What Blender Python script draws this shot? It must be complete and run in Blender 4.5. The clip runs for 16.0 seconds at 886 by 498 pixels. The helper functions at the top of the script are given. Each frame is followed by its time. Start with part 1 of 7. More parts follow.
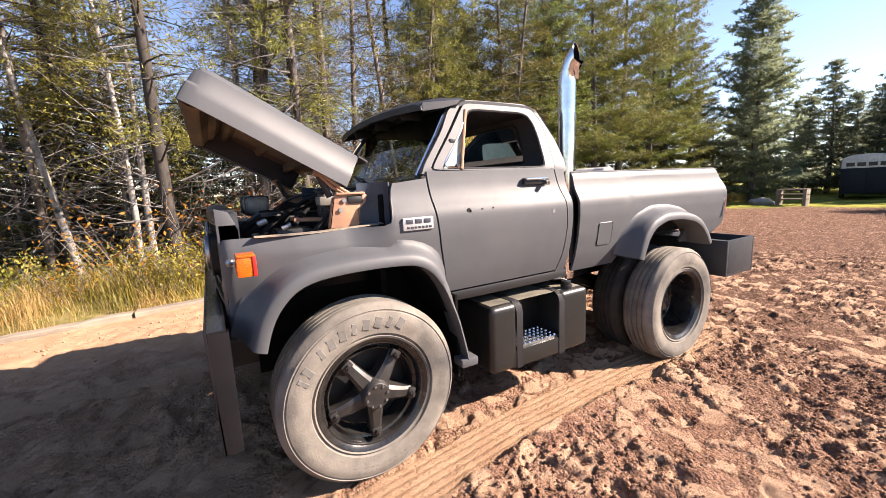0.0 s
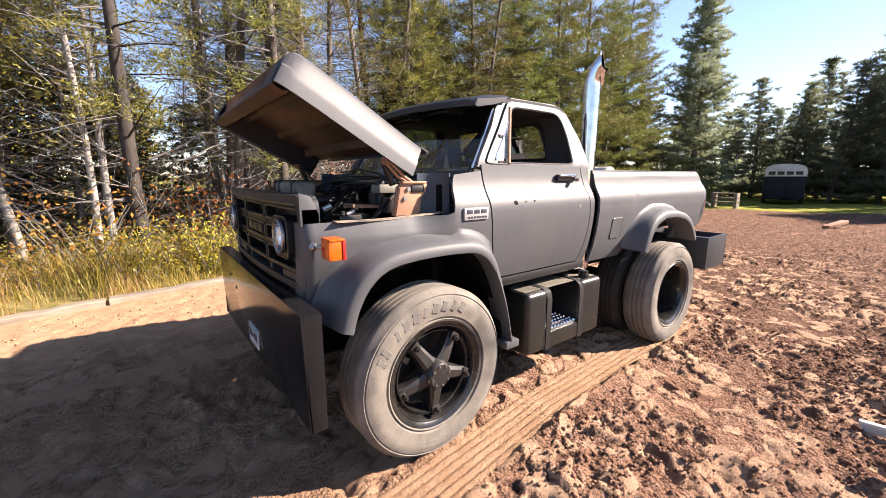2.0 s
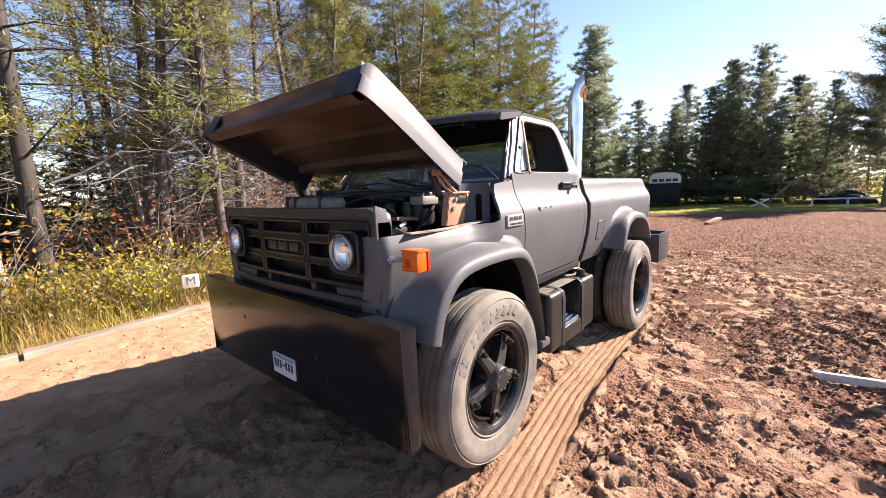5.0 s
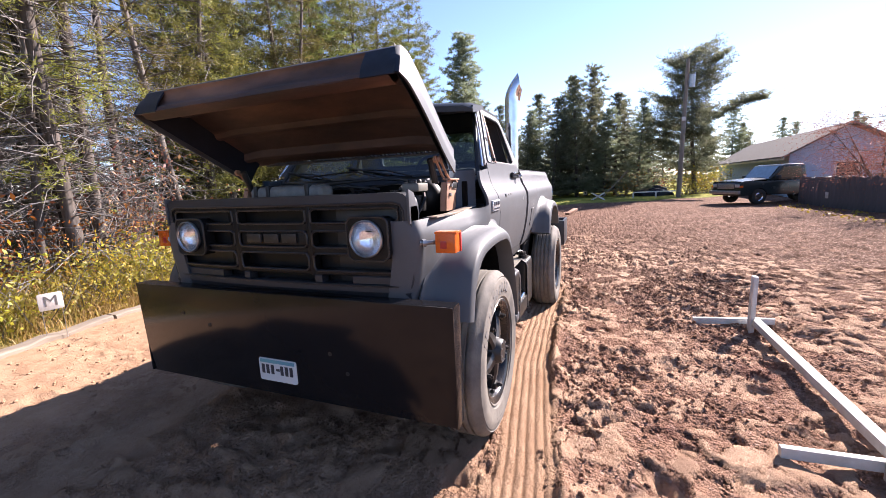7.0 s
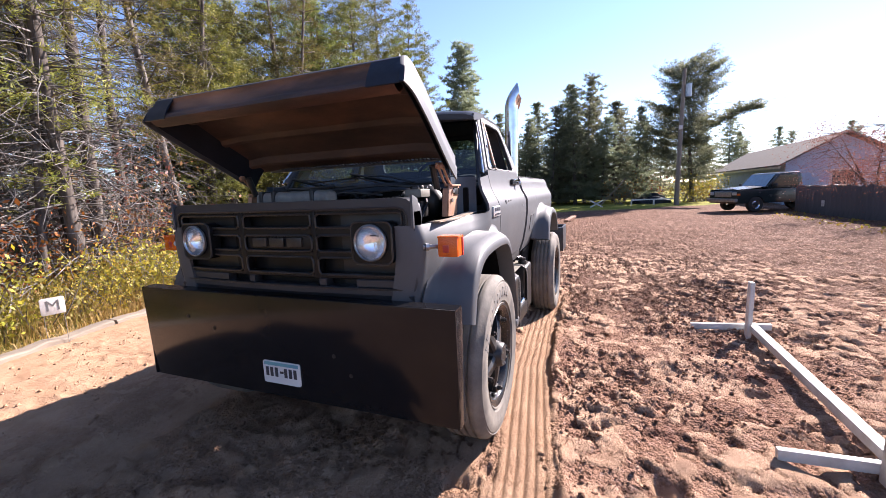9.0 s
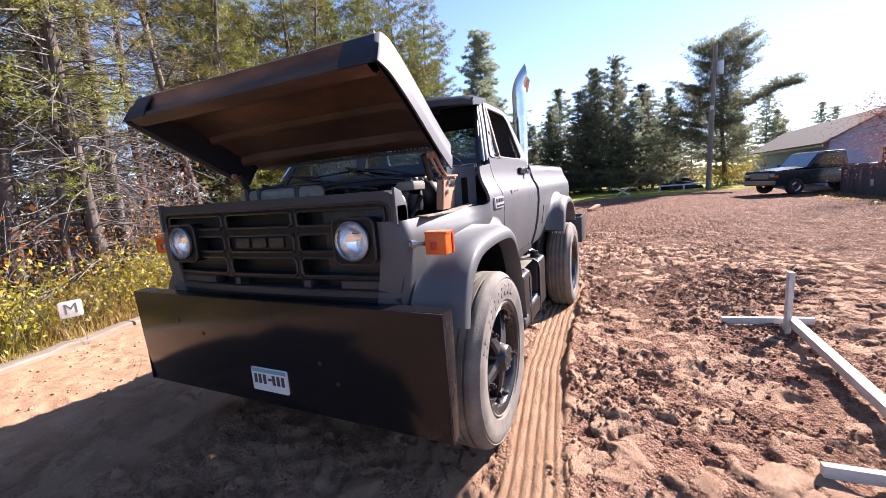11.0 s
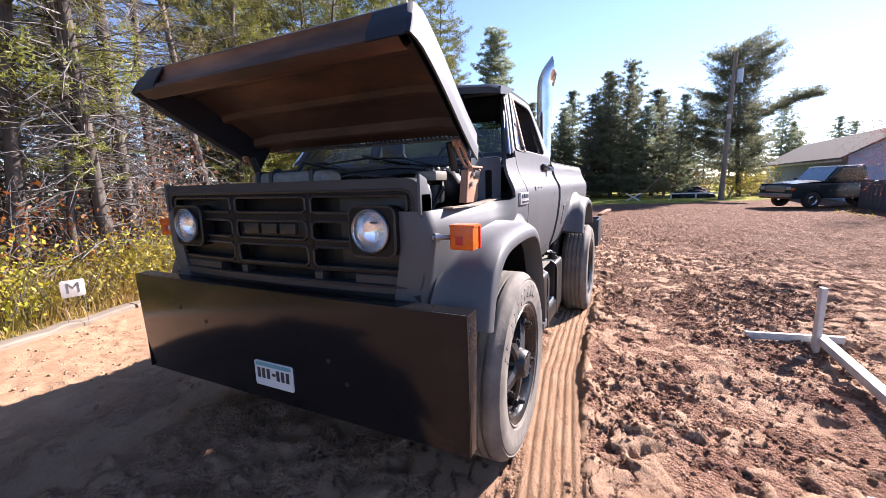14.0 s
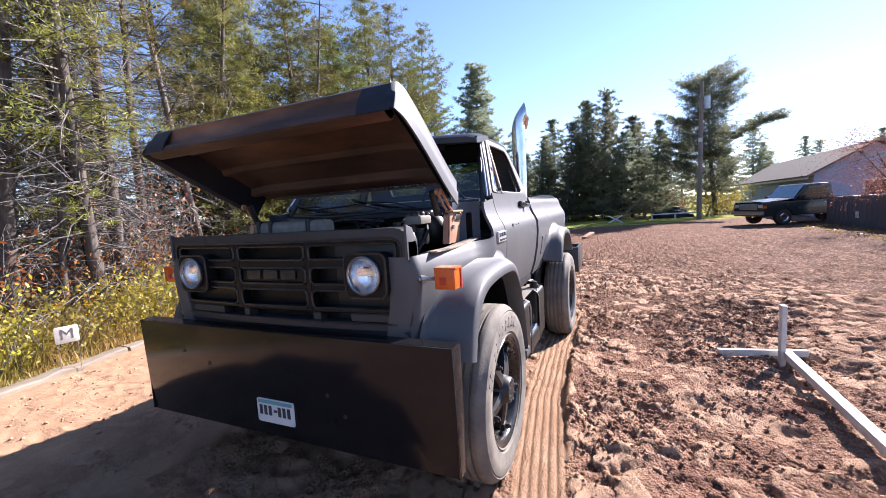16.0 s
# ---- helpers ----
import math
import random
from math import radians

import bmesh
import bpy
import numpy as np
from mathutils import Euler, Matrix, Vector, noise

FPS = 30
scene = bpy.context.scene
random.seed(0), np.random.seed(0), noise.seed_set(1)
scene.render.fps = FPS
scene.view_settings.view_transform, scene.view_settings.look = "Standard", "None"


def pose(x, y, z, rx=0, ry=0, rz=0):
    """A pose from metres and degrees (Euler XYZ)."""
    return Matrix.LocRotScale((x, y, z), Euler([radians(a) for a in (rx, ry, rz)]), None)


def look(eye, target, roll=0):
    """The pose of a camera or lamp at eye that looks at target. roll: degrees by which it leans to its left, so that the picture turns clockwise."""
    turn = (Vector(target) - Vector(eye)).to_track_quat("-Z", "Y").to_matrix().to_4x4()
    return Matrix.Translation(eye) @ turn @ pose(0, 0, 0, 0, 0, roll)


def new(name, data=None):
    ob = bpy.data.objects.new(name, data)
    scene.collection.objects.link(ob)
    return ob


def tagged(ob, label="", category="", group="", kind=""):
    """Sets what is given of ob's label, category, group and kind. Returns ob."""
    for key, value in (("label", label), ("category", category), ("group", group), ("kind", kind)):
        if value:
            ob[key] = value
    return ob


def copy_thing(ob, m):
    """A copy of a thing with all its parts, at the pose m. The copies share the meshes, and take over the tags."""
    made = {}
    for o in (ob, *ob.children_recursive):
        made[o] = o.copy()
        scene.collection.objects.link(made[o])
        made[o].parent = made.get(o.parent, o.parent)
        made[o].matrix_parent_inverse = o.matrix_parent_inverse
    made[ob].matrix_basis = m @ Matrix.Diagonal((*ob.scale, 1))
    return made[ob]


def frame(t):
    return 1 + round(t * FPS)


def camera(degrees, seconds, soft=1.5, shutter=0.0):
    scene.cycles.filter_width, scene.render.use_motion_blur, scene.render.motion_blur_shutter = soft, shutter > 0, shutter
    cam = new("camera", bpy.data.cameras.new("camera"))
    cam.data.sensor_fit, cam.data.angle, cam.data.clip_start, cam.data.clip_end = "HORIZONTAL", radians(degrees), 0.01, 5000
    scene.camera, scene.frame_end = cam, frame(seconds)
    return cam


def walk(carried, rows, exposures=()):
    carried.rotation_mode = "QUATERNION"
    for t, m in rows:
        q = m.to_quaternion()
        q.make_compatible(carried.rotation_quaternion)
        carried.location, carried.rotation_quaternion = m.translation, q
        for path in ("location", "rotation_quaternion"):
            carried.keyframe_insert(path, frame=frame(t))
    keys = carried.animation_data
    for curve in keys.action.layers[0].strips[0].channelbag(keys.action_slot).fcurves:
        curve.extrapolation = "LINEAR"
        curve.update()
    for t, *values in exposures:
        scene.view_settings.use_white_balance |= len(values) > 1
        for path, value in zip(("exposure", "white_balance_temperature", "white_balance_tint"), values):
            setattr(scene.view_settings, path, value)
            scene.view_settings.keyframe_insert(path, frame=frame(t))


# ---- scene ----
# ---- camera and walk ----
cam = camera(96.8, 16.0, soft=0.4)
PATH = [
    (0, (-0.676, -3.094, 1.634), (0.321, -1.39, 1.317), -2.5),
    (0.5, (-0.763, -2.921, 1.611), (0.283, -1.244, 1.307), -2.5),
    (1, (-0.961, -2.834, 1.611), (0.15, -1.2, 1.298), -1.6),
    (1.5, (-1.236, -2.819, 1.653), (-0.09, -1.218, 1.307), -0.8),
    (2, (-1.282, -2.848, 1.653), (-0.085, -1.288, 1.287), -0.0),
    (2.5, (-1.326, -2.864, 1.652), (-0.096, -1.33, 1.286), 0.4),
    (3, (-1.364, -2.872, 1.65), (-0.129, -1.339, 1.299), 0.9),
    (5.5, (-1.989, -2.074, 1.608), (-0.371, -0.93, 1.336), -2.5),
    (6, (-2.054, -1.835, 1.574), (-0.337, -0.842, 1.317), -2.4),
    (6.5, (-2.218, -1.728, 1.597), (-0.43, -0.878, 1.314), -2.4),
    (7, (-2.362, -1.715, 1.584), (-0.53, -0.982, 1.26), -2.5),
    (7.5, (-2.41, -1.727, 1.585), (-0.56, -1.043, 1.25), -2.6),
    (8, (-2.414, -1.719, 1.582), (-0.567, -1.024, 1.261), -2.4),
    (8.5, (-2.431, -1.707, 1.58), (-0.587, -0.993, 1.282), -2.3),
    (11, (-2.175, -1.798, 1.557), (-0.388, -0.959, 1.241), -4.3),
    (11.5, (-2.125, -1.807, 1.559), (-0.37, -0.897, 1.259), -4.6),
    (12, (-2.094, -1.812, 1.562), (-0.342, -0.892, 1.271), -4.9),
    (12.5, (-2.098, -1.808, 1.572), (-0.341, -0.895, 1.289), -4.9),
    (13, (-2.115, -1.809, 1.569), (-0.369, -0.878, 1.276), -4.5),
    (13.5, (-2.111, -1.77, 1.562), (-0.376, -0.83, 1.238), -3.5),
    (14, (-2.082, -1.655, 1.526), (-0.306, -0.795, 1.199), -1.6),
    (14.5, (-2.157, -1.639, 1.535), (-0.324, -0.868, 1.318), -0.4),
    (15, (-2.205, -1.671, 1.592), (-0.35, -0.935, 1.456), -0.9),
    (15.5, (-2.243, -1.731, 1.627), (-0.405, -0.957, 1.476), -2.3),
    (16, (-2.26, -1.766, 1.623), (-0.443, -0.954, 1.428), -3.5),
]
walk(cam, [(t, look(eye, target, roll)) for t, eye, target, roll in PATH], [(0.0, 1.98, 7350, 21), (3.2, 1.98, 7350, 21), (5.5, 2.0, 7050, 23), (7.5, 1.98, 6450, 24), (13.5, 1.98, 6450, 24), (14.8, 1.98, 6200, 21), (16.0, 1.94, 6200, 22)])
# ---- world, sun, exposure ----
SUN_DIR = Vector((0.7175, -0.4397, 0.54)).normalized()
sun_el = math.asin(SUN_DIR.z)
sun_az = math.atan2(SUN_DIR.x, SUN_DIR.y)
world = bpy.data.worlds.new("sky")
scene.world = world
world.use_nodes = True
wn = world.node_tree
sky = wn.nodes.new("ShaderNodeTexSky")
sky.sky_type = "NISHITA"
sky.sun_disc = False
sky.altitude = 1500
sky.sun_elevation, sky.sun_rotation = sun_el, sun_az
sky.air_density, sky.dust_density, sky.ozone_density = 1.0, 0.15, 3.0
wn.links.new(sky.outputs[0], wn.nodes["Background"].inputs[0])
wn.nodes["Background"].inputs[1].default_value = 0.078
sun_data = bpy.data.lights.new("sun", "SUN")
sun_data.energy, sun_data.angle, sun_data.color = 4.8, radians(0.55), (1.0, 0.94, 0.85)
sun_ob = new("sun", sun_data)
sun_ob.matrix_world = look(SUN_DIR * 60, (0, 0, 0))

# ---- small tools ----
def vnoise(x, y, seed=0):
    """Smooth lattice noise in -1..1 of two arrays."""
    x, y = np.asarray(x, float), np.asarray(y, float)
    xi, yi = np.floor(x), np.floor(y)
    fx, fy = x - xi, y - yi
    fx, fy = fx * fx * (3 - 2 * fx), fy * fy * (3 - 2 * fy)

    def h(a, b):
        n = np.sin(a * 127.1 + b * 311.7 + seed * 74.7) * 43758.5453
        return (n - np.floor(n)) * 2 - 1
    a = h(xi, yi) * (1 - fx) + h(xi + 1, yi) * fx
    b = h(xi, yi + 1) * (1 - fx) + h(xi + 1, yi + 1) * fx
    return a * (1 - fy) + b * fy


def fbm(x, y, octaves=4, seed=0):
    total, amp = 0, 0.5
    for k in range(octaves):
        total = total + amp * vnoise(x * 2 ** k, y * 2 ** k, seed + k * 3)
        amp *= 0.5
    return total


def material(name, colour, second=None, rough=0.5, metal=0.0, scale=6.0, detail=6.0, bump=0.1, bump_scale=60.0,
             low=0.35, high=0.65, vary=0.0, rough_var=0.12, stretch=(1, 1, 1), third=None, third_scale=0.8, third_range=(0.5, 0.7), spec=0.5):
    """A surface of two or three mixed colours, with uneven gloss and fine relief."""
    m = bpy.data.materials.new(name)
    m.use_nodes = True
    nt = m.node_tree
    N, L = nt.nodes, nt.links
    b = N["Principled BSDF"]
    tc = N.new("ShaderNodeTexCoord")
    mp = N.new("ShaderNodeMapping")
    mp.inputs["Scale"].default_value = stretch
    L.new(tc.outputs["Object"], mp.inputs[0])
    n1 = N.new("ShaderNodeTexNoise")
    n1.inputs["Scale"].default_value, n1.inputs["Detail"].default_value, n1.inputs["Roughness"].default_value = scale, detail, 0.65
    L.new(mp.outputs[0], n1.inputs["Vector"])
    r1 = N.new("ShaderNodeMapRange")
    r1.inputs[1].default_value, r1.inputs[2].default_value = low, high
    L.new(n1.outputs[0], r1.inputs[0])
    mix = N.new("ShaderNodeMix")
    mix.data_type = "RGBA"
    mix.inputs[6].default_value = (*colour, 1)
    mix.inputs[7].default_value = (*(second or [c * 0.72 for c in colour]), 1)
    L.new(r1.outputs[0], mix.inputs[0])
    out = mix.outputs[2]
    if third:
        n3 = N.new("ShaderNodeTexNoise")
        n3.inputs["Scale"].default_value, n3.inputs["Detail"].default_value = third_scale, 7
        L.new(mp.outputs[0], n3.inputs["Vector"])
        r3 = N.new("ShaderNodeMapRange")
        r3.inputs[1].default_value, r3.inputs[2].default_value = third_range
        L.new(n3.outputs[0], r3.inputs[0])
        mix3 = N.new("ShaderNodeMix")
        mix3.data_type = "RGBA"
        L.new(out, mix3.inputs[6])
        mix3.inputs[7].default_value = (*third, 1)
        L.new(r3.outputs[0], mix3.inputs[0])
        out = mix3.outputs[2]
    if vary:
        oi = N.new("ShaderNodeObjectInfo")
        geo = N.new("ShaderNodeNewGeometry")
        add = N.new("ShaderNodeMath")
        add.operation = "ADD"
        L.new(oi.outputs["Random"], add.inputs[0])
        L.new(geo.outputs["Random Per Island"], add.inputs[1])
        rr = N.new("ShaderNodeMapRange")
        rr.inputs[1].default_value, rr.inputs[2].default_value = 0, 2
        rr.inputs[3].default_value, rr.inputs[4].default_value = 1 - vary, 1 + vary
        L.new(add.outputs[0], rr.inputs[0])
        hs = N.new("ShaderNodeHueSaturation")
        L.new(rr.outputs[0], hs.inputs["Value"])
        L.new(out, hs.inputs["Color"])
        out = hs.outputs[0]
    L.new(out, b.inputs["Base Color"])
    rm = N.new("ShaderNodeMapRange")
    rm.inputs[3].default_value, rm.inputs[4].default_value = max(0.02, rough - rough_var), min(1, rough + rough_var)
    L.new(n1.outputs[0], rm.inputs[0])
    L.new(rm.outputs[0], b.inputs["Roughness"])
    b.inputs["Metallic"].default_value = metal
    b.inputs["Specular IOR Level"].default_value = spec
    if bump:
        n2 = N.new("ShaderNodeTexNoise")
        n2.inputs["Scale"].default_value, n2.inputs["Detail"].default_value = bump_scale, 4
        L.new(mp.outputs[0], n2.inputs["Vector"])
        bp = N.new("ShaderNodeBump")
        bp.inputs["Strength"].default_value, bp.inputs["Distance"].default_value = bump, 0.01
        L.new(n2.outputs[0], bp.inputs["Height"])
        L.new(bp.outputs[0], b.inputs["Normal"])
    return m


def leafy(name, colour, second, vary=0.35, passing=0.35, hue=0.03):
    """Thin foliage: part of the light passes through it."""
    m = bpy.data.materials.new(name)
    m.use_nodes = True
    nt = m.node_tree
    N, L = nt.nodes, nt.links
    b = N["Principled BSDF"]
    b.inputs["Roughness"].default_value = 0.55
    oi, geo = N.new("ShaderNodeObjectInfo"), N.new("ShaderNodeNewGeometry")
    tc, nz = N.new("ShaderNodeTexCoord"), N.new("ShaderNodeTexNoise")
    nz.inputs["Scale"].default_value = 0.9
    L.new(tc.outputs["Object"], nz.inputs["Vector"])
    a1 = N.new("ShaderNodeMath")
    a1.operation = "MULTIPLY_ADD"
    a1.inputs[1].default_value = 0.5
    L.new(geo.outputs["Random Per Island"], a1.inputs[0])
    L.new(nz.outputs[0], a1.inputs[2])
    r = N.new("ShaderNodeMapRange")
    r.inputs[1].default_value, r.inputs[2].default_value = 0.4, 1.1
    L.new(a1.outputs[0], r.inputs[0])
    mix = N.new("ShaderNodeMix")
    mix.data_type = "RGBA"
    mix.inputs[6].default_value, mix.inputs[7].default_value = (*colour, 1), (*second, 1)
    L.new(r.outputs[0], mix.inputs[0])
    hs = N.new("ShaderNodeHueSaturation")
    v = N.new("ShaderNodeMapRange")
    v.inputs[3].default_value, v.inputs[4].default_value = 1 - vary, 1 + vary
    L.new(oi.outputs["Random"], v.inputs[0])
    h = N.new("ShaderNodeMapRange")
    h.inputs[3].default_value, h.inputs[4].default_value = 0.5 - hue, 0.5 + hue
    L.new(oi.outputs["Random"], h.inputs[0])
    L.new(v.outputs[0], hs.inputs["Value"])
    L.new(h.outputs[0], hs.inputs["Hue"])
    L.new(mix.outputs[2], hs.inputs["Color"])
    L.new(hs.outputs[0], b.inputs["Base Color"])
    tr = N.new("ShaderNodeBsdfTranslucent")
    L.new(hs.outputs[0], tr.inputs[0])
    sh = N.new("ShaderNodeMixShader")
    sh.inputs[0].default_value = passing
    L.new(b.outputs[0], sh.inputs[1])
    L.new(tr.outputs[0], sh.inputs[2])
    L.new(sh.outputs[0], N["Material Output"].inputs[0])
    return m


def glassy(name, tint=(1, 1, 1), rough=0.02, ior=1.45, clear=0.75):
    """A thin pane: mostly clear, with a mirror gloss that grows towards grazing."""
    m = bpy.data.materials.new(name)
    m.use_nodes = True
    N, L = m.node_tree.nodes, m.node_tree.links
    gl, tr, mx, fr = (N.new("ShaderNodeBsdf" + "Glossy"), N.new("ShaderNodeBsdfTransparent"), N.new("ShaderNodeMixShader"), N.new("ShaderNodeFresnel"))
    gl.inputs["Roughness"].default_value = rough
    tr.inputs[0].default_value = (*[clear * c for c in tint], 1)
    fr.inputs[0].default_value = ior
    L.new(fr.outputs[0], mx.inputs[0])
    L.new(tr.outputs[0], mx.inputs[1])
    L.new(gl.outputs[0], mx.inputs[2])
    L.new(mx.outputs[0], N["Material Output"].inputs[0])
    return m


def mesh_of(name, verts, faces, mats, smooth=False, face_mats=None):
    me = bpy.data.meshes.new(name)
    me.from_pydata([tuple(v) for v in verts], [], [tuple(f) for f in faces])
    for m in (mats if isinstance(mats, (list, tuple)) else [mats]):
        me.materials.append(m)
    if face_mats is not None:
        me.polygons.foreach_set("material_index", np.asarray(face_mats, dtype=np.int32))
    if smooth:
        me.shade_smooth()
    me.update()
    return me


def finish(bm, name, mat, smooth_angle=None):
    bmesh.ops.recalc_face_normals(bm, faces=bm.faces)
    me = bpy.data.meshes.new(name)
    bm.to_mesh(me)
    bm.free()
    me.materials.append(mat)
    if smooth_angle:
        me.shade_smooth()
        me.set_sharp_from_angle(angle=radians(smooth_angle))
    return me


def part(name, bm, mat, parent, label="", smooth=35):
    """Links a bmesh as one mesh object under a thing or a part."""
    ob = new(name, finish(bm, name, mat, smooth))
    ob.parent = parent
    if label:
        tagged(ob, label)
    return ob


def thing(name, label, category, at=None, group="", kind=""):
    ob = new(name)
    if at is not None:
        ob.matrix_world = at
    return tagged(ob, label, category, group, kind)


def B():
    return bmesh.new()


def box(bm, x0, x1, y0, y1, z0, z1, bevel=0.0, m=None, seg=2):
    vs = bmesh.ops.create_cube(bm, size=1)["verts"]
    mm = Matrix.Translation(((x0 + x1) / 2, (y0 + y1) / 2, (z0 + z1) / 2)) @ Matrix.Diagonal((x1 - x0, y1 - y0, z1 - z0, 1))
    bmesh.ops.transform(bm, matrix=mm, verts=vs)
    if bevel:
        es = list({e for v in vs for e in v.link_edges})
        out = bmesh.ops.bevel(bm, geom=es, offset=bevel, segments=seg, affect="EDGES", profile=0.6)
        vs = list({v for f in out["faces"] for v in f.verts} | {v for v in vs if v.is_valid})
    if m is not None:
        bmesh.ops.transform(bm, matrix=m, verts=[v for v in vs if v.is_valid])
    return bm


def cyl(bm, a, b, r0, r1=None, n=16, caps=True):
    """A round bar from a to b."""
    a, b = Vector(a), Vector(b)
    r1 = r0 if r1 is None else r1
    q = (b - a).to_track_quat("Z", "Y").to_matrix().to_4x4()
    m = Matrix.Translation((a + b) / 2) @ q
    bmesh.ops.create_cone(bm, cap_ends=caps, segments=n, radius1=r0, radius2=r1, depth=(b - a).length, matrix=m)
    return bm


def tube(bm, path, radius, n=10, closed_ends=True):
    """A pipe along points; radius a number or one a point."""
    pts = [Vector(p) for p in path]
    rad = radius if isinstance(radius, (list, tuple)) else [radius] * len(pts)
    rings, side = [], None
    for i, p in enumerate(pts):
        d = (pts[min(i + 1, len(pts) - 1)] - pts[max(i - 1, 0)]).normalized()
        if side is None:
            side = d.orthogonal().normalized()
        side = (side - d * side.dot(d)).normalized()
        up = d.cross(side)
        rings.append([bm.verts.new(p + (side * math.cos(2 * math.pi * k / n) + up * math.sin(2 * math.pi * k / n)) * rad[i]) for k in range(n)])
    for r0, r1 in zip(rings, rings[1:]):
        for k in range(n):
            bm.faces.new((r0[k], r0[(k + 1) % n], r1[(k + 1) % n], r1[k]))
    if closed_ends:
        bm.faces.new(rings[0][::-1])
        bm.faces.new(rings[-1])
    return bm


def loft(bm, rings, closed=False, caps=False):
    """A skin through rows of points."""
    vs = [[bm.verts.new(p) for p in r] for r in rings]
    n = len(vs[0])
    for r0, r1 in zip(vs, vs[1:]):
        for k in range(n if closed else n - 1):
            bm.faces.new((r0[k], r0[(k + 1) % n], r1[(k + 1) % n], r1[k]))
    if caps:
        bm.faces.new(vs[0][::-1])
        bm.faces.new(vs[-1])
    return bm


def thicken(bm, t):
    """Gives an open skin a thickness."""
    bmesh.ops.recalc_face_normals(bm, faces=bm.faces)
    bmesh.ops.solidify(bm, geom=list(bm.faces), thickness=t)
    return bm


def prism(bm, outline, axis, a, b, bevel=0.0):
    """An outline of (u, v) pushed from a to b along an axis; u, v are the other two axes in order."""
    def p(u, v, w):
        return {"x": (w, u, v), "y": (u, w, v), "z": (u, v, w)}[axis]
    lo = [bm.verts.new(p(u, v, a)) for u, v in outline]
    hi = [bm.verts.new(p(u, v, b)) for u, v in outline]
    n = len(outline)
    fs = [bm.faces.new(lo), bm.faces.new(hi)]
    for k in range(n):
        fs.append(bm.faces.new((lo[k], lo[(k + 1) % n], hi[(k + 1) % n], hi[k])))
    if bevel:
        es = list({e for f in fs for e in f.edges})
        bmesh.ops.bevel(bm, geom=es, offset=bevel, segments=2, affect="EDGES", profile=0.6)
    return bm


def lathe(bm, profile, n=48, origin=(0, 0, 0), axis="y", closed=False):
    """Turns (radius, along) pairs round an axis through the origin."""
    rings = []
    for r, a in profile:
        ring = []
        for k in range(n):
            t = 2 * math.pi * k / n
            c, s = r * math.cos(t), r * math.sin(t)
            p = {"y": (c, a, s), "z": (c, s, a), "x": (a, c, s)}[axis]
            ring.append(bm.verts.new(Vector(p) + Vector(origin)))
        rings.append(ring)
    pairs = list(zip(rings, rings[1:])) + ([(rings[-1], rings[0])] if closed else [])
    for r0, r1 in pairs:
        for k in range(n):
            bm.faces.new((r0[k], r0[(k + 1) % n], r1[(k + 1) % n], r1[k]))
    return bm


def rounded(w, h, r, seg=5, cx=0, cy=0):
    """The outline of a rectangle with round corners."""
    out = []
    for sx, sy, a0 in ((1, 1, 0), (-1, 1, 90), (-1, -1, 180), (1, -1, 270)):
        for k in range(seg + 1):
            a = radians(a0 + 90 * k / seg)
            out.append((cx + sx * (w / 2 - r) + r * math.cos(a), cy + sy * (h / 2 - r) + r * math.sin(a)))
    return out


def resample(points, n):
    """n points at even steps round a closed outline."""
    pts = np.array(points + [points[0]], float)
    d = np.concatenate([[0], np.cumsum(np.linalg.norm(np.diff(pts, axis=0), axis=1))])
    s = np.linspace(0, d[-1], n, endpoint=False)
    return [(float(np.interp(v, d, pts[:, 0])), float(np.interp(v, d, pts[:, 1]))) for v in s]


def ring_plate(bm, outer, inner, place, t):
    """A plate with an opening: outer and inner outlines with as many points; place maps (u, v, depth) to a point."""
    n = len(outer)
    rows = []
    for depth in (0, t):
        rows.append([bm.verts.new(place(u, v, depth)) for u, v in outer])
        rows.append([bm.verts.new(place(u, v, depth)) for u, v in inner])
    o0, i0, o1, i1 = rows
    for k in range(n):
        j = (k + 1) % n
        bm.faces.new((o0[k], o0[j], i0[j], i0[k]))
        bm.faces.new((o1[k], i1[k], i1[j], o1[j]))
        bm.faces.new((o0[k], o1[k], o1[j], o0[j]))
        bm.faces.new((i0[k], i0[j], i1[j], i1[k]))
    return bm


# ---- materials ----
PAINT = material("matte_charcoal_paint", (0.074, 0.077, 0.083), (0.063, 0.066, 0.071), rough=0.54, metal=0.0, scale=3, bump=0.03, bump_scale=220, rough_var=0.05, third=(0.084, 0.084, 0.086), third_scale=1.6, third_range=(0.55, 0.8), spec=0.34)
DARK_PAINT = material("satin_dark_paint", (0.03, 0.033, 0.038), (0.024, 0.026, 0.031), rough=0.45, scale=4, bump=0.02, bump_scale=200, spec=0.35)
BADGE = material("dull_silver_badge", (0.5, 0.5, 0.5), (0.38, 0.38, 0.38), rough=0.4, metal=0.5, scale=20, bump=0.05)
GRILLE_BLACK = material("gloss_black_grille", (0.008, 0.008, 0.009), (0.013, 0.013, 0.013), rough=0.35, scale=12, bump=0.04, spec=0.16)
GRILLE_EDGE = material("worn_black_trim", (0.03, 0.029, 0.028), (0.016, 0.016, 0.016), rough=0.35, scale=14, bump=0.05, spec=0.35)
BUMPER_PAINT = material("satin_bumper_paint", (0.011, 0.011, 0.0125), (0.008, 0.008, 0.0095), rough=0.13, scale=2, bump=0.012, bump_scale=120, rough_var=0.03, spec=0.22)
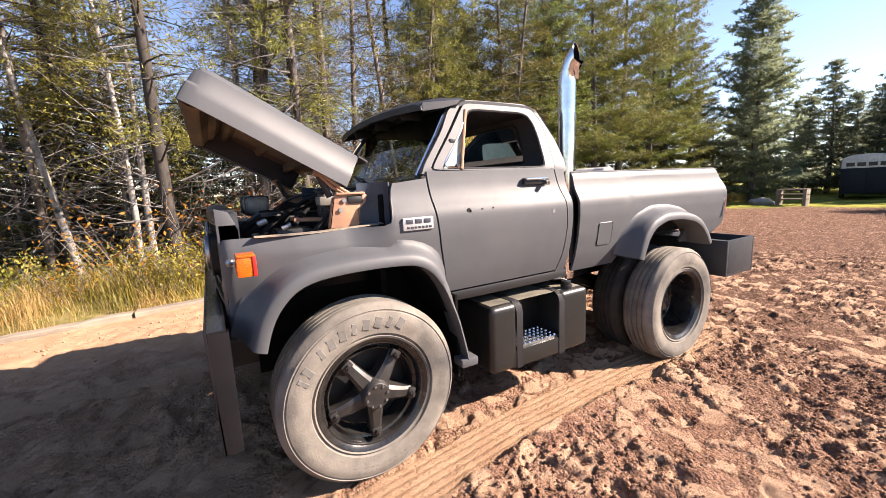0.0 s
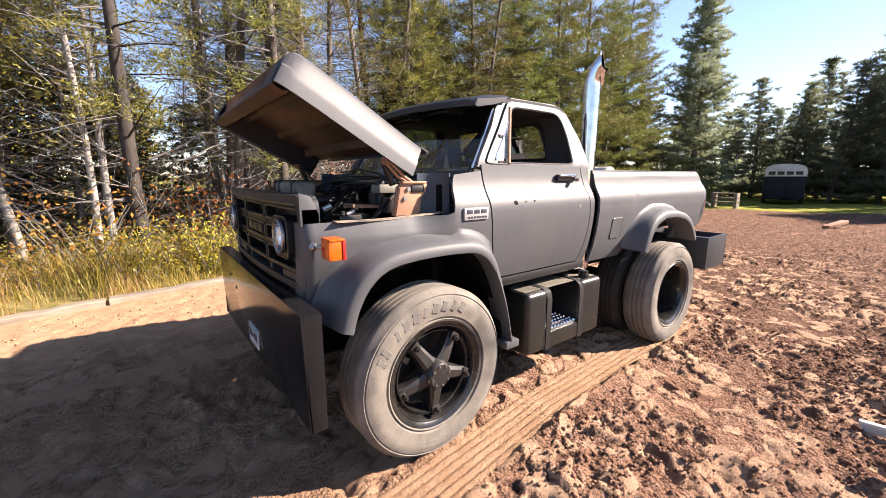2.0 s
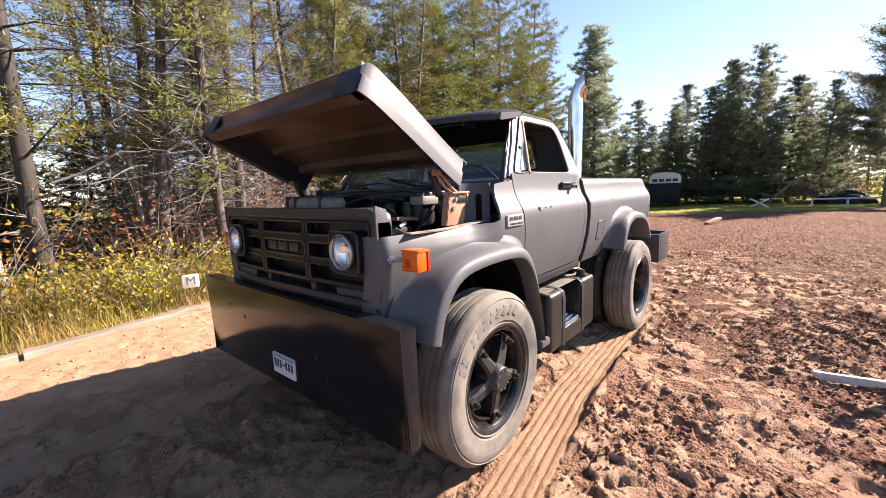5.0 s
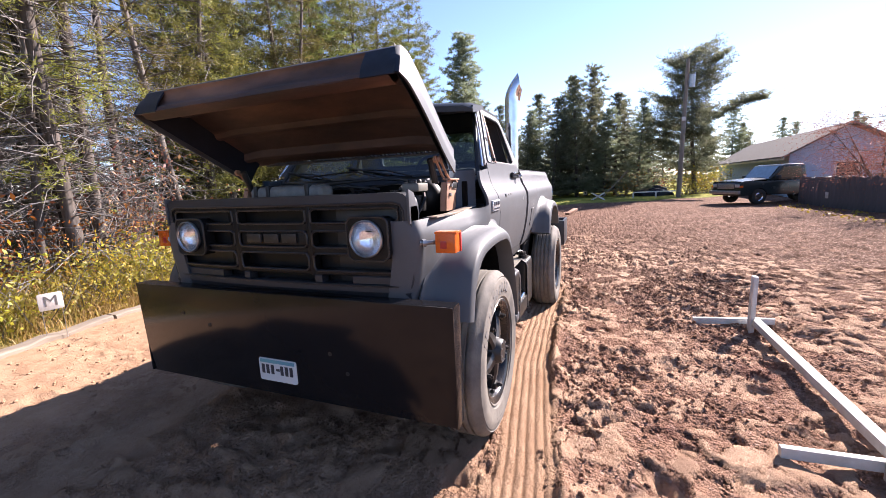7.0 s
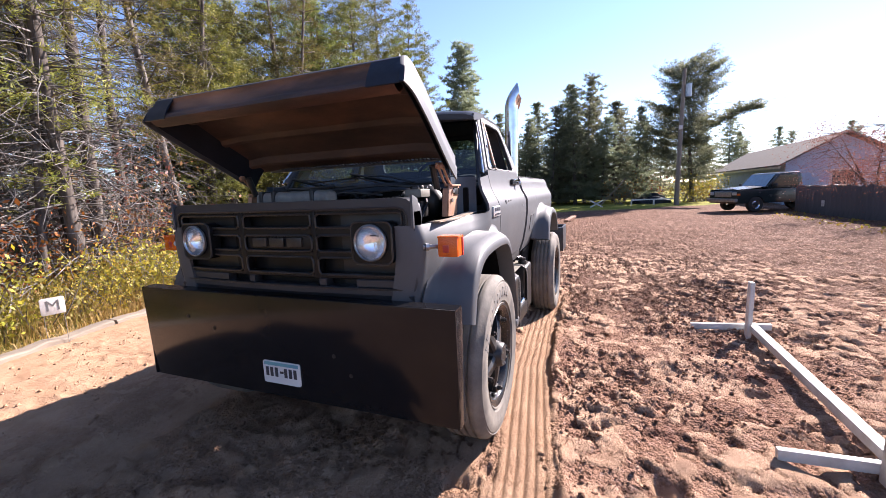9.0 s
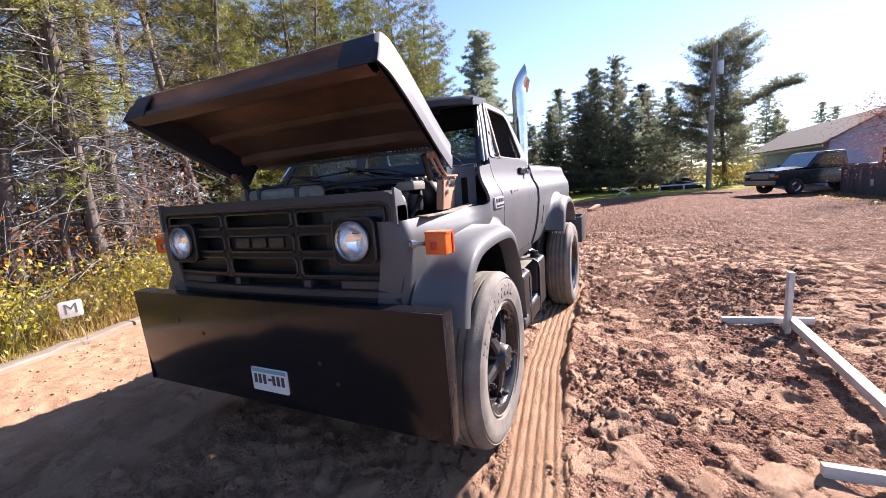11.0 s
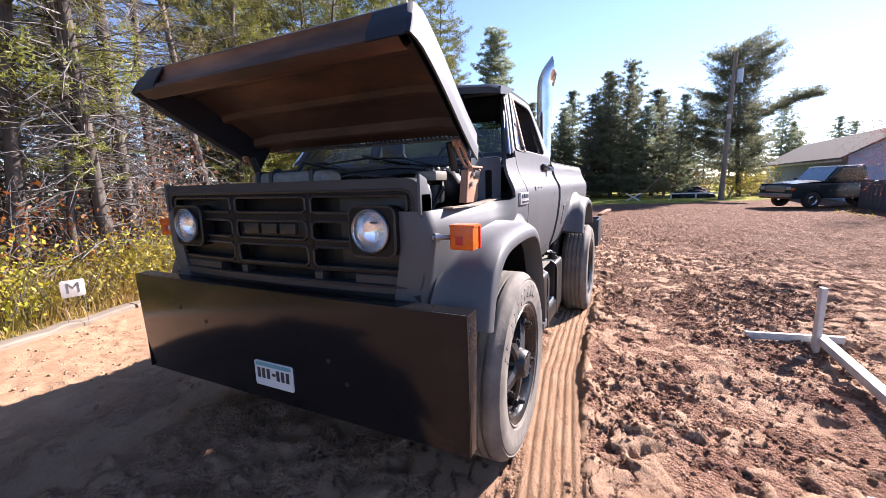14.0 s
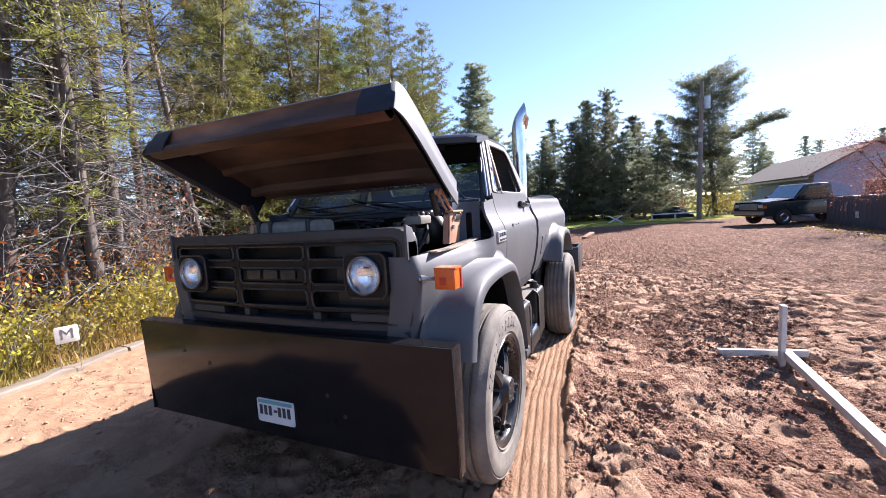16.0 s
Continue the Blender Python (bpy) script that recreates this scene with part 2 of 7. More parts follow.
# near-black for exhaust soot, and for shade in the wheel houses and gaps
SOOT_SHADE = material("soot_and_shade_black", (0.005, 0.005, 0.005), (0.009, 0.008, 0.007), rough=0.85, scale=9, bump=0.1, spec=0.08)
BLACK = material("black_plastic", (0.012, 0.012, 0.013), rough=0.45, scale=10, bump=0.05)
TANK_PAINT = material("worn_black_tank_paint", (0.016, 0.016, 0.015), (0.011, 0.011, 0.011), rough=0.36, scale=5, bump=0.08, bump_scale=40, third=(0.08, 0.066, 0.042), third_scale=2.6, third_range=(0.6, 0.85))
TANK_TOP = material("dusty_tank_top", (0.15, 0.135, 0.0975), (0.0825, 0.075, 0.06), rough=0.7, scale=9, bump=0.1)
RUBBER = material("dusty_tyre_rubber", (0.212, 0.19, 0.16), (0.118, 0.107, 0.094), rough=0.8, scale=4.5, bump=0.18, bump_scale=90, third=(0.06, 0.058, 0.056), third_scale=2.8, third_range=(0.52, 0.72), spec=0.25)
RUBBER_MARK = material("raised_rubber_marks", (0.145, 0.135, 0.122), (0.085, 0.08, 0.074), rough=0.8, scale=9, bump=0.1)
GRIMY = material("grimy_plastic", (0.208, 0.2, 0.176), (0.112, 0.104, 0.092), rough=0.55, scale=9, bump=0.1)
RUBBER_DARK = material("dark_tyre_rubber", (0.024, 0.023, 0.022), (0.05, 0.043, 0.037), rough=0.85, scale=7, bump=0.15, spec=0.25)
RIM_DEEP = material("gloss_black_rim", (0.01, 0.01, 0.01), (0.022, 0.02, 0.019), rough=0.24, scale=8, bump=0.05, bump_scale=50)
RIM_BLACK = material("satin_black_wheel", (0.013, 0.0125, 0.0125), (0.03, 0.027, 0.025), rough=0.44, scale=8, bump=0.08, bump_scale=50)
CHROME = material("chrome", (0.75, 0.75, 0.76), (0.6, 0.6, 0.62), rough=0.09, metal=1.0, scale=8, bump=0.0, rough_var=0.05)
STEEL = material("dull_steel", (0.4, 0.4, 0.4), (0.25, 0.25, 0.25), rough=0.4, metal=0.9, scale=14, bump=0.05)
RUST = material("rusty_underside", (0.062, 0.035, 0.026), (0.022, 0.0155, 0.0135), rough=0.7, scale=4, bump=0.2, bump_scale=50, stretch=(1, 0.4, 1), third=(0.15, 0.075, 0.045), third_scale=2.2, third_range=(0.52, 0.72))
RUST_PALE = material("rusty_brown_lip", (0.085, 0.042, 0.03), (0.03, 0.019, 0.015), rough=0.66, scale=5, bump=0.25, bump_scale=40, third=(0.22, 0.12, 0.075), third_scale=3.0, third_range=(0.52, 0.7), stretch=(1, 0.3, 1))
PRIMER = material("tan_primer", (0.39, 0.2106, 0.1248), (0.2808, 0.1482, 0.0936), rough=0.6, scale=7, bump=0.1, third=(0.0936, 0.0624, 0.0468), third_scale=9, third_range=(0.62, 0.75))
LEDGE_TAN = material("scraped_tan_edge", (0.36, 0.28, 0.2), (0.2, 0.16, 0.125), rough=0.6, scale=11, bump=0.15, third=(0.09, 0.085, 0.08), third_scale=6, third_range=(0.5, 0.62))
AMBER = material("amber_lens", (0.62, 0.115, 0.009), (0.5, 0.08, 0.006), rough=0.18, scale=30, bump=0.25, bump_scale=120)
RED_LENS = material("red_lens", (0.45, 0.02, 0.015), rough=0.35, scale=30, bump=0.1)
TAIL_LENS = material("faded_tail_lens", (0.2, 0.1, 0.1), (0.14, 0.07, 0.07), rough=0.2, scale=20, bump=0.1)
WHITE_PAINT = material("weathered_white_paint", (0.5616, 0.5544, 0.5328), (0.432, 0.4104, 0.3744), rough=0.6, scale=6, bump=0.15, bump_scale=40, third=(0.216, 0.1584, 0.108), third_scale=5, third_range=(0.62, 0.8))
WHITE_PLASTIC = material("milky_plastic", (0.45, 0.4425, 0.4125), (0.3375, 0.3225, 0.285), rough=0.5, scale=8, bump=0.05)
BLUE_BLACK = material("faded_dark_blue_liner", (0.011, 0.015, 0.026), (0.007, 0.009, 0.014), rough=0.45, scale=5, bump=0.05, spec=0.3)
FADED_BLUE = material("faded_blue_cowl_paint", (0.035, 0.055, 0.08), (0.022, 0.034, 0.05), rough=0.5, scale=6, bump=0.06)
INTERIOR = material("dark_cab_lining", (0.02, 0.02, 0.022), (0.03, 0.028, 0.028), rough=0.8, scale=9, bump=0.1)
CAB_GREY = material("blue_grey_cab_lining", (0.04, 0.075, 0.09), (0.03, 0.055, 0.066), rough=0.6, scale=9, bump=0.05)
GLASS = glassy("window_glass", (0.86, 0.95, 0.95), clear=0.8)
WINDSHIELD = glassy("windshield_glass", (0.7, 0.92, 0.9), clear=0.36, ior=1.8)
# the pale blue stands for bright sky reflected in the vent pane
VENT_GLASS = material("sky_sheen_vent_glass", (0.42, 0.5, 0.54), (0.34, 0.42, 0.47), rough=0.15, scale=5, bump=0.0)
VENT_GLASS.node_tree.nodes["Principled BSDF"].inputs["Alpha"].default_value = 0.6
LAMP_GLASS = glassy("lamp_glass", (0.97, 0.98, 1.0), clear=0.95, ior=1.5)
MIRROR = material("lamp_reflector", (0.97, 0.97, 0.98), (0.9, 0.91, 0.94), rough=0.16, metal=0.85, scale=26, bump=0.5, bump_scale=40, rough_var=0.08, stretch=(1, 1, 0.3))
PLATE_WHITE = material("plate_white", (0.54, 0.585, 0.6), (0.51, 0.555, 0.5775), rough=0.35, scale=5, bump=0.02)
PLATE_BLUE = material("plate_blue", (0.096, 0.264, 0.36), (0.12, 0.304, 0.336), rough=0.35, scale=5, bump=0.02)
INK = material("dark_ink", (0.03, 0.035, 0.05), rough=0.5, bump=0.0)
BARK = material("pine_bark", (0.1125, 0.0915, 0.075), (0.045, 0.036, 0.03), rough=0.9, scale=14, bump=0.6, bump_scale=30, stretch=(1, 1, 0.25), third=(0.24, 0.2137, 0.1913), third_scale=3, third_range=(0.52, 0.72))
DARK_BARK = material("dark_bark", (0.05, 0.042, 0.035), (0.025, 0.02, 0.018), rough=0.9, scale=12, bump=0.5, bump_scale=30, stretch=(1, 1, 0.3))
BIRCH = material("pale_bark", (0.375, 0.3525, 0.3225), (0.165, 0.15, 0.135), rough=0.75, scale=5, bump=0.3, bump_scale=30, stretch=(1, 1, 0.6), third=(0.0525, 0.045, 0.04125), third_scale=7, third_range=(0.58, 0.66))
TWIG = material("grey_dead_twigs", (0.2, 0.185, 0.175), (0.085, 0.078, 0.072), rough=0.85, scale=3, bump=0.0)
NEEDLE = leafy("pine_needles", (0.12, 0.132, 0.03), (0.29, 0.265, 0.06), passing=0.5)
NEEDLE_SOFT = leafy("young_pine_needles", (0.08, 0.1, 0.024), (0.195, 0.19, 0.045), passing=0.45)
# darker copy of the pine needles: the wood's shade put into their colour
NEEDLE_SHADE = leafy("shaded_pine_needles", (0.045, 0.055, 0.028), (0.085, 0.092, 0.045), passing=0.35)
# far pines: distance haze put into the needles as a paler, bluer green
NEEDLE_HAZY = leafy("hazy_pine_needles", (0.12, 0.135, 0.085), (0.2, 0.21, 0.125), passing=0.65)
LEAF_GOLD = leafy("golden_leaves", (0.4, 0.24, 0.024), (0.336, 0.32, 0.048), passing=0.45)
LEAF_RUST = leafy("rust_leaves", (0.24, 0.072, 0.02), (0.36, 0.136, 0.024), passing=0.45)
LEAF_RED = leafy("red_leaves", (0.24, 0.1, 0.06), (0.3, 0.16, 0.085), passing=0.45)
LEAF_GREEN = leafy("yellow_green_leaves", (0.17, 0.165, 0.027), (0.31, 0.26, 0.045), passing=0.45)
STRAW = leafy("dry_grass", (0.46, 0.33, 0.11), (0.58, 0.44, 0.17), passing=0.5)
GRASS = leafy("yellowing_grass", (0.42, 0.34, 0.07), (0.54, 0.43, 0.11), passing=0.5)
TIMBER = material("weathered_timber", (0.26, 0.215, 0.165), (0.15, 0.122, 0.095), rough=0.85, scale=5, bump=0.3, bump_scale=40, stretch=(0.3, 1, 1))
POLE_WOOD = material("pole_wood", (0.22, 0.185, 0.15), (0.15, 0.122, 0.1), rough=0.9, scale=6, bump=0.3, stretch=(1, 1, 0.15))
# ---- ground ----
def smooth(e0, e1, v):
    t = np.clip((v - e0) / (e1 - e0), 0, 1)
    return t * t * (3 - 2 * t)


def edge_line(x):
    """Where the sand ends towards the wood."""
    x = np.asarray(x, float)
    return 4.15 + 0.2 * np.clip(x, -6, 1) + 0.12 * np.clip(x - 1, 0, 60)


rng = np.random.default_rng(5)
PRINTS = [(rng.uniform(-2.5, 9), rng.uniform(-7.5, 4), rng.uniform(0, 6.28), rng.uniform(0.05, 0.085), rng.uniform(0.012, 0.038)) for _ in range(760)]


def plates(x, y, scale, seed):
    """Uneven flat flakes of pressed earth: their height, and the nearness of their edges."""
    x, y = x * scale, y * scale
    xi, yi = np.floor(x), np.floor(y)
    best, second, val = np.full(x.shape, 9.0), np.full(x.shape, 9.0), np.zeros(x.shape)

    def h(a, b, k):
        n = np.sin(a * 127.1 + b * 311.7 + (seed + k) * 74.7) * 43758.5453
        return n - np.floor(n)
    for i in (-1, 0, 1):
        for j in (-1, 0, 1):
            a, b = xi + i, yi + j
            px, py = a + h(a, b, 0), b + h(a, b, 1)
            d = np.hypot(x - px, y - py)
            tilt = (h(a, b, 2) - 0.5) + 0.7 * (h(a, b, 3) - 0.5) * (x - px) + 0.7 * (h(a, b, 4) - 0.5) * (y - py)
            closer = d < best
            second = np.where(closer, best, np.minimum(second, d))
            val = np.where(closer, tilt, val)
            best = np.minimum(best, d)
    return val, second - best


def ground_form(x, y):
    """Height of the ground, and where it is trodden smooth."""
    x, y = np.asarray(x, float), np.asarray(y, float)
    near = np.exp(-np.clip(np.hypot(x - 1, y + 1) - 5, 0, None) / 45)
    sand = smooth(1.2, 3.2, y) * smooth(6, 0, x)                       # smoother sand by the edging
    churn = (1 - 0.8 * sand)
    z = 0.035 * fbm(x * 0.5, y * 0.5, 3, 1)
    lump = fbm(x * 2.1, y * 2.1, 4, 7)
    z = z + churn * near * 0.04 * lump
    wx, wy = x + 0.09 * vnoise(x * 5, y * 5, 60), y + 0.09 * vnoise(x * 5, y * 5, 61)
    ridged = 1 - np.abs(fbm(wx * 4.6, wy * 4.6, 3, 13)) * 2.4
    rough_patch = smooth(-0.22, 0.25, fbm(x * 1.1, y * 1.1, 3, 40))
    z = z + churn * near * (0.008 + 0.02 * rough_patch) * np.clip(ridged, 0, 1)
    z = z + churn * near * (0.01 + 0.03 * rough_patch) * np.clip(fbm(wx * 10, wy * 10, 2, 23), -0.25, 0.4)
    flake = smooth(0.1, -0.25, fbm(x * 0.8, y * 0.8, 2, 90)) * churn * near
    pv, pe = plates(wx + 0.03 * vnoise(x * 13, y * 13, 63), wy + 0.03 * vnoise(x * 13, y * 13, 64), 6.5, 17)
    z = z + (0.35 + 0.65 * flake) * churn * near * (0.042 * pv - 0.034 * smooth(0.1, 0.0, pe))
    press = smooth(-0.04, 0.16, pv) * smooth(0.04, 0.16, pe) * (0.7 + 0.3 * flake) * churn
    z = z + near * (0.004 + 0.02 * churn * rough_patch) * fbm(x * 21, y * 21, 2, 3)
    x0, y0 = x, y
    x, y = x + 0.03 * vnoise(x * 9, y * 9, 71) + 0.02 * vnoise(x * 21, y * 21, 72), y + 0.03 * vnoise(x * 9, y * 9, 73) + 0.02 * vnoise(x * 21, y * 21, 74)
    for px, py, pa, pr, pd in PRINTS:
        sel = (np.abs(x - px) < 0.25) & (np.abs(y - py) < 0.25)
        if not sel.any():
            continue
        if py > 1.5 and px < 2:
            pd *= 0.4
        dx, dy = x[sel] - px, y[sel] - py
        u, v = dx * math.cos(pa) + dy * math.sin(pa), -dx * math.sin(pa) + dy * math.cos(pa)
        r = np.hypot(u / 1.25, v) / pr
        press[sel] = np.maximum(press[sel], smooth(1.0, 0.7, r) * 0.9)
        z[sel] += -pd * smooth(1.08, 0.8, r) * (0.55 + 0.55 * smooth(1.0, -0.6, u / pr)) + 0.35 * pd * np.exp(-((r - 1.35) / 0.25) ** 2) * (0.4 + 0.6 * smooth(-pr, pr, u))
    x, y = x0, y0
    # wheel tracks: pressed flat, with the ribs of the tread
    for c, w in ((-1.2, 0.15), (1.2, 0.15)):
        cc = np.interp(x, [-2.6, -0.6, 1.0, 2.2, 3.0], [-1.72, -1.38, -1.17, -1.1, -1.1]) if c < 0 else c + 0 * x
        d = np.abs(y - cc)
        reach = smooth(-2.9, -2.3, x) * smooth(4.2, 3.2, x)
        m = smooth(w + 0.035, w - 0.01, d) * reach
        rib = 0.026 * (np.abs(np.sin((y - cc + 0.006 * vnoise(x * 3, y * 0, 5)) * math.pi / 0.056)) ** 0.38 - 0.65) + 0.006 * fbm(x * 7, y * 12, 2, 77)
        z = z * (1 - m) + m * (-0.02 + rib)
        press = press * (1 - m) + 0.6 * m
        z = z + 0.03 * np.exp(-((d - w - 0.06) / 0.04) ** 2) * reach * np.clip(0.5 + 1.4 * lump + 0.6 * fbm(x * 8, y * 8, 2, 55), 0, 1.6)
    bank = smooth(0.05, 1.6, y - edge_line(x))
    z = z * (1 - bank * 0.6) + bank * (0.1 + 0.06 * fbm(x * 0.7, y * 0.7, 3, 50))
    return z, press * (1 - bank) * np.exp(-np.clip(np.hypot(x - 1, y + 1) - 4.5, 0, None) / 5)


def ground_height(x, y):
    return ground_form(x, y)[0]


def spaced(points):
    """Coordinates from pairs of (end, step)."""
    out = [points[0][0]]
    for end, n, grow in points[1:]:
        t = np.linspace(0, 1, n + 1)[1:] ** grow
        out.extend(out[-1] + (end - out[-1]) * t)
    return np.array(out)


gx = np.concatenate([-(spaced([(0, 0, 0), (2.6, 95, 1), (6, 40, 1.2), (30, 25, 2), (900, 24, 3)])[1:][::-1]), spaced([(0, 0, 0), (4.5, 225, 1), (9, 95, 1.15), (36, 120, 1.6), (900, 24, 3)])])
gy = np.concatenate([-(spaced([(0, 0, 0), (0.85, 36, 1), (1.62, 90, 1), (4.2, 112, 1), (8, 60, 1.2), (30, 40, 1.8), (900, 22, 3)])[1:][::-1]), spaced([(0, 0, 0), (4.6, 125, 1), (9, 30, 1.3), (40, 25, 1.8), (900, 22, 3)])])
GX, GY = np.meshgrid(gx, gy)
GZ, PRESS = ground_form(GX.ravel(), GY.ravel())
gn, gm = len(gx), len(gy)
idx = np.arange(gn * gm).reshape(gm, gn)
quads = np.stack([idx[:-1, :-1], idx[:-1, 1:], idx[1:, 1:], idx[1:, :-1]], -1).reshape(-1, 4)


def ground_material():
    m = bpy.data.materials.new("churned_red_sand")
    m.use_nodes = True
    N, L = m.node_tree.nodes, m.node_tree.links
    b = N["Principled BSDF"]
    geo = N.new("ShaderNodeNewGeometry")
    sep = N.new("ShaderNodeSeparateXYZ")
    L.new(geo.outputs["Position"], sep.inputs[0])

    def noise(scale, detail=6, rough=0.6):
        n = N.new("ShaderNodeTexNoise")
        n.inputs["Scale"].default_value, n.inputs["Detail"].default_value, n.inputs["Roughness"].default_value = scale, detail, rough
        L.new(geo.outputs["Position"], n.inputs["Vector"])
        return n.outputs[0]

    def ramp(v, a, b_):
        r = N.new("ShaderNodeMapRange")
        r.interpolation_type = "SMOOTHSTEP"
        r.inputs[1].default_value, r.inputs[2].default_value = a, b_
        L.new(v, r.inputs[0])
        return r.outputs[0]

    def mix(f, a, b_):
        x = N.new("ShaderNodeMix")
        x.data_type = "RGBA"
        for k, v in ((0, f), (6, a), (7, b_)):
            if isinstance(v, tuple):
                x.inputs[k].default_value = (*v, 1)
            else:
                L.new(v, x.inputs[k])
        return x.outputs[2]

    def math2(op, a, b_):
        x = N.new("ShaderNodeMath")
        x.operation = op
        for k, v in ((0, a), (1, b_)):
            if isinstance(v, (int, float)):
                x.inputs[k].default_value = v
            else:
                L.new(v, x.inputs[k])
        return x.outputs[0]
    soil = mix(ramp(noise(2.3), 0.38, 0.62), (0.27, 0.15, 0.1), (0.37, 0.218, 0.148))
    soil = mix(ramp(noise(0.9, 8, 0.7), 0.5, 0.68), soil, (0.194, 0.0936, 0.0684))
    soil = mix(ramp(noise(7.5, 7, 0.7), 0.54, 0.68), soil, (0.13, 0.0648, 0.049))
    # shadow streaks of the more distant ridges, put into the soil's colour
    far_ridge_shade = math2("MULTIPLY", ramp(noise(4.2, 8, 0.72), 0.3, 0.5), ramp(math2("ADD", sep.outputs[0], math2("MULTIPLY", noise(0.5), 3.0)), 2.5, 8.0))
    soil = mix(far_ridge_shade, soil, (0.12, 0.068, 0.046))
    soil = mix(ramp(noise(26, 5), 0.5, 0.75), soil, (0.47, 0.3, 0.23))
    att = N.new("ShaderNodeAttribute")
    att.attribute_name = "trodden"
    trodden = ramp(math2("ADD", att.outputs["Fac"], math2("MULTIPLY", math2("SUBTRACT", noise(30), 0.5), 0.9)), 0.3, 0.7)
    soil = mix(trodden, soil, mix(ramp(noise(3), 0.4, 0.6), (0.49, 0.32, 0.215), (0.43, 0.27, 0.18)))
    sand = mix(ramp(noise(5), 0.35, 0.65), (0.389, 0.248, 0.158), (0.324, 0.198, 0.122))
    wob = math2("MULTIPLY", noise(1.1), 1.6)
    yy = math2("ADD", sep.outputs[1], wob)
    lane = math2("MULTIPLY", ramp(yy, 2.2, 3.3), ramp(sep.outputs[0], 9.0, 3.0))
    track = math2("MULTIPLY", ramp(math2("ABSOLUTE", math2("ADD", sep.outputs[1], math2("ADD", 1.16, math2("MULTIPLY", math2("MAXIMUM", math2("SUBTRACT", 1.0, sep.outputs[0]), 0.0), 0.14))), 0), 0.27, 0.13), ramp(sep.outputs[0], 4.2, 2.8))
    front = math2("MULTIPLY", ramp(sep.outputs[0], 0.4, -0.6), ramp(yy, -0.9, -0.1))
    col = mix(math2("MAXIMUM", math2("MAXIMUM", lane, math2("MULTIPLY", track, 0.85)), math2("MULTIPLY", front, 0.7)), soil, sand)
    turf = mix(ramp(noise(1.5), 0.4, 0.6), (0.144, 0.122, 0.0432), (0.216, 0.173, 0.072))
    turf = mix(ramp(noise(9), 0.5, 0.7), turf, (0.0864, 0.101, 0.0216))
    far_turf = mix(ramp(noise(0.6), 0.35, 0.65), (0.12, 0.15, 0.03), (0.34, 0.31, 0.07))
    # turf starts past the timber edging and past the far rim of the riding ground
    e = math2("ADD", math2("MULTIPLY", math2("MAXIMUM", math2("SUBTRACT", sep.outputs[0], 1.0), 0.0), 0.12), math2("ADD", math2("MULTIPLY", math2("MINIMUM", math2("MAXIMUM", sep.outputs[0], -6.0), 1.0), 0.2), 4.2))
    col = mix(ramp(math2("SUBTRACT", math2("ADD", sep.outputs[1], math2("MULTIPLY", noise(2), 0.5)), e), 0.05, 0.55), col, turf)
    rim = math2("ADD", math2("ADD", sep.outputs[0], math2("MULTIPLY", sep.outputs[1], 0.55)), math2("MULTIPLY", noise(0.35), 4.0))
    col = mix(ramp(rim, 25.0, 26.5), col, far_turf)
    L.new(col, b.inputs["Base Color"])
    b.inputs["Roughness"].default_value = 0.93
    b.inputs["Specular IOR Level"].default_value = 0.05
    bp = N.new("ShaderNodeBump")
    bp.inputs["Strength"].default_value, bp.inputs["Distance"].default_value = 0.7, 0.012
    L.new(noise(70, 6, 0.7), bp.inputs["Height"])
    bp2 = N.new("ShaderNodeBump")
    bp2.inputs["Strength"].default_value, bp2.inputs["Distance"].default_value = 1.0, 0.07
    L.new(math2("SUBTRACT", 1.0, math2("MULTIPLY", lane, 0.75)), bp2.inputs["Strength"])
    L.new(noise(6, 9, 0.78), bp2.inputs["Height"])
    crumbs = N.new("ShaderNodeTexVoronoi")
    crumbs.inputs["Scale"].default_value = 48
    L.new(geo.outputs["Position"], crumbs.inputs["Vector"])
    bp3 = N.new("ShaderNodeBump")
    bp3.inputs["Distance"].default_value = 0.034
    bp3.invert = True
    L.new(math2("MULTIPLY", math2("SUBTRACT", 0.9, math2("MULTIPLY", math2("MAXIMUM", trodden, lane), 0.8)), math2("SUBTRACT", 1.0, math2("MULTIPLY", ramp(sep.outputs[0], 3.0, 8.0), 0.75))), bp3.inputs["Strength"])
    L.new(crumbs.outputs["Distance"], bp3.inputs["Height"])
    L.new(bp2.outputs[0], bp3.inputs["Normal"])
    L.new(bp3.outputs[0], bp.inputs["Normal"])
    L.new(bp.outputs[0], b.inputs["Normal"])
    return m


SOIL = ground_material()
ground = new("ground", mesh_of("ground", np.stack([GX.ravel(), GY.ravel(), GZ], 1), quads, SOIL, smooth=True))
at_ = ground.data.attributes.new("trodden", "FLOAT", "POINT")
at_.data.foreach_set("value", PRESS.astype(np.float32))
tagged(ground, "churned reddish-brown riding sand with hoof prints and wheel tracks", "ground", kind="structure")


def gz(x, y):
    return float(ground_height(np.array([x]), np.array([y]))[0])
# ---- trees ----
class Bag:
    """Loose geometry gathered into one mesh."""
    def __init__(self):
        self.v, self.f, self.n = [], [], 0

    def add(self, verts, faces):
        verts = np.asarray(verts, float).reshape(-1, 3)
        self.v.append(verts)
        self.f.extend([tuple(int(i) + self.n for i in f) for f in faces])
        self.n += len(verts)

    def mesh(self, name, mats, smooth=False):
        return mesh_of(name, np.concatenate(self.v) if self.v else np.zeros((0, 3)), self.f, mats, smooth)


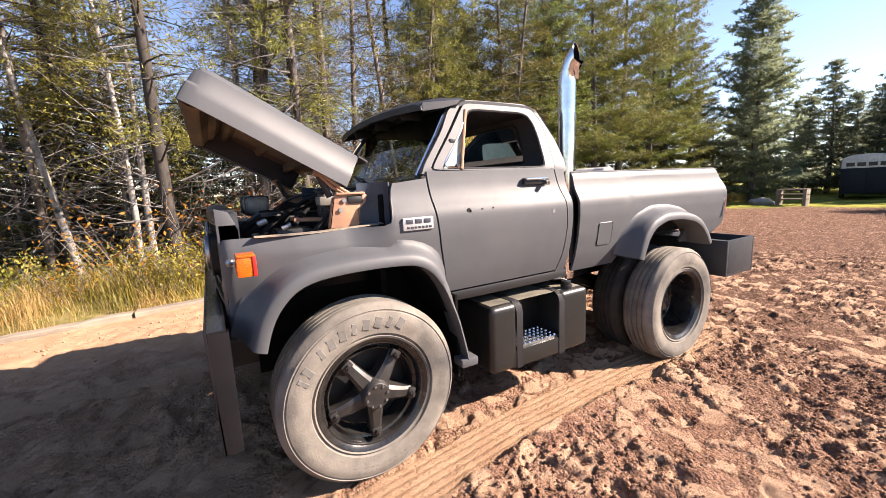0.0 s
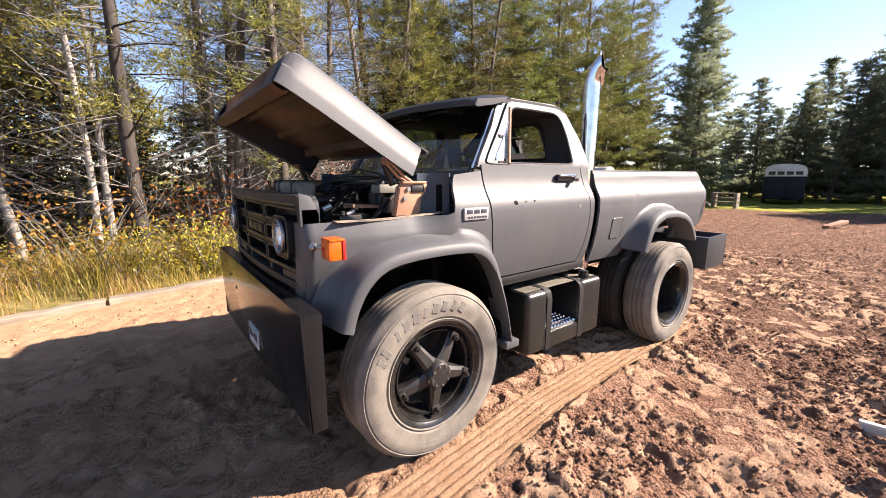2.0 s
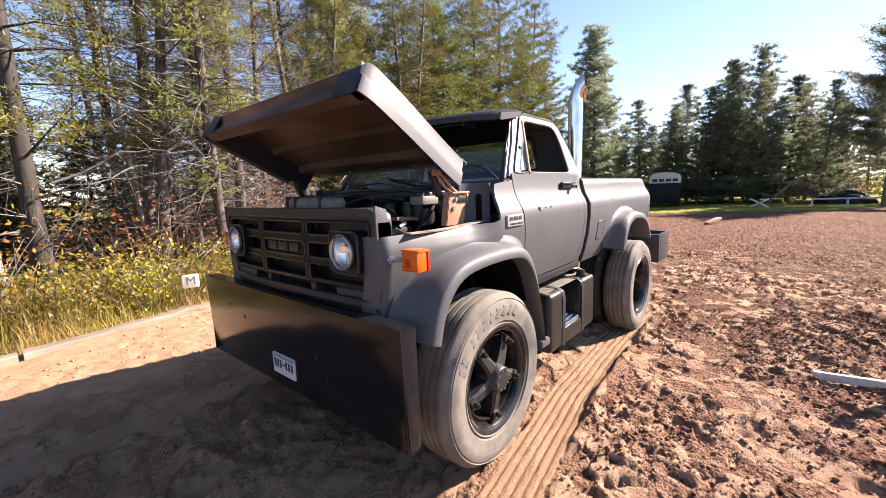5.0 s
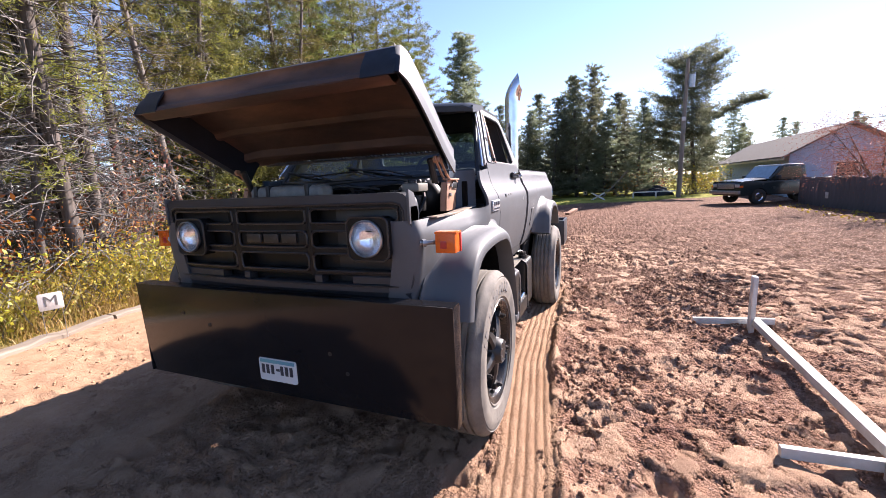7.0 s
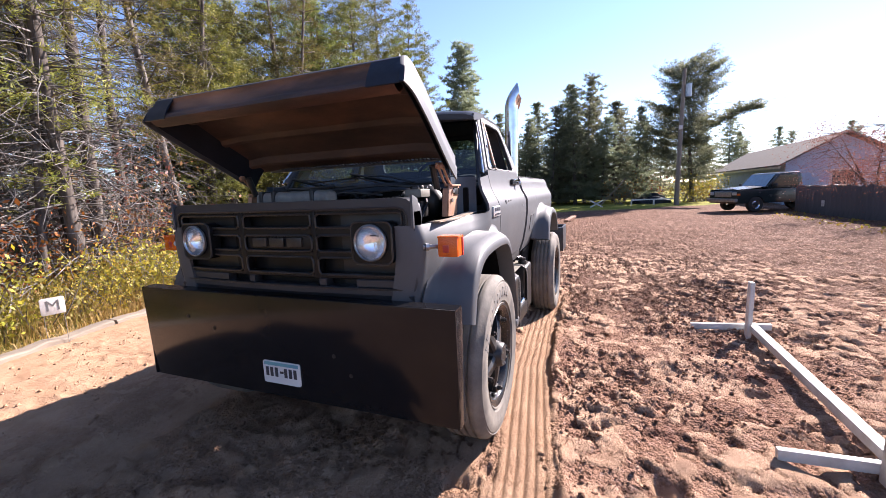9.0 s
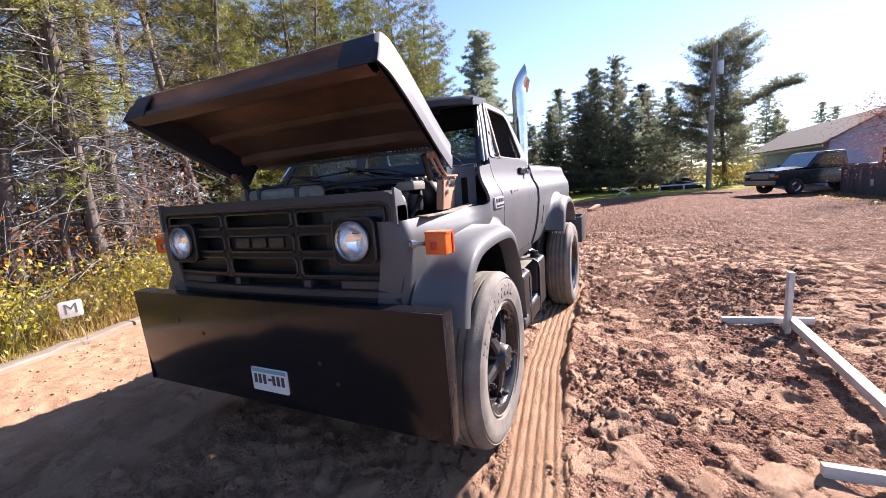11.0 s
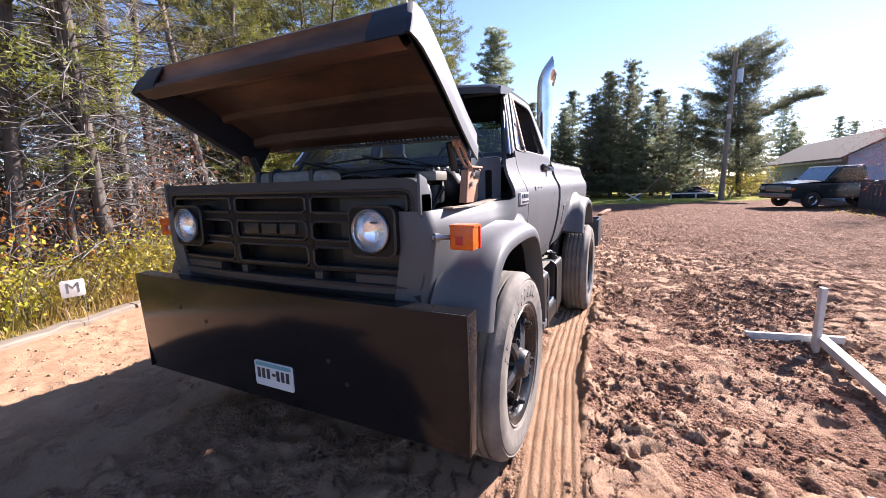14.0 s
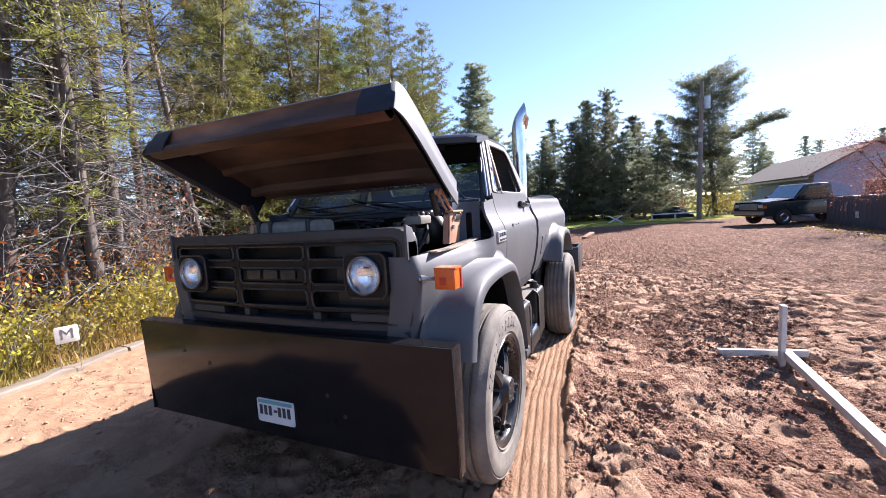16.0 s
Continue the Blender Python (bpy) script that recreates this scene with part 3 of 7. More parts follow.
def limb(bag, pts, radii, n=5):
    """A tapered bent stick."""
    pts = np.asarray(pts, float)
    rings = []
    for i, p in enumerate(pts):
        d = pts[min(i + 1, len(pts) - 1)] - pts[max(i - 1, 0)]
        d = d / (np.linalg.norm(d) + 1e-9)
        a = np.cross(d, (0.31, 0.2, 0.93) if abs(d[2]) < 0.9 else (1, 0, 0))
        a /= np.linalg.norm(a)
        b = np.cross(d, a)
        t = np.arange(n) * 2 * math.pi / n
        rings.append(p + radii[i] * (np.cos(t)[:, None] * a + np.sin(t)[:, None] * b))
    faces = []
    for i in range(len(pts) - 1):
        for k in range(n):
            faces.append((i * n + k, i * n + (k + 1) % n, (i + 1) * n + (k + 1) % n, (i + 1) * n + k))
    bag.add(np.concatenate(rings), faces)


def needles(bag, r, centres, per, spread, length, width, along=None, up=0.35):
    """Fine needles gathered round many shoots at once."""
    c = np.repeat(np.asarray(centres, float).reshape(-1, 3), per, 0)
    n = len(c)
    d = r.normal(size=(n, 3))
    d[:, 2] = d[:, 2] * 0.7 + up
    if along is not None:
        d += np.repeat(np.asarray(along, float).reshape(-1, 3), per, 0)
    d /= np.linalg.norm(d, axis=1)[:, None] + 1e-9
    side = np.cross(d, r.normal(size=(n, 3)))
    side /= np.linalg.norm(side, axis=1)[:, None] + 1e-9
    c = c + r.normal(size=(n, 3)) * np.asarray(spread)
    ln = r.uniform(length[0], length[1], (n, 1))
    w = r.uniform(0.7, 1.3, (n, 1)) * width / 2
    tri = np.stack([c - side * w, c + side * w, c + d * ln], 1).reshape(-1, 3)
    bag.add(tri, np.arange(3 * n).reshape(-1, 3).tolist())


def bough(tb, r, p0, d, ln, sag, twigs, start=0.25, fan=0.42):
    """A limb with side twigs in a flat spray; returns the shoots and their directions."""
    flat = np.array([d[1], -d[0], 0.0])
    flat /= np.linalg.norm(flat) + 1e-9
    k = np.linspace(0, 1, 4)[:, None]
    limb(tb, p0 + d * ln * k + np.array([0, 0, sag]) * ln * k ** 2, 0.012 * (0.6 + ln * 0.35) * (1.03 - k[:, 0]), 3)
    spots, ways = [], []
    for s in np.linspace(start, 1.0, twigs):
        q = p0 + d * ln * s + np.array([0, 0, sag]) * ln * s * s
        for sgn in (-1, 1):
            tl = ln * fan * (1.12 - s) * r.uniform(0.4, 1.2) + 0.05
            way = d * 0.6 + flat * sgn
            for u in np.linspace(0.35, 1.0, max(1, int(round(tl * 4.5)))):
                spots.append(q + way * tl * u + r.normal(size=3) * np.array([0.04, 0.04, 0.03]))
                ways.append(way * 0.7)
    return spots, ways


def leaf_cards(bag, r, at, spread, count, size):
    """Small folded leaves scattered round a place."""
    c = np.asarray(at) + r.normal(size=(count, 3)) * spread
    d = r.normal(size=(count, 3))
    d /= np.linalg.norm(d, axis=1)[:, None]
    s = np.cross(d, r.normal(size=(count, 3)))
    s /= np.linalg.norm(s, axis=1)[:, None] + 1e-9
    ln = size * r.uniform(0.6, 1.3, (count, 1))
    q = np.stack([c - d * ln, c + s * ln * 0.5, c + d * ln, c - s * ln * 0.5], 1).reshape(-1, 3)
    bag.add(q, [(4 * k, 4 * k + 1, 4 * k + 2, 4 * k + 3) for k in range(count)])


def trunk_line(r, height, bend, n=9):
    z = np.linspace(0, 1, n)
    ph = r.uniform(0, 6.28, 2)
    x = bend * (z * r.normal() * 0.6 + 0.25 * np.sin(z * 5 + ph[0]))
    y = bend * (z * r.normal() * 0.6 + 0.25 * np.sin(z * 4 + ph[1]))
    x, y = x - x[0], y - y[0]
    return np.stack([x, y, z * height], 1)


def tree_thing(name, label, trunk_bag, crown_bag, bark, leaves, twigs=None):
    root = thing(name, label, "tree")
    t = new("trunk", trunk_bag.mesh("trunk", bark, True))
    t.parent = root
    if twigs is not None:
        tw = new("deadwood", twigs.mesh("deadwood", TWIG, True))
        tw.parent = root
    if crown_bag is not None and crown_bag.n:
        c = new("crown", crown_bag.mesh("crown", leaves))
        c.parent = root
    return root


def jack_pine(seed, height=11.0, radius=0.11, bare=2.8, bark=None, leaves=None, dead=70, clumps=1.0, bend=0.5, sparse=0.55, reach=1.7, label=""):
    """A slim wood-edge pine: bare dead twigs below, loose needle clumps above."""
    r = np.random.default_rng(seed)
    tb, cb, db = Bag(), Bag(), Bag()
    line = trunk_line(r, height, bend)
    limb(tb, line, radius * (1 - np.linspace(0, 1, len(line)) ** 1.3 * 0.9) * np.array([1.35] + [1.0] * (len(line) - 1)), 9)

    def at(z):
        return np.array([np.interp(z, line[:, 2], line[:, 0]), np.interp(z, line[:, 2], line[:, 1]), z])
    for _ in range(dead):
        z = r.uniform(0.6, height * 0.62)
        a = r.uniform(0, 6.28)
        ln = r.uniform(0.35, 1.5)
        d = np.array([math.cos(a), math.sin(a), r.uniform(-0.5, 0.25)])
        k = np.linspace(0, 1, 5)[:, None]
        p = at(z) + d * ln * k + r.normal(size=(5, 3)) * 0.05 * k + np.array([0, 0, 1]) * (k ** 2) * r.uniform(-0.35, 0.3)
        limb(db, p[::2], 0.014 * (1 - 0.8 * k[::2, 0]) * r.uniform(0.6, 1.3), 3)
        for _ in range(r.integers(1, 5)):
            i = r.integers(1, 5)
            dd = d * 0.5 + r.normal(size=3) * 0.6
            q = p[i] + dd * np.linspace(0, 1, 2)[:, None] * r.uniform(0.15, 0.5)
            limb(db, q, [0.007, 0.003], 3)
    z = bare
    while z < height - 0.2:
        frac = (z - bare) / (height - bare)
        for _ in range(r.integers(2, 5)):
            if r.uniform() < 1 - sparse - 0.3 * frac:
                continue
            a = r.uniform(0, 6.28)
            ln = reach * r.uniform(0.45, 1.1) * (1 - 0.75 * frac)
            d = np.array([math.cos(a), math.sin(a), r.uniform(0.0, 0.45)])
            k = np.linspace(0, 1, 5)[:, None]
            p = at(z) + d * ln * k + np.array([0, 0, -0.28]) * ln * k ** 2 * r.uniform(0, 1)
            limb(tb, p[::2], 0.022 * (1 - 0.85 * k[::2, 0]), 3)
            for s in np.linspace(0.35, 1.0, max(2, int(ln * 4))):
                c = at(z) + d * ln * s + np.array([0, 0, -0.28]) * ln * s ** 2 * 0.5
                for _ in range(max(1, int(2 * clumps))):
                    o = r.normal(size=3) * np.array([0.2, 0.2, 0.1])
                    lump = r.uniform(0.05, 0.1)
                    needles(cb, r, c + o, 22, (lump, lump, lump * 0.6), (0.06, 0.12), 0.021, d * 0.5)
        z += r.uniform(0.28, 0.5)
    return tree_thing("jack_pine", label or "slim pine with dead grey twigs and loose needles", tb, cb, bark or BARK, leaves or NEEDLE, db)


def full_pine(seed, height=9.0, radius=0.14, base=0.5, spread=2.2, leaves=None, label="", gap=(0.42, 0.66), twigs=4.6, per=24, length=(0.09, 0.17), width=0.026, rise=0.1, taper=0.8, sag=0.08):
    """A broad young pine, green to the ground, in uneven flat tiers."""
    r = np.random.default_rng(seed)
    tb, cb = Bag(), Bag()
    line = trunk_line(r, height, 0.25)
    limb(tb, line, radius * (1 - np.linspace(0, 1, len(line)) * 0.93), 8)
    spots, ways = [], []
    z = base
    while z < height - 0.1:
        frac = (z - base) / (height - base)
        reach = spread * (1 - frac) ** taper * r.uniform(0.75, 1.2) + 0.12
        n = int(r.integers(4, 7))
        a0 = r.uniform(0, 6.28)
        for j in range(n):
            a = a0 + 6.28 * j / n + r.normal() * 0.25
            ln = reach * r.uniform(0.5, 1.15)
            d = np.array([math.cos(a), math.sin(a), rise + 0.5 * frac + r.normal() * 0.1])
            p0 = np.array([np.interp(z, line[:, 2], line[:, 0]), np.interp(z, line[:, 2], line[:, 1]), z + r.normal() * 0.06])
            sp, wy = bough(tb, r, p0, d, ln, sag, max(2, int(ln * twigs)), 0.2 if frac < 0.85 else 0.05)
            spots += sp
            ways += wy
        z += r.uniform(*gap) * (0.75 + 0.5 * (1 - frac))
    needles(cb, r, spots, per, (0.08, 0.08, 0.032), length, width, ways)
    return tree_thing("pine_tree", label or "bushy green pine with branches down to the ground", tb, cb, BARK, leaves or NEEDLE_SOFT)


def open_pine(seed, label):
    """A tall old pine: bare below, a rounded ragged crown and one long side limb."""
    r = np.random.default_rng(seed)
    tb, cb = Bag(), Bag()
    height = 11.3
    line = trunk_line(r, height, 0.5)
    limb(tb, line, 0.2 * (1 - np.linspace(0, 1, len(line)) * 0.88), 9)
    spots, ways = [], []
    for k in range(230):
        z = 1.6 + (height - 1.7) * ((k + r.uniform()) / 230) ** 0.85
        a = r.uniform(0, 6.28)
        left, right = np.interp(z, [1.6, 4, 6.5, 8.5, 10.3, 11.3], [2.6, 3.5, 3.2, 2.2, 1.9, 0.5]), np.interp(z, [1.6, 4, 6.0, 7.5, 9.3, 10.5, 11.3], [1.6, 2.2, 1.8, 1.5, 2.7, 2.2, 0.5])
        side = math.sin(a)
        ln = (left if side > 0 else right) * r.uniform(0.6, 1.3) * (0.8 + 0.2 * abs(side))
        d = np.array([math.cos(a), side, 0.15 + 0.05 * z * r.uniform(0.3, 1.2)])
        p0 = np.array([np.interp(z, line[:, 2], line[:, 0]), np.interp(z, line[:, 2], line[:, 1]), z])
        sp, wy = bough(tb, r, p0, d, ln, 0.06, max(3, int(ln * 2.6)), 0.35, 0.4)
        spots += sp
        ways += wy
    p0 = np.array([0, 0, 4.6])
    k = np.linspace(0, 1, 7)[:, None]
    arm = p0 + np.array([0.3, -4.1, 2.6]) * k + np.array([0, 0.3, 0.8]) * np.sin(k * 3.1) + np.array([0.1, 0.12, 0.1]) * np.sin(k * 9)
    limb(tb, arm, 0.045 * (1.05 - k[:, 0]), 6)
    for q in arm[2:]:
        for _ in range(8):
            a = r.uniform(0, 6.28)
            sp, wy = bough(tb, r, q, np.array([0.7 * math.cos(a), 0.7 * math.sin(a) - 0.3, r.uniform(0.0, 0.5)]), r.uniform(0.6, 1.3), 0.05, 4, 0.3, 0.4)
            spots += sp
            ways += wy
    needles(cb, r, spots, 11, (0.14, 0.14, 0.08), (0.18, 0.32), 0.055, ways)
    return tree_thing("pine_tree", label, tb, cb, BARK, NEEDLE_HAZY)


def birch_tree(seed, height=9.0, radius=0.075, lean=0.3):
    """A pale slim trunk with fine twigs and a few leaves."""
    r = np.random.default_rng(seed)
    tb, cb = Bag(), Bag()
    line = trunk_line(r, height, lean)
    limb(tb, line, radius * (1 - np.linspace(0, 1, len(line)) * 0.85), 9)
    for _ in range(84):
        z = r.uniform(1.6, height)
        a, ln = r.uniform(0, 6.28), r.uniform(0.4, 1.4)
        p0 = np.array([np.interp(z, line[:, 2], line[:, 0]), np.interp(z, line[:, 2], line[:, 1]), z])
        k = np.linspace(0, 1, 4)[:, None]
        d = np.array([math.cos(a), math.sin(a), r.uniform(0.1, 0.8)])
        p = p0 + d * ln * k
        limb(tb, p, 0.012 * (1 - 0.85 * k[:, 0]), 3)
        if r.uniform() < 0.7:
            leaf_cards(cb, r, p[-1], 0.17, 34, 0.03)
            leaf_cards(cb, r, p[2], 0.14, 16, 0.028)
    return tree_thing("birch_tree", "slim pale-barked tree with sparse yellow-green leaves", tb, cb, BIRCH, LEAF_GREEN)


def bush(seed, leaves, name, label, height=1.0, spread=0.6, stems=14, per=26, size=0.035):
    r = np.random.default_rng(seed)
    tb, cb = Bag(), Bag()
    for _ in range(stems):
        a, ln = r.uniform(0, 6.28), r.uniform(0.5, 1.0)
        k = np.linspace(0, 1, 4)[:, None]
        p = np.array([r.normal() * 0.12, r.normal() * 0.12, 0]) + np.array([math.cos(a) * spread, math.sin(a) * spread, height]) * ln * k + r.normal(size=(4, 3)) * 0.05 * k
        limb(tb, p, 0.009 * (1 - 0.8 * k[:, 0]), 3)
        for q in p[1:]:
            leaf_cards(cb, r, q, 0.13 * height, per // 3, size)
    root = thing(name, label, "bush")
    s = new("stalk", tb.mesh("stalk", TWIG))
    s.parent = root
    c = new("foliage", cb.mesh("foliage", leaves))
    c.parent = root
    return root


def plant(model, x, y, turn, size=1.0, tilt=(0, 0), group="", label=""):
    m = pose(x, y, gz(x, y) - 0.03, tilt[0], tilt[1], turn)
    ob = copy_thing(model, m)
    ob.scale = (size, size, size * (0.95 + 0.1 * math.sin(x * 3 + y)))
    if group:
        ob["group"] = group
    if label:
        ob["label"] = label
    return ob


wood_rng = np.random.default_rng(11)
slim = [jack_pine(21, 11.5, 0.10, 2.6, sparse=0.85, dead=60), jack_pine(22, 12.5, 0.085, 2.9, sparse=0.8, dead=60), jack_pine(23, 10.5, 0.12, 2.2, bark=DARK_BARK, label="dark-barked pine with dead twigs and loose needles", sparse=0.7),
        jack_pine(24, 12, 0.075, 2.9, dead=70, sparse=0.75), jack_pine(25, 10, 0.095, 2.0, sparse=0.65, reach=1.9)]
thicket = [jack_pine(31, 8.5, 0.05, 3.4, dead=120, sparse=0.4, reach=1.3, label="thin half-dead pine in the thicket"), jack_pine(32, 9.5, 0.06, 3.6, dead=120, sparse=0.55, reach=1.4, label="thin crowded pine with many dead twigs")]
twiggy = jack_pine(26, 12.5, 0.095, 4.9, dead=190, sparse=0.5, reach=1.6, label="tall slim pine covered in dead grey twigs")
bushy = [full_pine(41, 9.5, spread=2.4, taper=0.55), full_pine(42, 8.2, spread=2.1, taper=0.55), full_pine(43, 10.5, spread=2.6, taper=0.6)]
dark = [full_pine(51, 10, spread=2.3, leaves=NEEDLE_HAZY, label="dark pine at the far rim of the field", gap=(0.34, 0.55), twigs=3.0, per=11, length=(0.2, 0.36), width=0.07, taper=0.7),
        full_pine(52, 8.5, spread=2.2, leaves=NEEDLE_HAZY, label="dark shaded pine in the far wood", gap=(0.34, 0.55), twigs=3.0, per=11, length=(0.2, 0.36), width=0.07, taper=0.85)]
under = full_pine(53, 8.0, spread=2.5, leaves=NEEDLE_SHADE, label="low pine deep in the wood, its needles coloured for shade", gap=(0.4, 0.6), twigs=2.4, per=8, length=(0.22, 0.4), width=0.1, taper=0.6)
tall = open_pine(55, "tall open-crowned pine beside the utility pole")
spruce = full_pine(57, 12.0, 0.2, base=0.6, spread=2.7, leaves=NEEDLE_HAZY, label="tall dark pine beyond the bench", gap=(0.34, 0.5), twigs=3.4, per=14, length=(0.2, 0.36), width=0.07, rise=0.08, taper=0.6)
pale = [birch_tree(61), birch_tree(62, 10, 0.06, 0.5)]
models = slim + [twiggy] + thicket + bushy + dark + pale + [tall, spruce, under]
used = set()


def put_tree(model, x, y, turn, size=1.0, tilt=(0, 0), group=""):
    if model not in used:
        used.add(model)
        model.matrix_world = pose(x, y, gz(x, y) - 0.03, tilt[0], tilt[1], turn)
        model.scale = (size, size, size)
        if group:
            model["group"] = group
        return model
    return plant(model, x, y, turn, size, tilt, group)


G = "trees along the wood's edge"
# trees that stand singly at the front of the wood
FRONT_WEST = [(pale[0], -3.05, 7.4, 20, 1.0, (0, -4)), (slim[3], -3.6, 8.0, 80, 1.05, (0, -3)), (pale[1], -1.95, 6.5, 140, 1.0, (0, 0)), (pale[0], -1.75, 6.8, 250, 0.95, (0, 1)), (slim[2], -1.3, 6.0, 30, 1.0, (0, -4)), (pale[1], 0.42, 7.4, 10, 1.0, (0, -3)), (slim[0], 0.25, 6.3, 200, 1.05, (0, -5)), (twiggy, 1.3, 6.0, 60, 1.0, (0, -2)), (slim[3], 0.8, 6.1, 160, 0.8, (0, -1)), (slim[2], 1.42, 6.25, 210, 0.9, (0, -1))]
FRONT_EAST = [(twiggy, 2.0, 6.8, 100, 1.15, (0, -2)), (slim[1], 4.3, 7.6, 300, 1.0, (0, -2)), (twiggy, 3.0, 7.6, 40, 1.0, (0, 2)), (twiggy, 0.8, 7.6, 200, 1.0, (0, 1)), (slim[3], -4.4, 7.2, 10, 1.0, (0, -3)), (slim[1], -5.4, 6.6, 120, 1.0, (2, 0)), (slim[4], 5.6, 8.6, 70, 1.0, (0, 0)), (slim[2], 6.9, 9.0, 170, 1.0, (0, 2))]
for model, x, y, turn, size, tilt in FRONT_WEST + FRONT_EAST:
    put_tree(model, x, y, turn, size, tilt, G)
# the wood behind, in rows that thin out backwards
for row, (dy, step) in enumerate(((3.6, 1.9), (5.0, 1.9), (6.8, 2.2), (9.0, 2.8))):
    x = -16.0
    while x < 13 + row:
        px, py = x + wood_rng.normal() * 0.5, 4.1 + dy + 0.12 * max(x, 0) + wood_rng.normal() * 0.5
        pick = wood_rng.uniform()
        model = slim[wood_rng.integers(5)] if pick < 0.5 else thicket[wood_rng.integers(2)] if pick < 0.93 else bushy[wood_rng.integers(3)]
        if 0.3 < px < 4.6 and row < 3:
            model = twiggy if wood_rng.uniform() < 0.6 else thicket[0]
        elif row < 1 and -3.5 < px < 3.5:
            model = thicket[wood_rng.integers(2)]
        put_tree(model, px, py, wood_rng.uniform(0, 360), wood_rng.uniform(0.85, 1.2), (wood_rng.normal() * 2, wood_rng.normal() * 2), "trees in the wood")
        x += step * wood_rng.uniform(0.75, 1.25)
# the bushy pines beyond the truck's bed
for k, (x, y, s) in enumerate(((9.0, 8.6, 1.2), (11.4, 8.7, 1.3), (13.8, 8.5, 1.2), (16.0, 8.9, 1.3), (18.2, 8.9, 1.2), (20.4, 9.2, 1.15), (7.6, 10.2, 1.2), (10.0, 12.4, 1.3), (13.8, 13.0, 1.35), (17.5, 13.6, 1.4), (22.4, 10.6, 1.25), (21.5, 14.0, 1.4))):
    put_tree(bushy[k % 3], x, y, k * 77, s, (0, 0), "bushy pines")
for k, (px, py, sc) in enumerate(((27.5, 10.2, 0.75), (30.5, 9.4, 0.8), (24.6, 10.2, 0.95), (28.2, 7.7, 0.62))):
    put_tree(bushy[k % 3], px, py, k * 83, sc, (0, 0), "bushy pines")
put_tree(spruce, 25.3, 7.2, 0, 0.97, (0, 0), "dark far pines")
for k, (px, py, sc) in enumerate(((26.0, 13.0, 0.8), (30.0, 12.5, 0.85), (34.0, 11.0, 0.9), (38.0, 9.6, 0.9))):
    put_tree(dark[k % 2], px, py, k * 50, sc, (0, 0), "dark far pines")
# low pines that close the wood's floor, shade put into their needle colour
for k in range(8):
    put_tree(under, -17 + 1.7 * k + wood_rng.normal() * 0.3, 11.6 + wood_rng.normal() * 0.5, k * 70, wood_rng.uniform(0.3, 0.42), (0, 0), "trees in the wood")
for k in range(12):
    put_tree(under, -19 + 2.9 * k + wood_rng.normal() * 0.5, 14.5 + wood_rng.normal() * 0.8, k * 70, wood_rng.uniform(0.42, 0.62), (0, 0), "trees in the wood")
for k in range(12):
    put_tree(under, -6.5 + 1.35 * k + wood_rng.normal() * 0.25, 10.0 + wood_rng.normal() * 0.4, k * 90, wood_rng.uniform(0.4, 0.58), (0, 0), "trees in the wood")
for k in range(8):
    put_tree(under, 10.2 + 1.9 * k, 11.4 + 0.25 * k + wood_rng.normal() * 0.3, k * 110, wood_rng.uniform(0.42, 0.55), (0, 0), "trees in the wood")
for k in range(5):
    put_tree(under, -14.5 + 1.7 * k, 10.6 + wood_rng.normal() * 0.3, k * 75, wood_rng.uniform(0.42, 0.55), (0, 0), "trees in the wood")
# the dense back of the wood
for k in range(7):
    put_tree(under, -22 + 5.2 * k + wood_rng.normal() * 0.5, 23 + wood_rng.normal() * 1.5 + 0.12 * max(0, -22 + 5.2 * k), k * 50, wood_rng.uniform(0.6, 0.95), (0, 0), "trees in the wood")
# the far rim of the field
# bearing from the near end of the field in degrees, and the height of each
for k, (bearing, tall_to) in enumerate(((14.6, 7.2), (12.9, 9.2), (11.4, 7.0), (10.0, 6.6), (8.6, 8.4), (7.6, 9.3), (6.4, 9.2), (5.2, 8.6), (4.2, 9.4), (3.0, 9.8), (1.8, 10.9), (0.8, 9.0), (-0.4, 8.6), (-1.8, 9.3), (-3.2, 8.2), (-4.4, 7.4), (-5.6, 6.6))):
    reach = 36.5 + 2.2 * (k % 3) + wood_rng.normal() * 0.5
    put_tree(dark[k % 2], -2.2 + reach * math.cos(radians(bearing)), -1.8 + reach * math.sin(radians(bearing)), k * 40, tall_to * reach / 37 / (10.0, 8.5)[k % 2], (wood_rng.normal() * 2, wood_rng.normal() * 2), "dark far pines")
for k in range(10):
    bearing, reach = 15 - 2.2 * k, 44 + 2.5 * (k % 2)
    put_tree(dark[k % 2], -2.2 + reach * math.cos(radians(bearing)), -1.8 + reach * math.sin(radians(bearing)), k * 61, wood_rng.uniform(0.6, 0.8) * (0.75 if bearing < -5 else 1), (0, 0), "dark far pines")
for k in range(19):
    put_tree(dark[k % 2], 58 + 3 * (k % 3) + wood_rng.normal() * 1.5, -7 - 1.75 * k + wood_rng.normal() * 0.5, k * 40, wood_rng.uniform(0.72, 0.95) * (1.3 if k in (6, 7) else 1), (0, 0), "dark far pines")
# unseen woods added on the near side, behind the walk; they darken reflections
for k in range(16):
    put_tree(dark[k % 2], -24 - 2.2 * (k % 2) + wood_rng.normal() * 0.8 + 3.0 * max(0, k - 11), max(14 - 3.1 * k, -24 - 2 * (k % 2)) + wood_rng.normal() * 0.5, k * 50, wood_rng.uniform(0.6, 0.9), (0, 0), "trees behind the field")
put_tree(tall, 33.5, -8.6, 0, 0.92, (0, 0))
for model in models:
    if model not in used:
        put_tree(model, -9 - len(used), 16, 0)
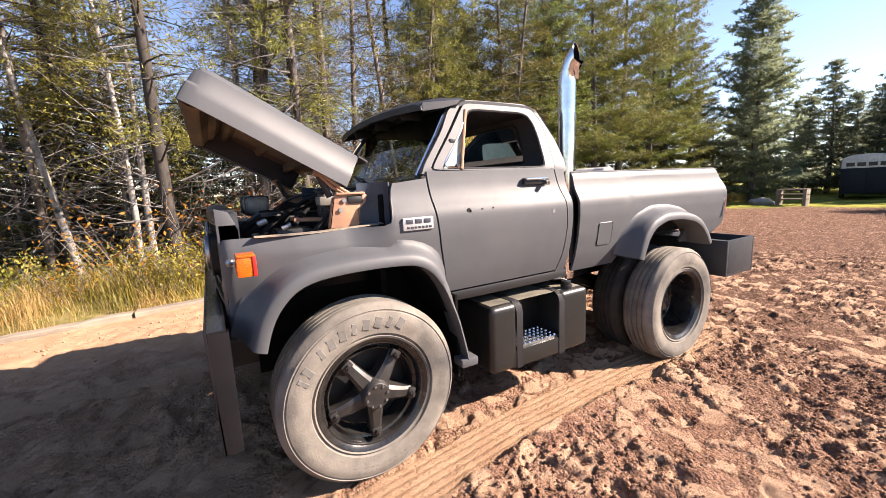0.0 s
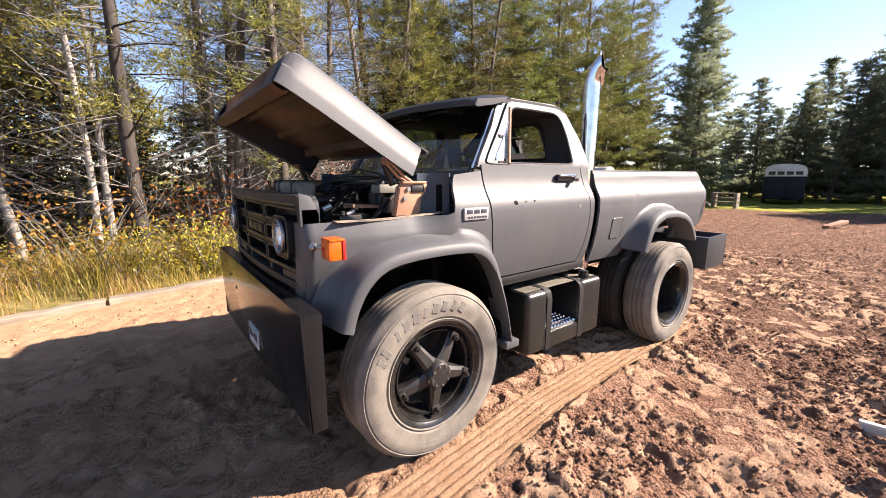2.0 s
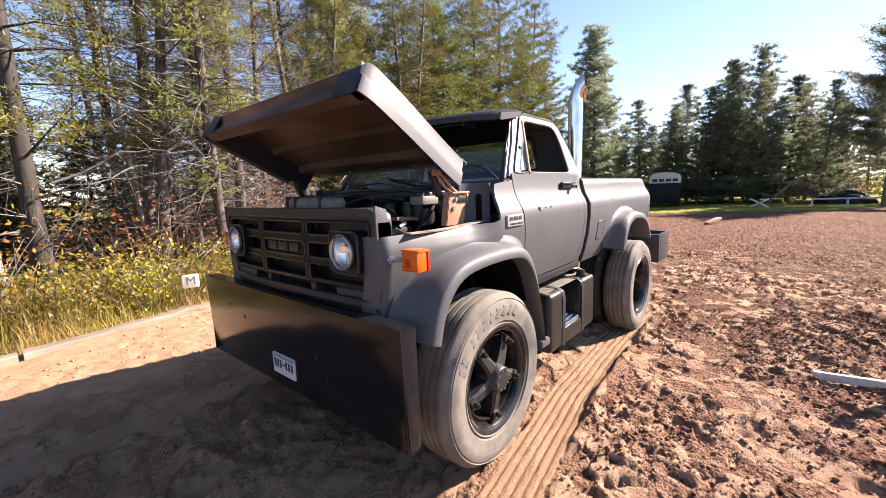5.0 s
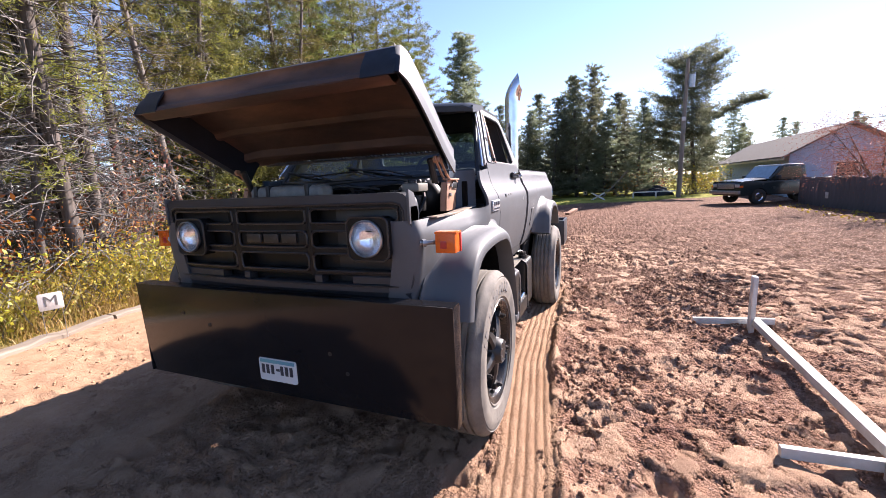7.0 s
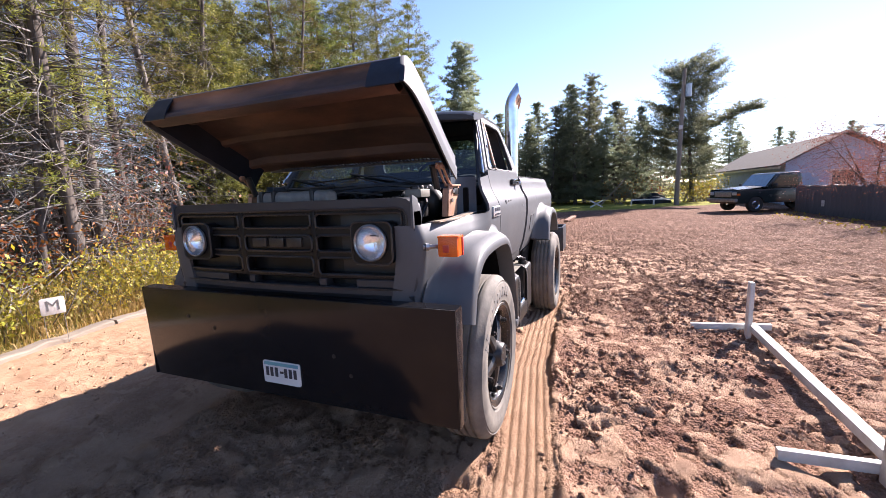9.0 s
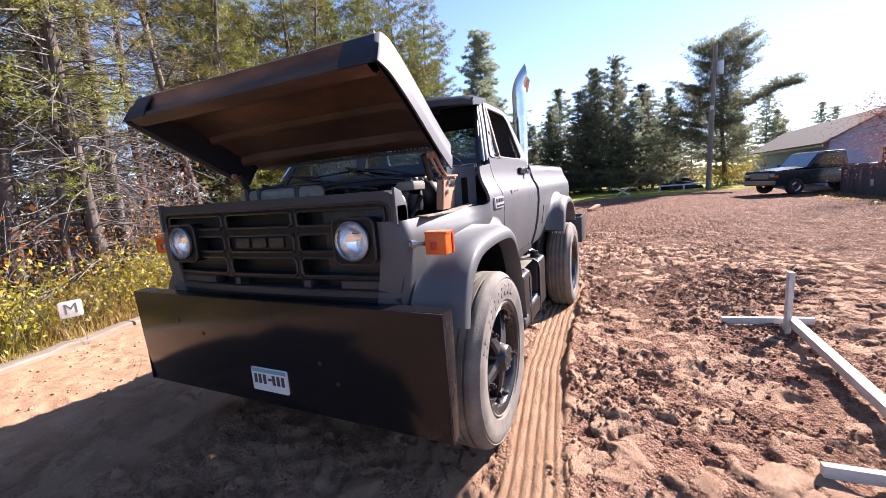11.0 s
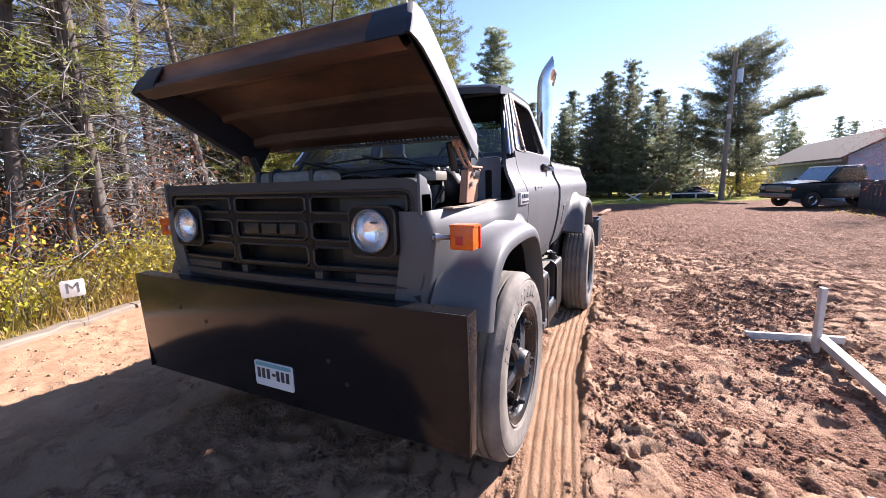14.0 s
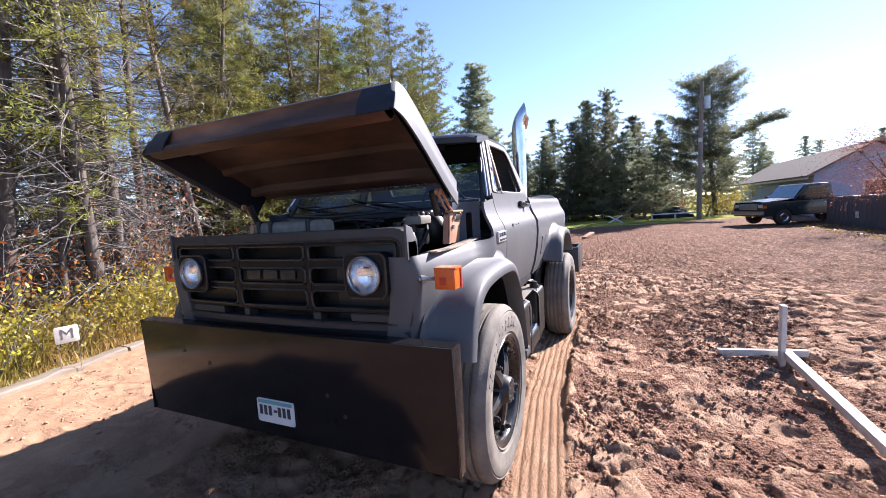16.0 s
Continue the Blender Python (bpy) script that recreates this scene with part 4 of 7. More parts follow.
# ---- the truck ----
truck = thing("pickup_truck", "matte charcoal heavy-duty pickup truck with its hood raised, parked on sand", "truck")


def side_y(z):
    """Half width of the body at a height."""
    return float(np.interp(z, [0.9, 0.95, 1.05, 1.2, 1.36, 1.46, 1.5, 1.56, 1.62, 1.68, 1.72], [0.94, 0.962, 0.993, 1.021, 1.036, 1.034, 1.02, 0.985, 0.965, 0.955, 0.95]))


def skin(bm, s, us, vs, place, t=0.02):
    """A curved sheet over a grid, on the side s, with a thickness."""
    rows = [[Vector(place(u, v)) for u in us] for v in vs]
    for r in rows:
        for p in r:
            p.y *= s
    loft(bm, rows)
    thicken(bm, t * (1 if s < 0 else 1))
    return bm


FRONT_ARCH = [(-0.515, 0.88), (-0.48, 1.005), (-0.425, 1.095), (-0.35, 1.162), (-0.26, 1.192), (-0.09, 1.206), (0.11, 1.208), (0.295, 1.196), (0.365, 1.165), (0.43, 1.095), (0.488, 0.99), (0.557, 0.82), (0.605, 0.62), (0.625, 0.52)]
REAR_ARCH = [(2.355, 0.955), (2.38, 1.03), (2.42, 1.12), (2.51, 1.21), (2.67, 1.258), (2.90, 1.252), (3.09, 1.22), (3.22, 1.165), (3.32, 1.07), (3.39, 0.97)]


def arch_z(arch, x, base):
    xs, zs = zip(*arch)
    if x <= xs[0] or x >= xs[-1]:
        return base
    return max(base, float(np.interp(x, xs, zs)))


def dense(path, n):
    """Smooth points along a path."""
    p = np.array(path, float)
    d = np.concatenate([[0], np.cumsum(np.linalg.norm(np.diff(p, axis=0), axis=1))])
    s = np.linspace(0, d[-1], n)
    out = np.stack([np.interp(s, d, p[:, k]) for k in range(p.shape[1])], 1)
    for _ in range(2):
        out[1:-1] = (out[:-2] + 2 * out[1:-1] + out[2:]) / 4
    return out


def flare(s, arch, lip_y, name, width, foot=0.0, lead=1.6):
    """The swollen rim of a wheel opening."""
    bm = B()
    path = dense(arch, 44)
    rows = []
    n = len(path)
    for i, (x, z) in enumerate(path):
        t = path[min(i + 1, n - 1)] - path[max(i - 1, 0)]
        nx, nz = -t[1], t[0]
        ln = math.hypot(nx, nz)
        nx, nz = nx / ln, nz / ln
        k = i / (n - 1)
        w = width * float(np.interp(k, [0, 0.2, 0.42, 0.62, 0.8, 1], [lead, lead, 1.0, 1.0, 1 - foot, 1 - foot]))
        yb = side_y(max(0.95, min(z + w, 1.4))) - 0.004
        if foot and k > 0.8:
            yb = 1.03
        if foot:
            yb = min(yb, float(np.interp(k, [0, 0.2, 0.35, 0.5], [0.875, 0.92, 0.965, 0.99]))) if k < 0.5 else yb
        row = []
        dy = lip_y - yb
        g = float(np.interp(k, [0, 0.62, 0.78, 1], [1, 1, 1 - foot, 1 - foot]))
        section = ((0.006, yb - 0.07), (0.0, lip_y - 0.03), (0.003, lip_y - 0.003), (0.012 * g, lip_y), (0.05 * g, lip_y - 0.008), (0.064 * g, lip_y - 0.02), (0.08 * g, yb + 0.58 * dy), (0.1 * g, yb + 0.24 * dy), (0.122 * g, yb + 0.07 * dy), (0.15 * g, yb))
        for off, yy in section:
            row.append((x + nx * off, s * yy, z + nz * off))
        rows.append(row)
    loft(bm, rows)
    thicken(bm, 0.012)
    return part(name, bm, PAINT, truck, smooth=40)


def fender_y(x, z):
    f = float(np.interp(z, [0.88, 1.2, 1.33, 1.39, 1.42], [0.985, 1.0, 0.99, 0.965, 0.945]))
    f -= float(np.interp(x, [-0.62, -0.5, -0.3, -0.1, 0.05], [0.13, 0.088, 0.036, 0.008, 0.0])) * float(np.interp(z, [1.0, 1.42], [1.0, 0.5]))
    k = float(smooth(-0.05, 0.22, x))
    return f * (1 - k) + side_y(z) * k


def fender_top(x):
    return float(np.interp(x, [-0.7, 0.17, 0.2, 0.215, 0.23, 0.25, 0.6], [1.415, 1.425, 1.44, 1.5, 1.6, 1.66, 1.70]))


def door_front(z):
    return float(np.interp(z, [0.9, 0.97, 1.25, 1.5, 1.73], [0.60, 0.585, 0.53, 0.50, 0.485]))


def door_rear(z):
    return float(np.interp(z, [0.9, 0.97, 1.1, 1.3, 1.5, 1.73], [1.545, 1.57, 1.605, 1.62, 1.605, 1.56]))


def upper_y(z):
    return float(np.interp(z, [1.68, 1.74, 2.1, 2.2], [0.952, 0.942, 0.82, 0.785]))


def cab_place(s, inset=0.0):
    return lambda u, v, d: (u, s * (upper_y(v) - inset - d), v)


WINDOW = [(0.60, 1.735), (1.44, 1.735), (1.485, 1.75), (1.49, 1.80), (1.485, 1.96), (1.465, 2.06), (1.43, 2.115), (1.37, 2.138), (0.96, 2.138), (0.905, 2.125), (0.865, 2.08), (0.785, 1.96), (0.63, 1.775)]
FRAME_OUT = [(0.53, 1.73), (1.46, 1.72), (1.575, 1.73), (1.575, 1.80), (1.565, 1.97), (1.54, 2.09), (1.48, 2.165), (1.38, 2.182), (0.93, 2.18), (0.87, 2.165), (0.81, 2.09), (0.72, 1.97), (0.56, 1.78)]
SIDE_OUT = [(0.45, 1.70), (1.5, 1.70), (1.705, 1.70), (1.70, 1.80), (1.65, 1.97), (1.60, 2.09), (1.53, 2.17), (1.42, 2.207), (0.90, 2.203), (0.82, 2.19), (0.75, 2.13), (0.66, 1.98), (0.49, 1.77)]


def along(outline, n_per=6):
    """Keeps corners matched: the same number of steps on each edge."""
    out = []
    m = len(outline)
    for i in range(m):
        a, b = outline[i], outline[(i + 1) % m]
        for k in range(n_per):
            out.append((a[0] + (b[0] - a[0]) * k / n_per, a[1] + (b[1] - a[1]) * k / n_per))
    return out


def soften(outline, times=2):
    p = np.array(outline)
    for _ in range(times):
        p = (np.roll(p, 1, 0) + 2 * p + np.roll(p, -1, 0)) / 4
    return [tuple(v) for v in p]


for s in (-1, 1):
    # fender
    bm = B()
    xs = np.concatenate([np.linspace(-0.60, -0.5, 5), np.linspace(-0.48, 0.19, 26), np.linspace(0.2, 0.26, 8), np.linspace(0.28, 0.47, 8)])
    rows = []
    for v in np.linspace(0, 1, 15):
        row = []
        for x in xs:
            lo, hi = arch_z(FRONT_ARCH[:11], x, 0.88 if x < -0.45 else 0.93), fender_top(x)
            z = lo + (hi - lo) * v
            xx = x + (door_front(z) - 0.012 - 0.47) * float(smooth(0.2, 0.47, x))
            row.append((xx, s * fender_y(x, z), z))
        # the rounded front corner
        head = []
        for dx, dy in ((-0.062, -0.15), (-0.06, -0.06), (-0.045, -0.02), (-0.02, -0.004)):
            z = 0.88 + (1.415 - 0.88) * v
            head.append((-0.60 + dx, s * (fender_y(-0.6, z) + dy), z))
        rows.append(head + row)
    loft(bm, rows)
    thicken(bm, 0.018)
    part("front_fender", bm, PAINT, truck, smooth=40)
    flare(s, FRONT_ARCH, 1.135, "front_flare", 0.15, 0.66, 0.95)
    bm = B()
    box(bm, 0.575, 0.70, s * 1.135 if s < 0 else 1.03, -1.03 if s < 0 else 1.135, 0.49, 0.545, 0.012)
    part("flare_foot", bm, PAINT, truck)
    # primed ledge on top of the fender
    bm = B()
    loft(bm, [[(x, s * (0.945 - w), fender_top(min(x, 0.17)) + 0.004 + 0.006 * math.sin(x * 7) - 0.02 * (w > 0.1)) for w in (0.0, 0.02, 0.06, 0.13)] for x in np.linspace(-0.5, 0.19, 12)])
    thicken(bm, 0.006)
    part("fender_ledge", bm, LEDGE_TAN, truck, "scraped tan primer edge", 30)
    # inner wheel house, near-black in place of the shade inside the arch
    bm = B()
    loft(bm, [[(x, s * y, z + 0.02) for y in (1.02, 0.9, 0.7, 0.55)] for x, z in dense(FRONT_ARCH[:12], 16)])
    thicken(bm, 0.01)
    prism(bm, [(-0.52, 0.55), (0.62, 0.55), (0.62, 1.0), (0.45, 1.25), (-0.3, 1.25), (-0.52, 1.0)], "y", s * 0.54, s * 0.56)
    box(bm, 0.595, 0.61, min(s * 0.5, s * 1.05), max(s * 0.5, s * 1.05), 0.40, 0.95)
    part("wheel_house", bm, SOOT_SHADE, truck)
    # door
    door = part("door", skin(B(), s, np.linspace(0, 1, 14), np.concatenate([np.linspace(0.955, 1.42, 9), np.linspace(1.45, 1.725, 12)]),
                             lambda u, z: (door_front(z) + u * (door_rear(z) - door_front(z)), side_y(z), z)), PAINT, truck)
    bm = B()
    ring_plate(bm, soften(along(FRAME_OUT)), soften(along(WINDOW)), cab_place(s, -0.004), 0.03)
    part("window_surround", bm, PAINT, door)
    bm = B()
    tube(bm, [(u, s * (upper_y(v) - 0.006), v) for u, v in soften(along(WINDOW)) + [WINDOW[0]]], 0.011, 6)
    part("window_seal", bm, BLACK, door)
    bm = B()
    vpts = [(u, v) for u, v in soften(along([(0.61, 1.74), (0.745, 1.74), (0.865, 2.085), (0.785, 1.96), (0.64, 1.775)]), 1)]
    vs_ = [bm.verts.new((u, s * (upper_y(v) - 0.014), v)) for u, v in vpts]
    bm.faces.new(vs_)
    pane = part("vent_pane", bm, VENT_GLASS, door, smooth=None)
    pane.visible_shadow = False
    bm = B()
    tube(bm, [(0.745, s * (upper_y(1.735) + 0.004), 1.735), (0.81, s * (upper_y(1.93) + 0.004), 1.93), (0.878, s * (upper_y(2.13) + 0.004), 2.13)], 0.011, 8)
    part("vent_divider", bm, PRIMER, door, "faded reddish vent window bar")
    bm = B()
    tube(bm, [(u, s * (upper_y(v) + 0.002), v) for u, v in ((0.745, 1.748), (0.65, 1.748), (0.628, 1.762), (0.64, 1.79), (0.79, 1.965), (0.855, 2.07))], 0.006, 6)
    part("vent_trim", bm, CHROME, door)
    bm = B()
    cyl(bm, (0.715, s * (upper_y(1.755) + 0.02), 1.758), (0.715, s * upper_y(1.755), 1.758), 0.012, n=10)
    part("vent_latch", bm, BLACK, door)
    part("vent_catch", box(B(), 0.70, 0.74, s * upper_y(1.92) - 0.012, s * upper_y(1.92) + 0.012, 1.905, 1.93, 0.003), BLACK, door)
    part("door_handle", box(B(), 1.235, 1.475, min(s * 0.962, s * 0.992), max(s * 0.962, s * 0.992), 1.615, 1.665, 0.012), BLACK, door)
    bm = B()
    box(bm, 1.245, 1.44, min(s * 0.99, s * 1.006), max(s * 0.99, s * 1.006), 1.645, 1.663, 0.005)
    part("handle_pull", bm, CHROME, door)
    bm = B()
    cyl(bm, (1.43, s * 1.03, 1.625), (1.43, s * 0.97, 1.625), 0.016, n=12)
    part("handle_button", bm, CHROME, door)
    bm = B()
    cyl(bm, (1.475, s * 1.037, 1.42), (1.475, s * 1.03, 1.42), 0.016, n=14)
    part("door_lock", bm, STEEL, door)
    # cab side
    bm = B()
    ring_plate(bm, soften(along(SIDE_OUT), 1), [(0.5 * (a[0] + 0) + 0.5 * a[0], a[1]) for a in soften(along([(u + (0.012 if u > 1 else -0.012), v + (0.008 if v > 1.9 else 0)) for u, v in FRAME_OUT]))], cab_place(s, 0.004), 0.05)
    part("cab_side", bm, PAINT, truck)
    bm = skin(B(), s, np.linspace(0, 1, 5), np.concatenate([np.linspace(0.93, 1.42, 9), np.linspace(1.45, 1.72, 10)]), lambda u, z: (door_rear(z) + 0.012 + u * (1.70 - door_rear(z) - 0.012), side_y(z) - 0.03 * (u > 0.9) - 0.002, z))
    part("cab_corner", bm, PAINT, truck)
    bm = B()
    box(bm, 0.56, 1.70, min(s * 0.88, s * 0.955), max(s * 0.88, s * 0.955), 0.875, 0.945, 0.015)
    part("rocker_panel", bm, BLACK, truck)
    # pillar trim
    bm = B()
    tube(bm, [(u - 0.012, s * (upper_y(v) - 0.015), v) for u, v in ((0.43, 1.70), (0.60, 1.93), (0.70, 2.07), (0.77, 2.165))], 0.008, 6)
    part("pillar_trim", bm, CHROME, truck)
    # bed side
    bm = B()
    xs = np.concatenate([np.linspace(0, 0.29, 10), np.linspace(0.3, 0.72, 34), np.linspace(0.74, 1, 12)])
    rows = []
    for v in np.linspace(0, 1, 24):
        row = []
        for u in xs:
            xn = 1.755 + u * (3.98 - 1.755)
            lo = arch_z(REAR_ARCH, xn, 0.915 if xn < 2.5 else 0.99)
            z = lo + (1.70 - lo) * v
            xe = float(np.interp(z, [0.95, 1.02, 1.12, 1.47, 1.53, 1.70], [3.72, 3.80, 3.99, 3.99, 3.985, 3.90]))
            row.append((1.755 + u * (xe - 1.755), s * (side_y(z) - 0.02 * float(smooth(1.66, 1.70, z)) + 0.004), z))
        rows.append(row)
    loft(bm, rows)
    thicken(bm, 0.02)
    side = part("bed_side", bm, PAINT, truck)
    flare(s, REAR_ARCH, 1.195, "rear_flare", 0.115, 0.0, 0.9)
    bm = B()
    prism(bm, [(1.755, 1.685), (3.89, 1.685), (3.89, 1.702), (1.755, 1.702)], "y", s * 0.80, s * 0.945, 0.006)
    part("bed_rail", bm, PAINT, truck)
    bm = B()
    box(bm, 1.76, 3.9, min(s * 0.80, s * 0.82), max(s * 0.80, s * 0.82), 1.1, 1.69, 0.004)
    part("bed_inner_wall", bm, DARK_PAINT, truck)
    bm = B()
    box(bm, 3.955, 3.995, min(s * 0.98, s * 1.04), max(s * 0.98, s * 1.04), 1.22, 1.42, 0.008)
    lamp = part("tail_lamp", bm, TAIL_LENS, truck)
    part("lamp_trim", box(B(), 3.94, 3.957, min(s * 0.985, s * 1.044), max(s * 0.985, s * 1.044), 1.205, 1.435, 0.004), CHROME, lamp)
    # marker lamp on its stalk
    bm = B()
    box(bm, -0.60, -0.53, min(s * 0.968, s * 1.075), max(s * 0.968, s * 1.075), 1.25, 1.35, 0.01)
    m_lamp = part("marker_lamp", bm, AMBER, truck, "amber marker lamp")
    bm = B()
    cyl(bm, (-0.555, s * 0.97, 1.30), (-0.63, s * 0.90, 1.305), 0.012, n=8)
    cyl(bm, (-0.61, s * 0.925, 1.303), (-0.625, s * 0.91, 1.304), 0.02, n=8)
    part("lamp_stalk", bm, STEEL, m_lamp)
    part("lamp_cap", box(B(), -0.597, -0.517, min(s * 0.965, s * 1.08), max(s * 0.965, s * 1.08), 1.345, 1.356, 0.004), AMBER, m_lamp)
    part("rear_lens", box(B(), -0.532, -0.514, min(s * 0.966, s * 1.08), max(s * 0.966, s * 1.08), 1.25, 1.35, 0.006), RED_LENS, m_lamp)
    # the red glow in the lamp's middle, put in as a coloured block
    part("red_glow_block", box(B(), -0.6025, -0.59, min(s * 0.995, s * 1.03), max(s * 0.995, s * 1.03), 1.272, 1.312, 0.004), RED_LENS, m_lamp)
    # badge
    bm = B()
    box(bm, 0.265, 0.465, min(s * 1.025, s * 1.048), max(s * 1.025, s * 1.048), 1.385, 1.46, 0.006)
    badge = part("fender_badge", bm, BADGE, truck, "chrome badge with illegible dark bars")
    bm = B()
    for k in range(3):
        box(bm, 0.285 + k * 0.058, 0.328 + k * 0.058, min(s * 1.046, s * 1.052), max(s * 1.046, s * 1.052), 1.425, 1.45, 0.002)
    for k in range(7):
        box(bm, 0.29 + k * 0.024, 0.306 + k * 0.024, min(s * 1.046, s * 1.051), max(s * 1.046, s * 1.051), 1.396, 1.408, 0.001)
    part("badge_bars", bm, INK, badge)
# fuel flap on the driver's side
bm = B()
prism(bm, rounded(0.165, 0.175, 0.02, 4, 2.065, 1.195), "y", -1.0375, -1.028)
for v in bm.verts:
    v.co.y = -side_y(v.co.z) - (0.0095 if v.co.y < -1.033 else -0.004)
flap = part("fuel_flap", bm, PAINT, truck)
bm = B()
pts = [(u, -side_y(v) - 0.0075, v) for u, v in rounded(0.172, 0.182, 0.022, 4, 2.065, 1.195)]
tube(bm, pts + [pts[0]], 0.003, 5)
part("flap_gap", bm, BLACK, flap)
# little rust holes in the door
for x, z, r in ((0.735, 1.475, 0.014), (0.84, 1.478, 0.005), (0.93, 1.48, 0.005), (0.745, 1.468, 0.01)):
    part("rust_hole", cyl(B(), (x, -1.033, z), (x, -1.02, z), r, n=7), BLACK, truck)

# roof
bm = B()
xs, ys = np.linspace(0, 1, 14), np.linspace(-1, 1, 17)
rows = []
for u in xs:
    row = []
    for v in ys:
        x = 0.77 + u * 0.79 - 0.05 * (1 - v * v) * (1 - u)
        edge = abs(v) ** 6
        z = 2.2 + 0.045 * (1 - v * v) + 0.01 * math.sin(math.pi * u) - 0.03 * float(smooth(0.12, 0, u)) - 0.05 * float(smooth(0.88, 1, u)) - 0.012 * edge
        row.append((x, v * 0.80, z))
    rows.append(row)
loft(bm, rows)
thicken(bm, 0.03)
part("roof", bm, PAINT, truck)
# headliner and cab lining
bm = B()
box(bm, 0.75, 1.5, -0.76, 0.76, 2.13, 2.15, 0.005)
part("headliner", bm, INTERIOR, truck)
bm = B()
ring_plate(bm, [(u, v) for u, v in resample(rounded(1.70, 0.80, 0.06, 4, 0, 1.79), 60)], [(u, v) for u, v in resample(rounded(1.16, 0.30, 0.05, 4, 0, 1.945), 60)],
           lambda u, v, d: (1.70 - 0.36 * max(0, v - 1.70) - d, u * (1 - 0.25 * max(0, v - 1.75)), v), 0.04)
box(bm, 1.66, 1.70, -0.94, 0.94, 0.93, 1.42, 0.01)
back = part("cab_back", bm, PAINT, truck)
bm = B()
tube(bm, [(1.67 - 0.36 * max(0, v - 1.70), u, v) for u, v in rounded(1.16, 0.30, 0.05, 4, 0, 1.945) + [(0.58, 1.945)]], 0.014, 6)
part("rear_window_seal", bm, BLACK, back)
bm = B()
bm.faces.new([bm.verts.new((1.675 - 0.36 * max(0, v - 1.70), u, v)) for u, v in rounded(1.16, 0.30, 0.05, 4, 0, 1.945)])
pane = part("rear_window_pane", bm, GLASS, back, smooth=None)
pane.visible_shadow = False
# windshield
def ws(y, t):
    """A point of the windshield: y across, t from the cowl up."""
    k = 1 - (y / 0.9) ** 2
    return (0.42 - 0.09 * k + t * (0.345 + 0.02 * k), y * (1 - 0.135 * t), 1.645 + 0.505 * t)


bm = B()
loft(bm, [[ws(y, t) for y in np.linspace(-0.90, 0.90, 21)] for t in np.linspace(0, 1, 7)])
shield = part("windshield", bm, WINDSHIELD, truck, "tinted windshield")
shield.visible_shadow = False
bm = B()
rim = [ws(y, 0) for y in np.linspace(-0.90, 0.90, 21)] + [ws(0.90, t) for t in (0.25, 0.5, 0.75)] + [ws(y, 1) for y in np.linspace(0.90, -0.90, 21)] + [ws(-0.90, t) for t in (0.75, 0.5, 0.25, 0)]
tube(bm, rim, 0.017, 6)
part("windshield_seal", bm, BLACK, shield)
for y0 in (-0.42, 0.30):
    bm = B()
    tube(bm, [Vector(ws(y0, 0.02)) + Vector((-0.03, 0, 0.0)), Vector(ws(y0 + 0.22, 0.10)) + Vector((-0.03, 0, 0.015)), Vector(ws(y0 + 0.42, 0.14)) + Vector((-0.02, 0, 0.01))], 0.007, 5)
    tube(bm, [Vector(ws(y0 + 0.18, 0.04)) + Vector((-0.014, 0, 0.006)), Vector(ws(y0 + 0.62, 0.20)) + Vector((-0.014, 0, 0.006))], 0.009, 5)
    part("wiper", bm, BLACK, truck)
# cowl
bm = B()
loft(bm, [[(0.24 + u * (ws(y, 0)[0] - 0.24), y, 1.60 + 0.04 * u) for u in (0, 0.4, 1)] for y in np.linspace(-0.93, 0.93, 15)])
thicken(bm, 0.02)
part("cowl", bm, DARK_PAINT, truck)
# sun visor over the windshield
bm = B()
rows = []
for y in np.linspace(-0.84, 0.84, 25):
    k = 1 - (y / 0.84) ** 2
    end = 0.02 * float(smooth(0.78, 0.84, abs(y)))
    rows.append([(0.86, y, 2.21 + 0.04 * k - end), (0.70 - 0.03 * k, y, 2.195 + 0.035 * k - end), (0.55 - 0.05 * k, y, 2.165 + 0.03 * k - end), (0.525 - 0.05 * k, y, 2.145 + 0.03 * k - end), (0.53 - 0.05 * k, y, 2.105 + 0.03 * k)])
loft(bm, rows)
thicken(bm, 0.012)
for sy in (-1, 1):
    prism(bm, [(0.83, 2.19), (0.54, 2.15), (0.54, 2.10), (0.70, 2.13), (0.80, 2.16)], "y", sy * 0.825, sy * 0.84)
visor = part("sun_visor", bm, DARK_PAINT, truck, "dark metal sun visor above the windshield")
for y in (-0.5, 0.0, 0.5):
    part("visor_bracket", box(B(), 0.55, 0.72, y - 0.01, y + 0.01, 2.10, 2.17, 0.003), BLACK, visor)
# cab inside
bm = B()
box(bm, 1.1, 1.62, -0.8, 0.8, 1.2, 1.38, 0.05)
box(bm, 1.42, 1.60, -0.8, 0.8, 1.36, 1.74, 0.05)
part("bench_seat", bm, INTERIOR, truck)
bm = B()
box(bm, 0.48, 0.74, -0.85, 0.85, 1.45, 1.70, 0.05)
part("dashboard", bm, INTERIOR, truck)
bm = B()
for k in range(1):
    pts = [Vector((0.86, -0.42, 1.66)) + Matrix.Rotation(radians(-35), 3, "Y") @ Vector((0, 0.2 * math.cos(a), 0.2 * math.sin(a))) for a in np.linspace(0, 2 * math.pi, 29)]
    tube(bm, pts, 0.013, 6)
    tube(bm, [(0.86, -0.42, 1.66), (0.72, -0.42, 1.56)], 0.02, 6)
    tube(bm, [pts[0], (0.85, -0.42, 1.65), pts[14]], 0.012, 6)
part("steering_wheel", bm, BLACK, truck)
bm = B()
box(bm, 0.55, 1.66, -0.9, 0.9, 0.93, 0.98)
part("cab_floor", bm, INTERIOR, truck)
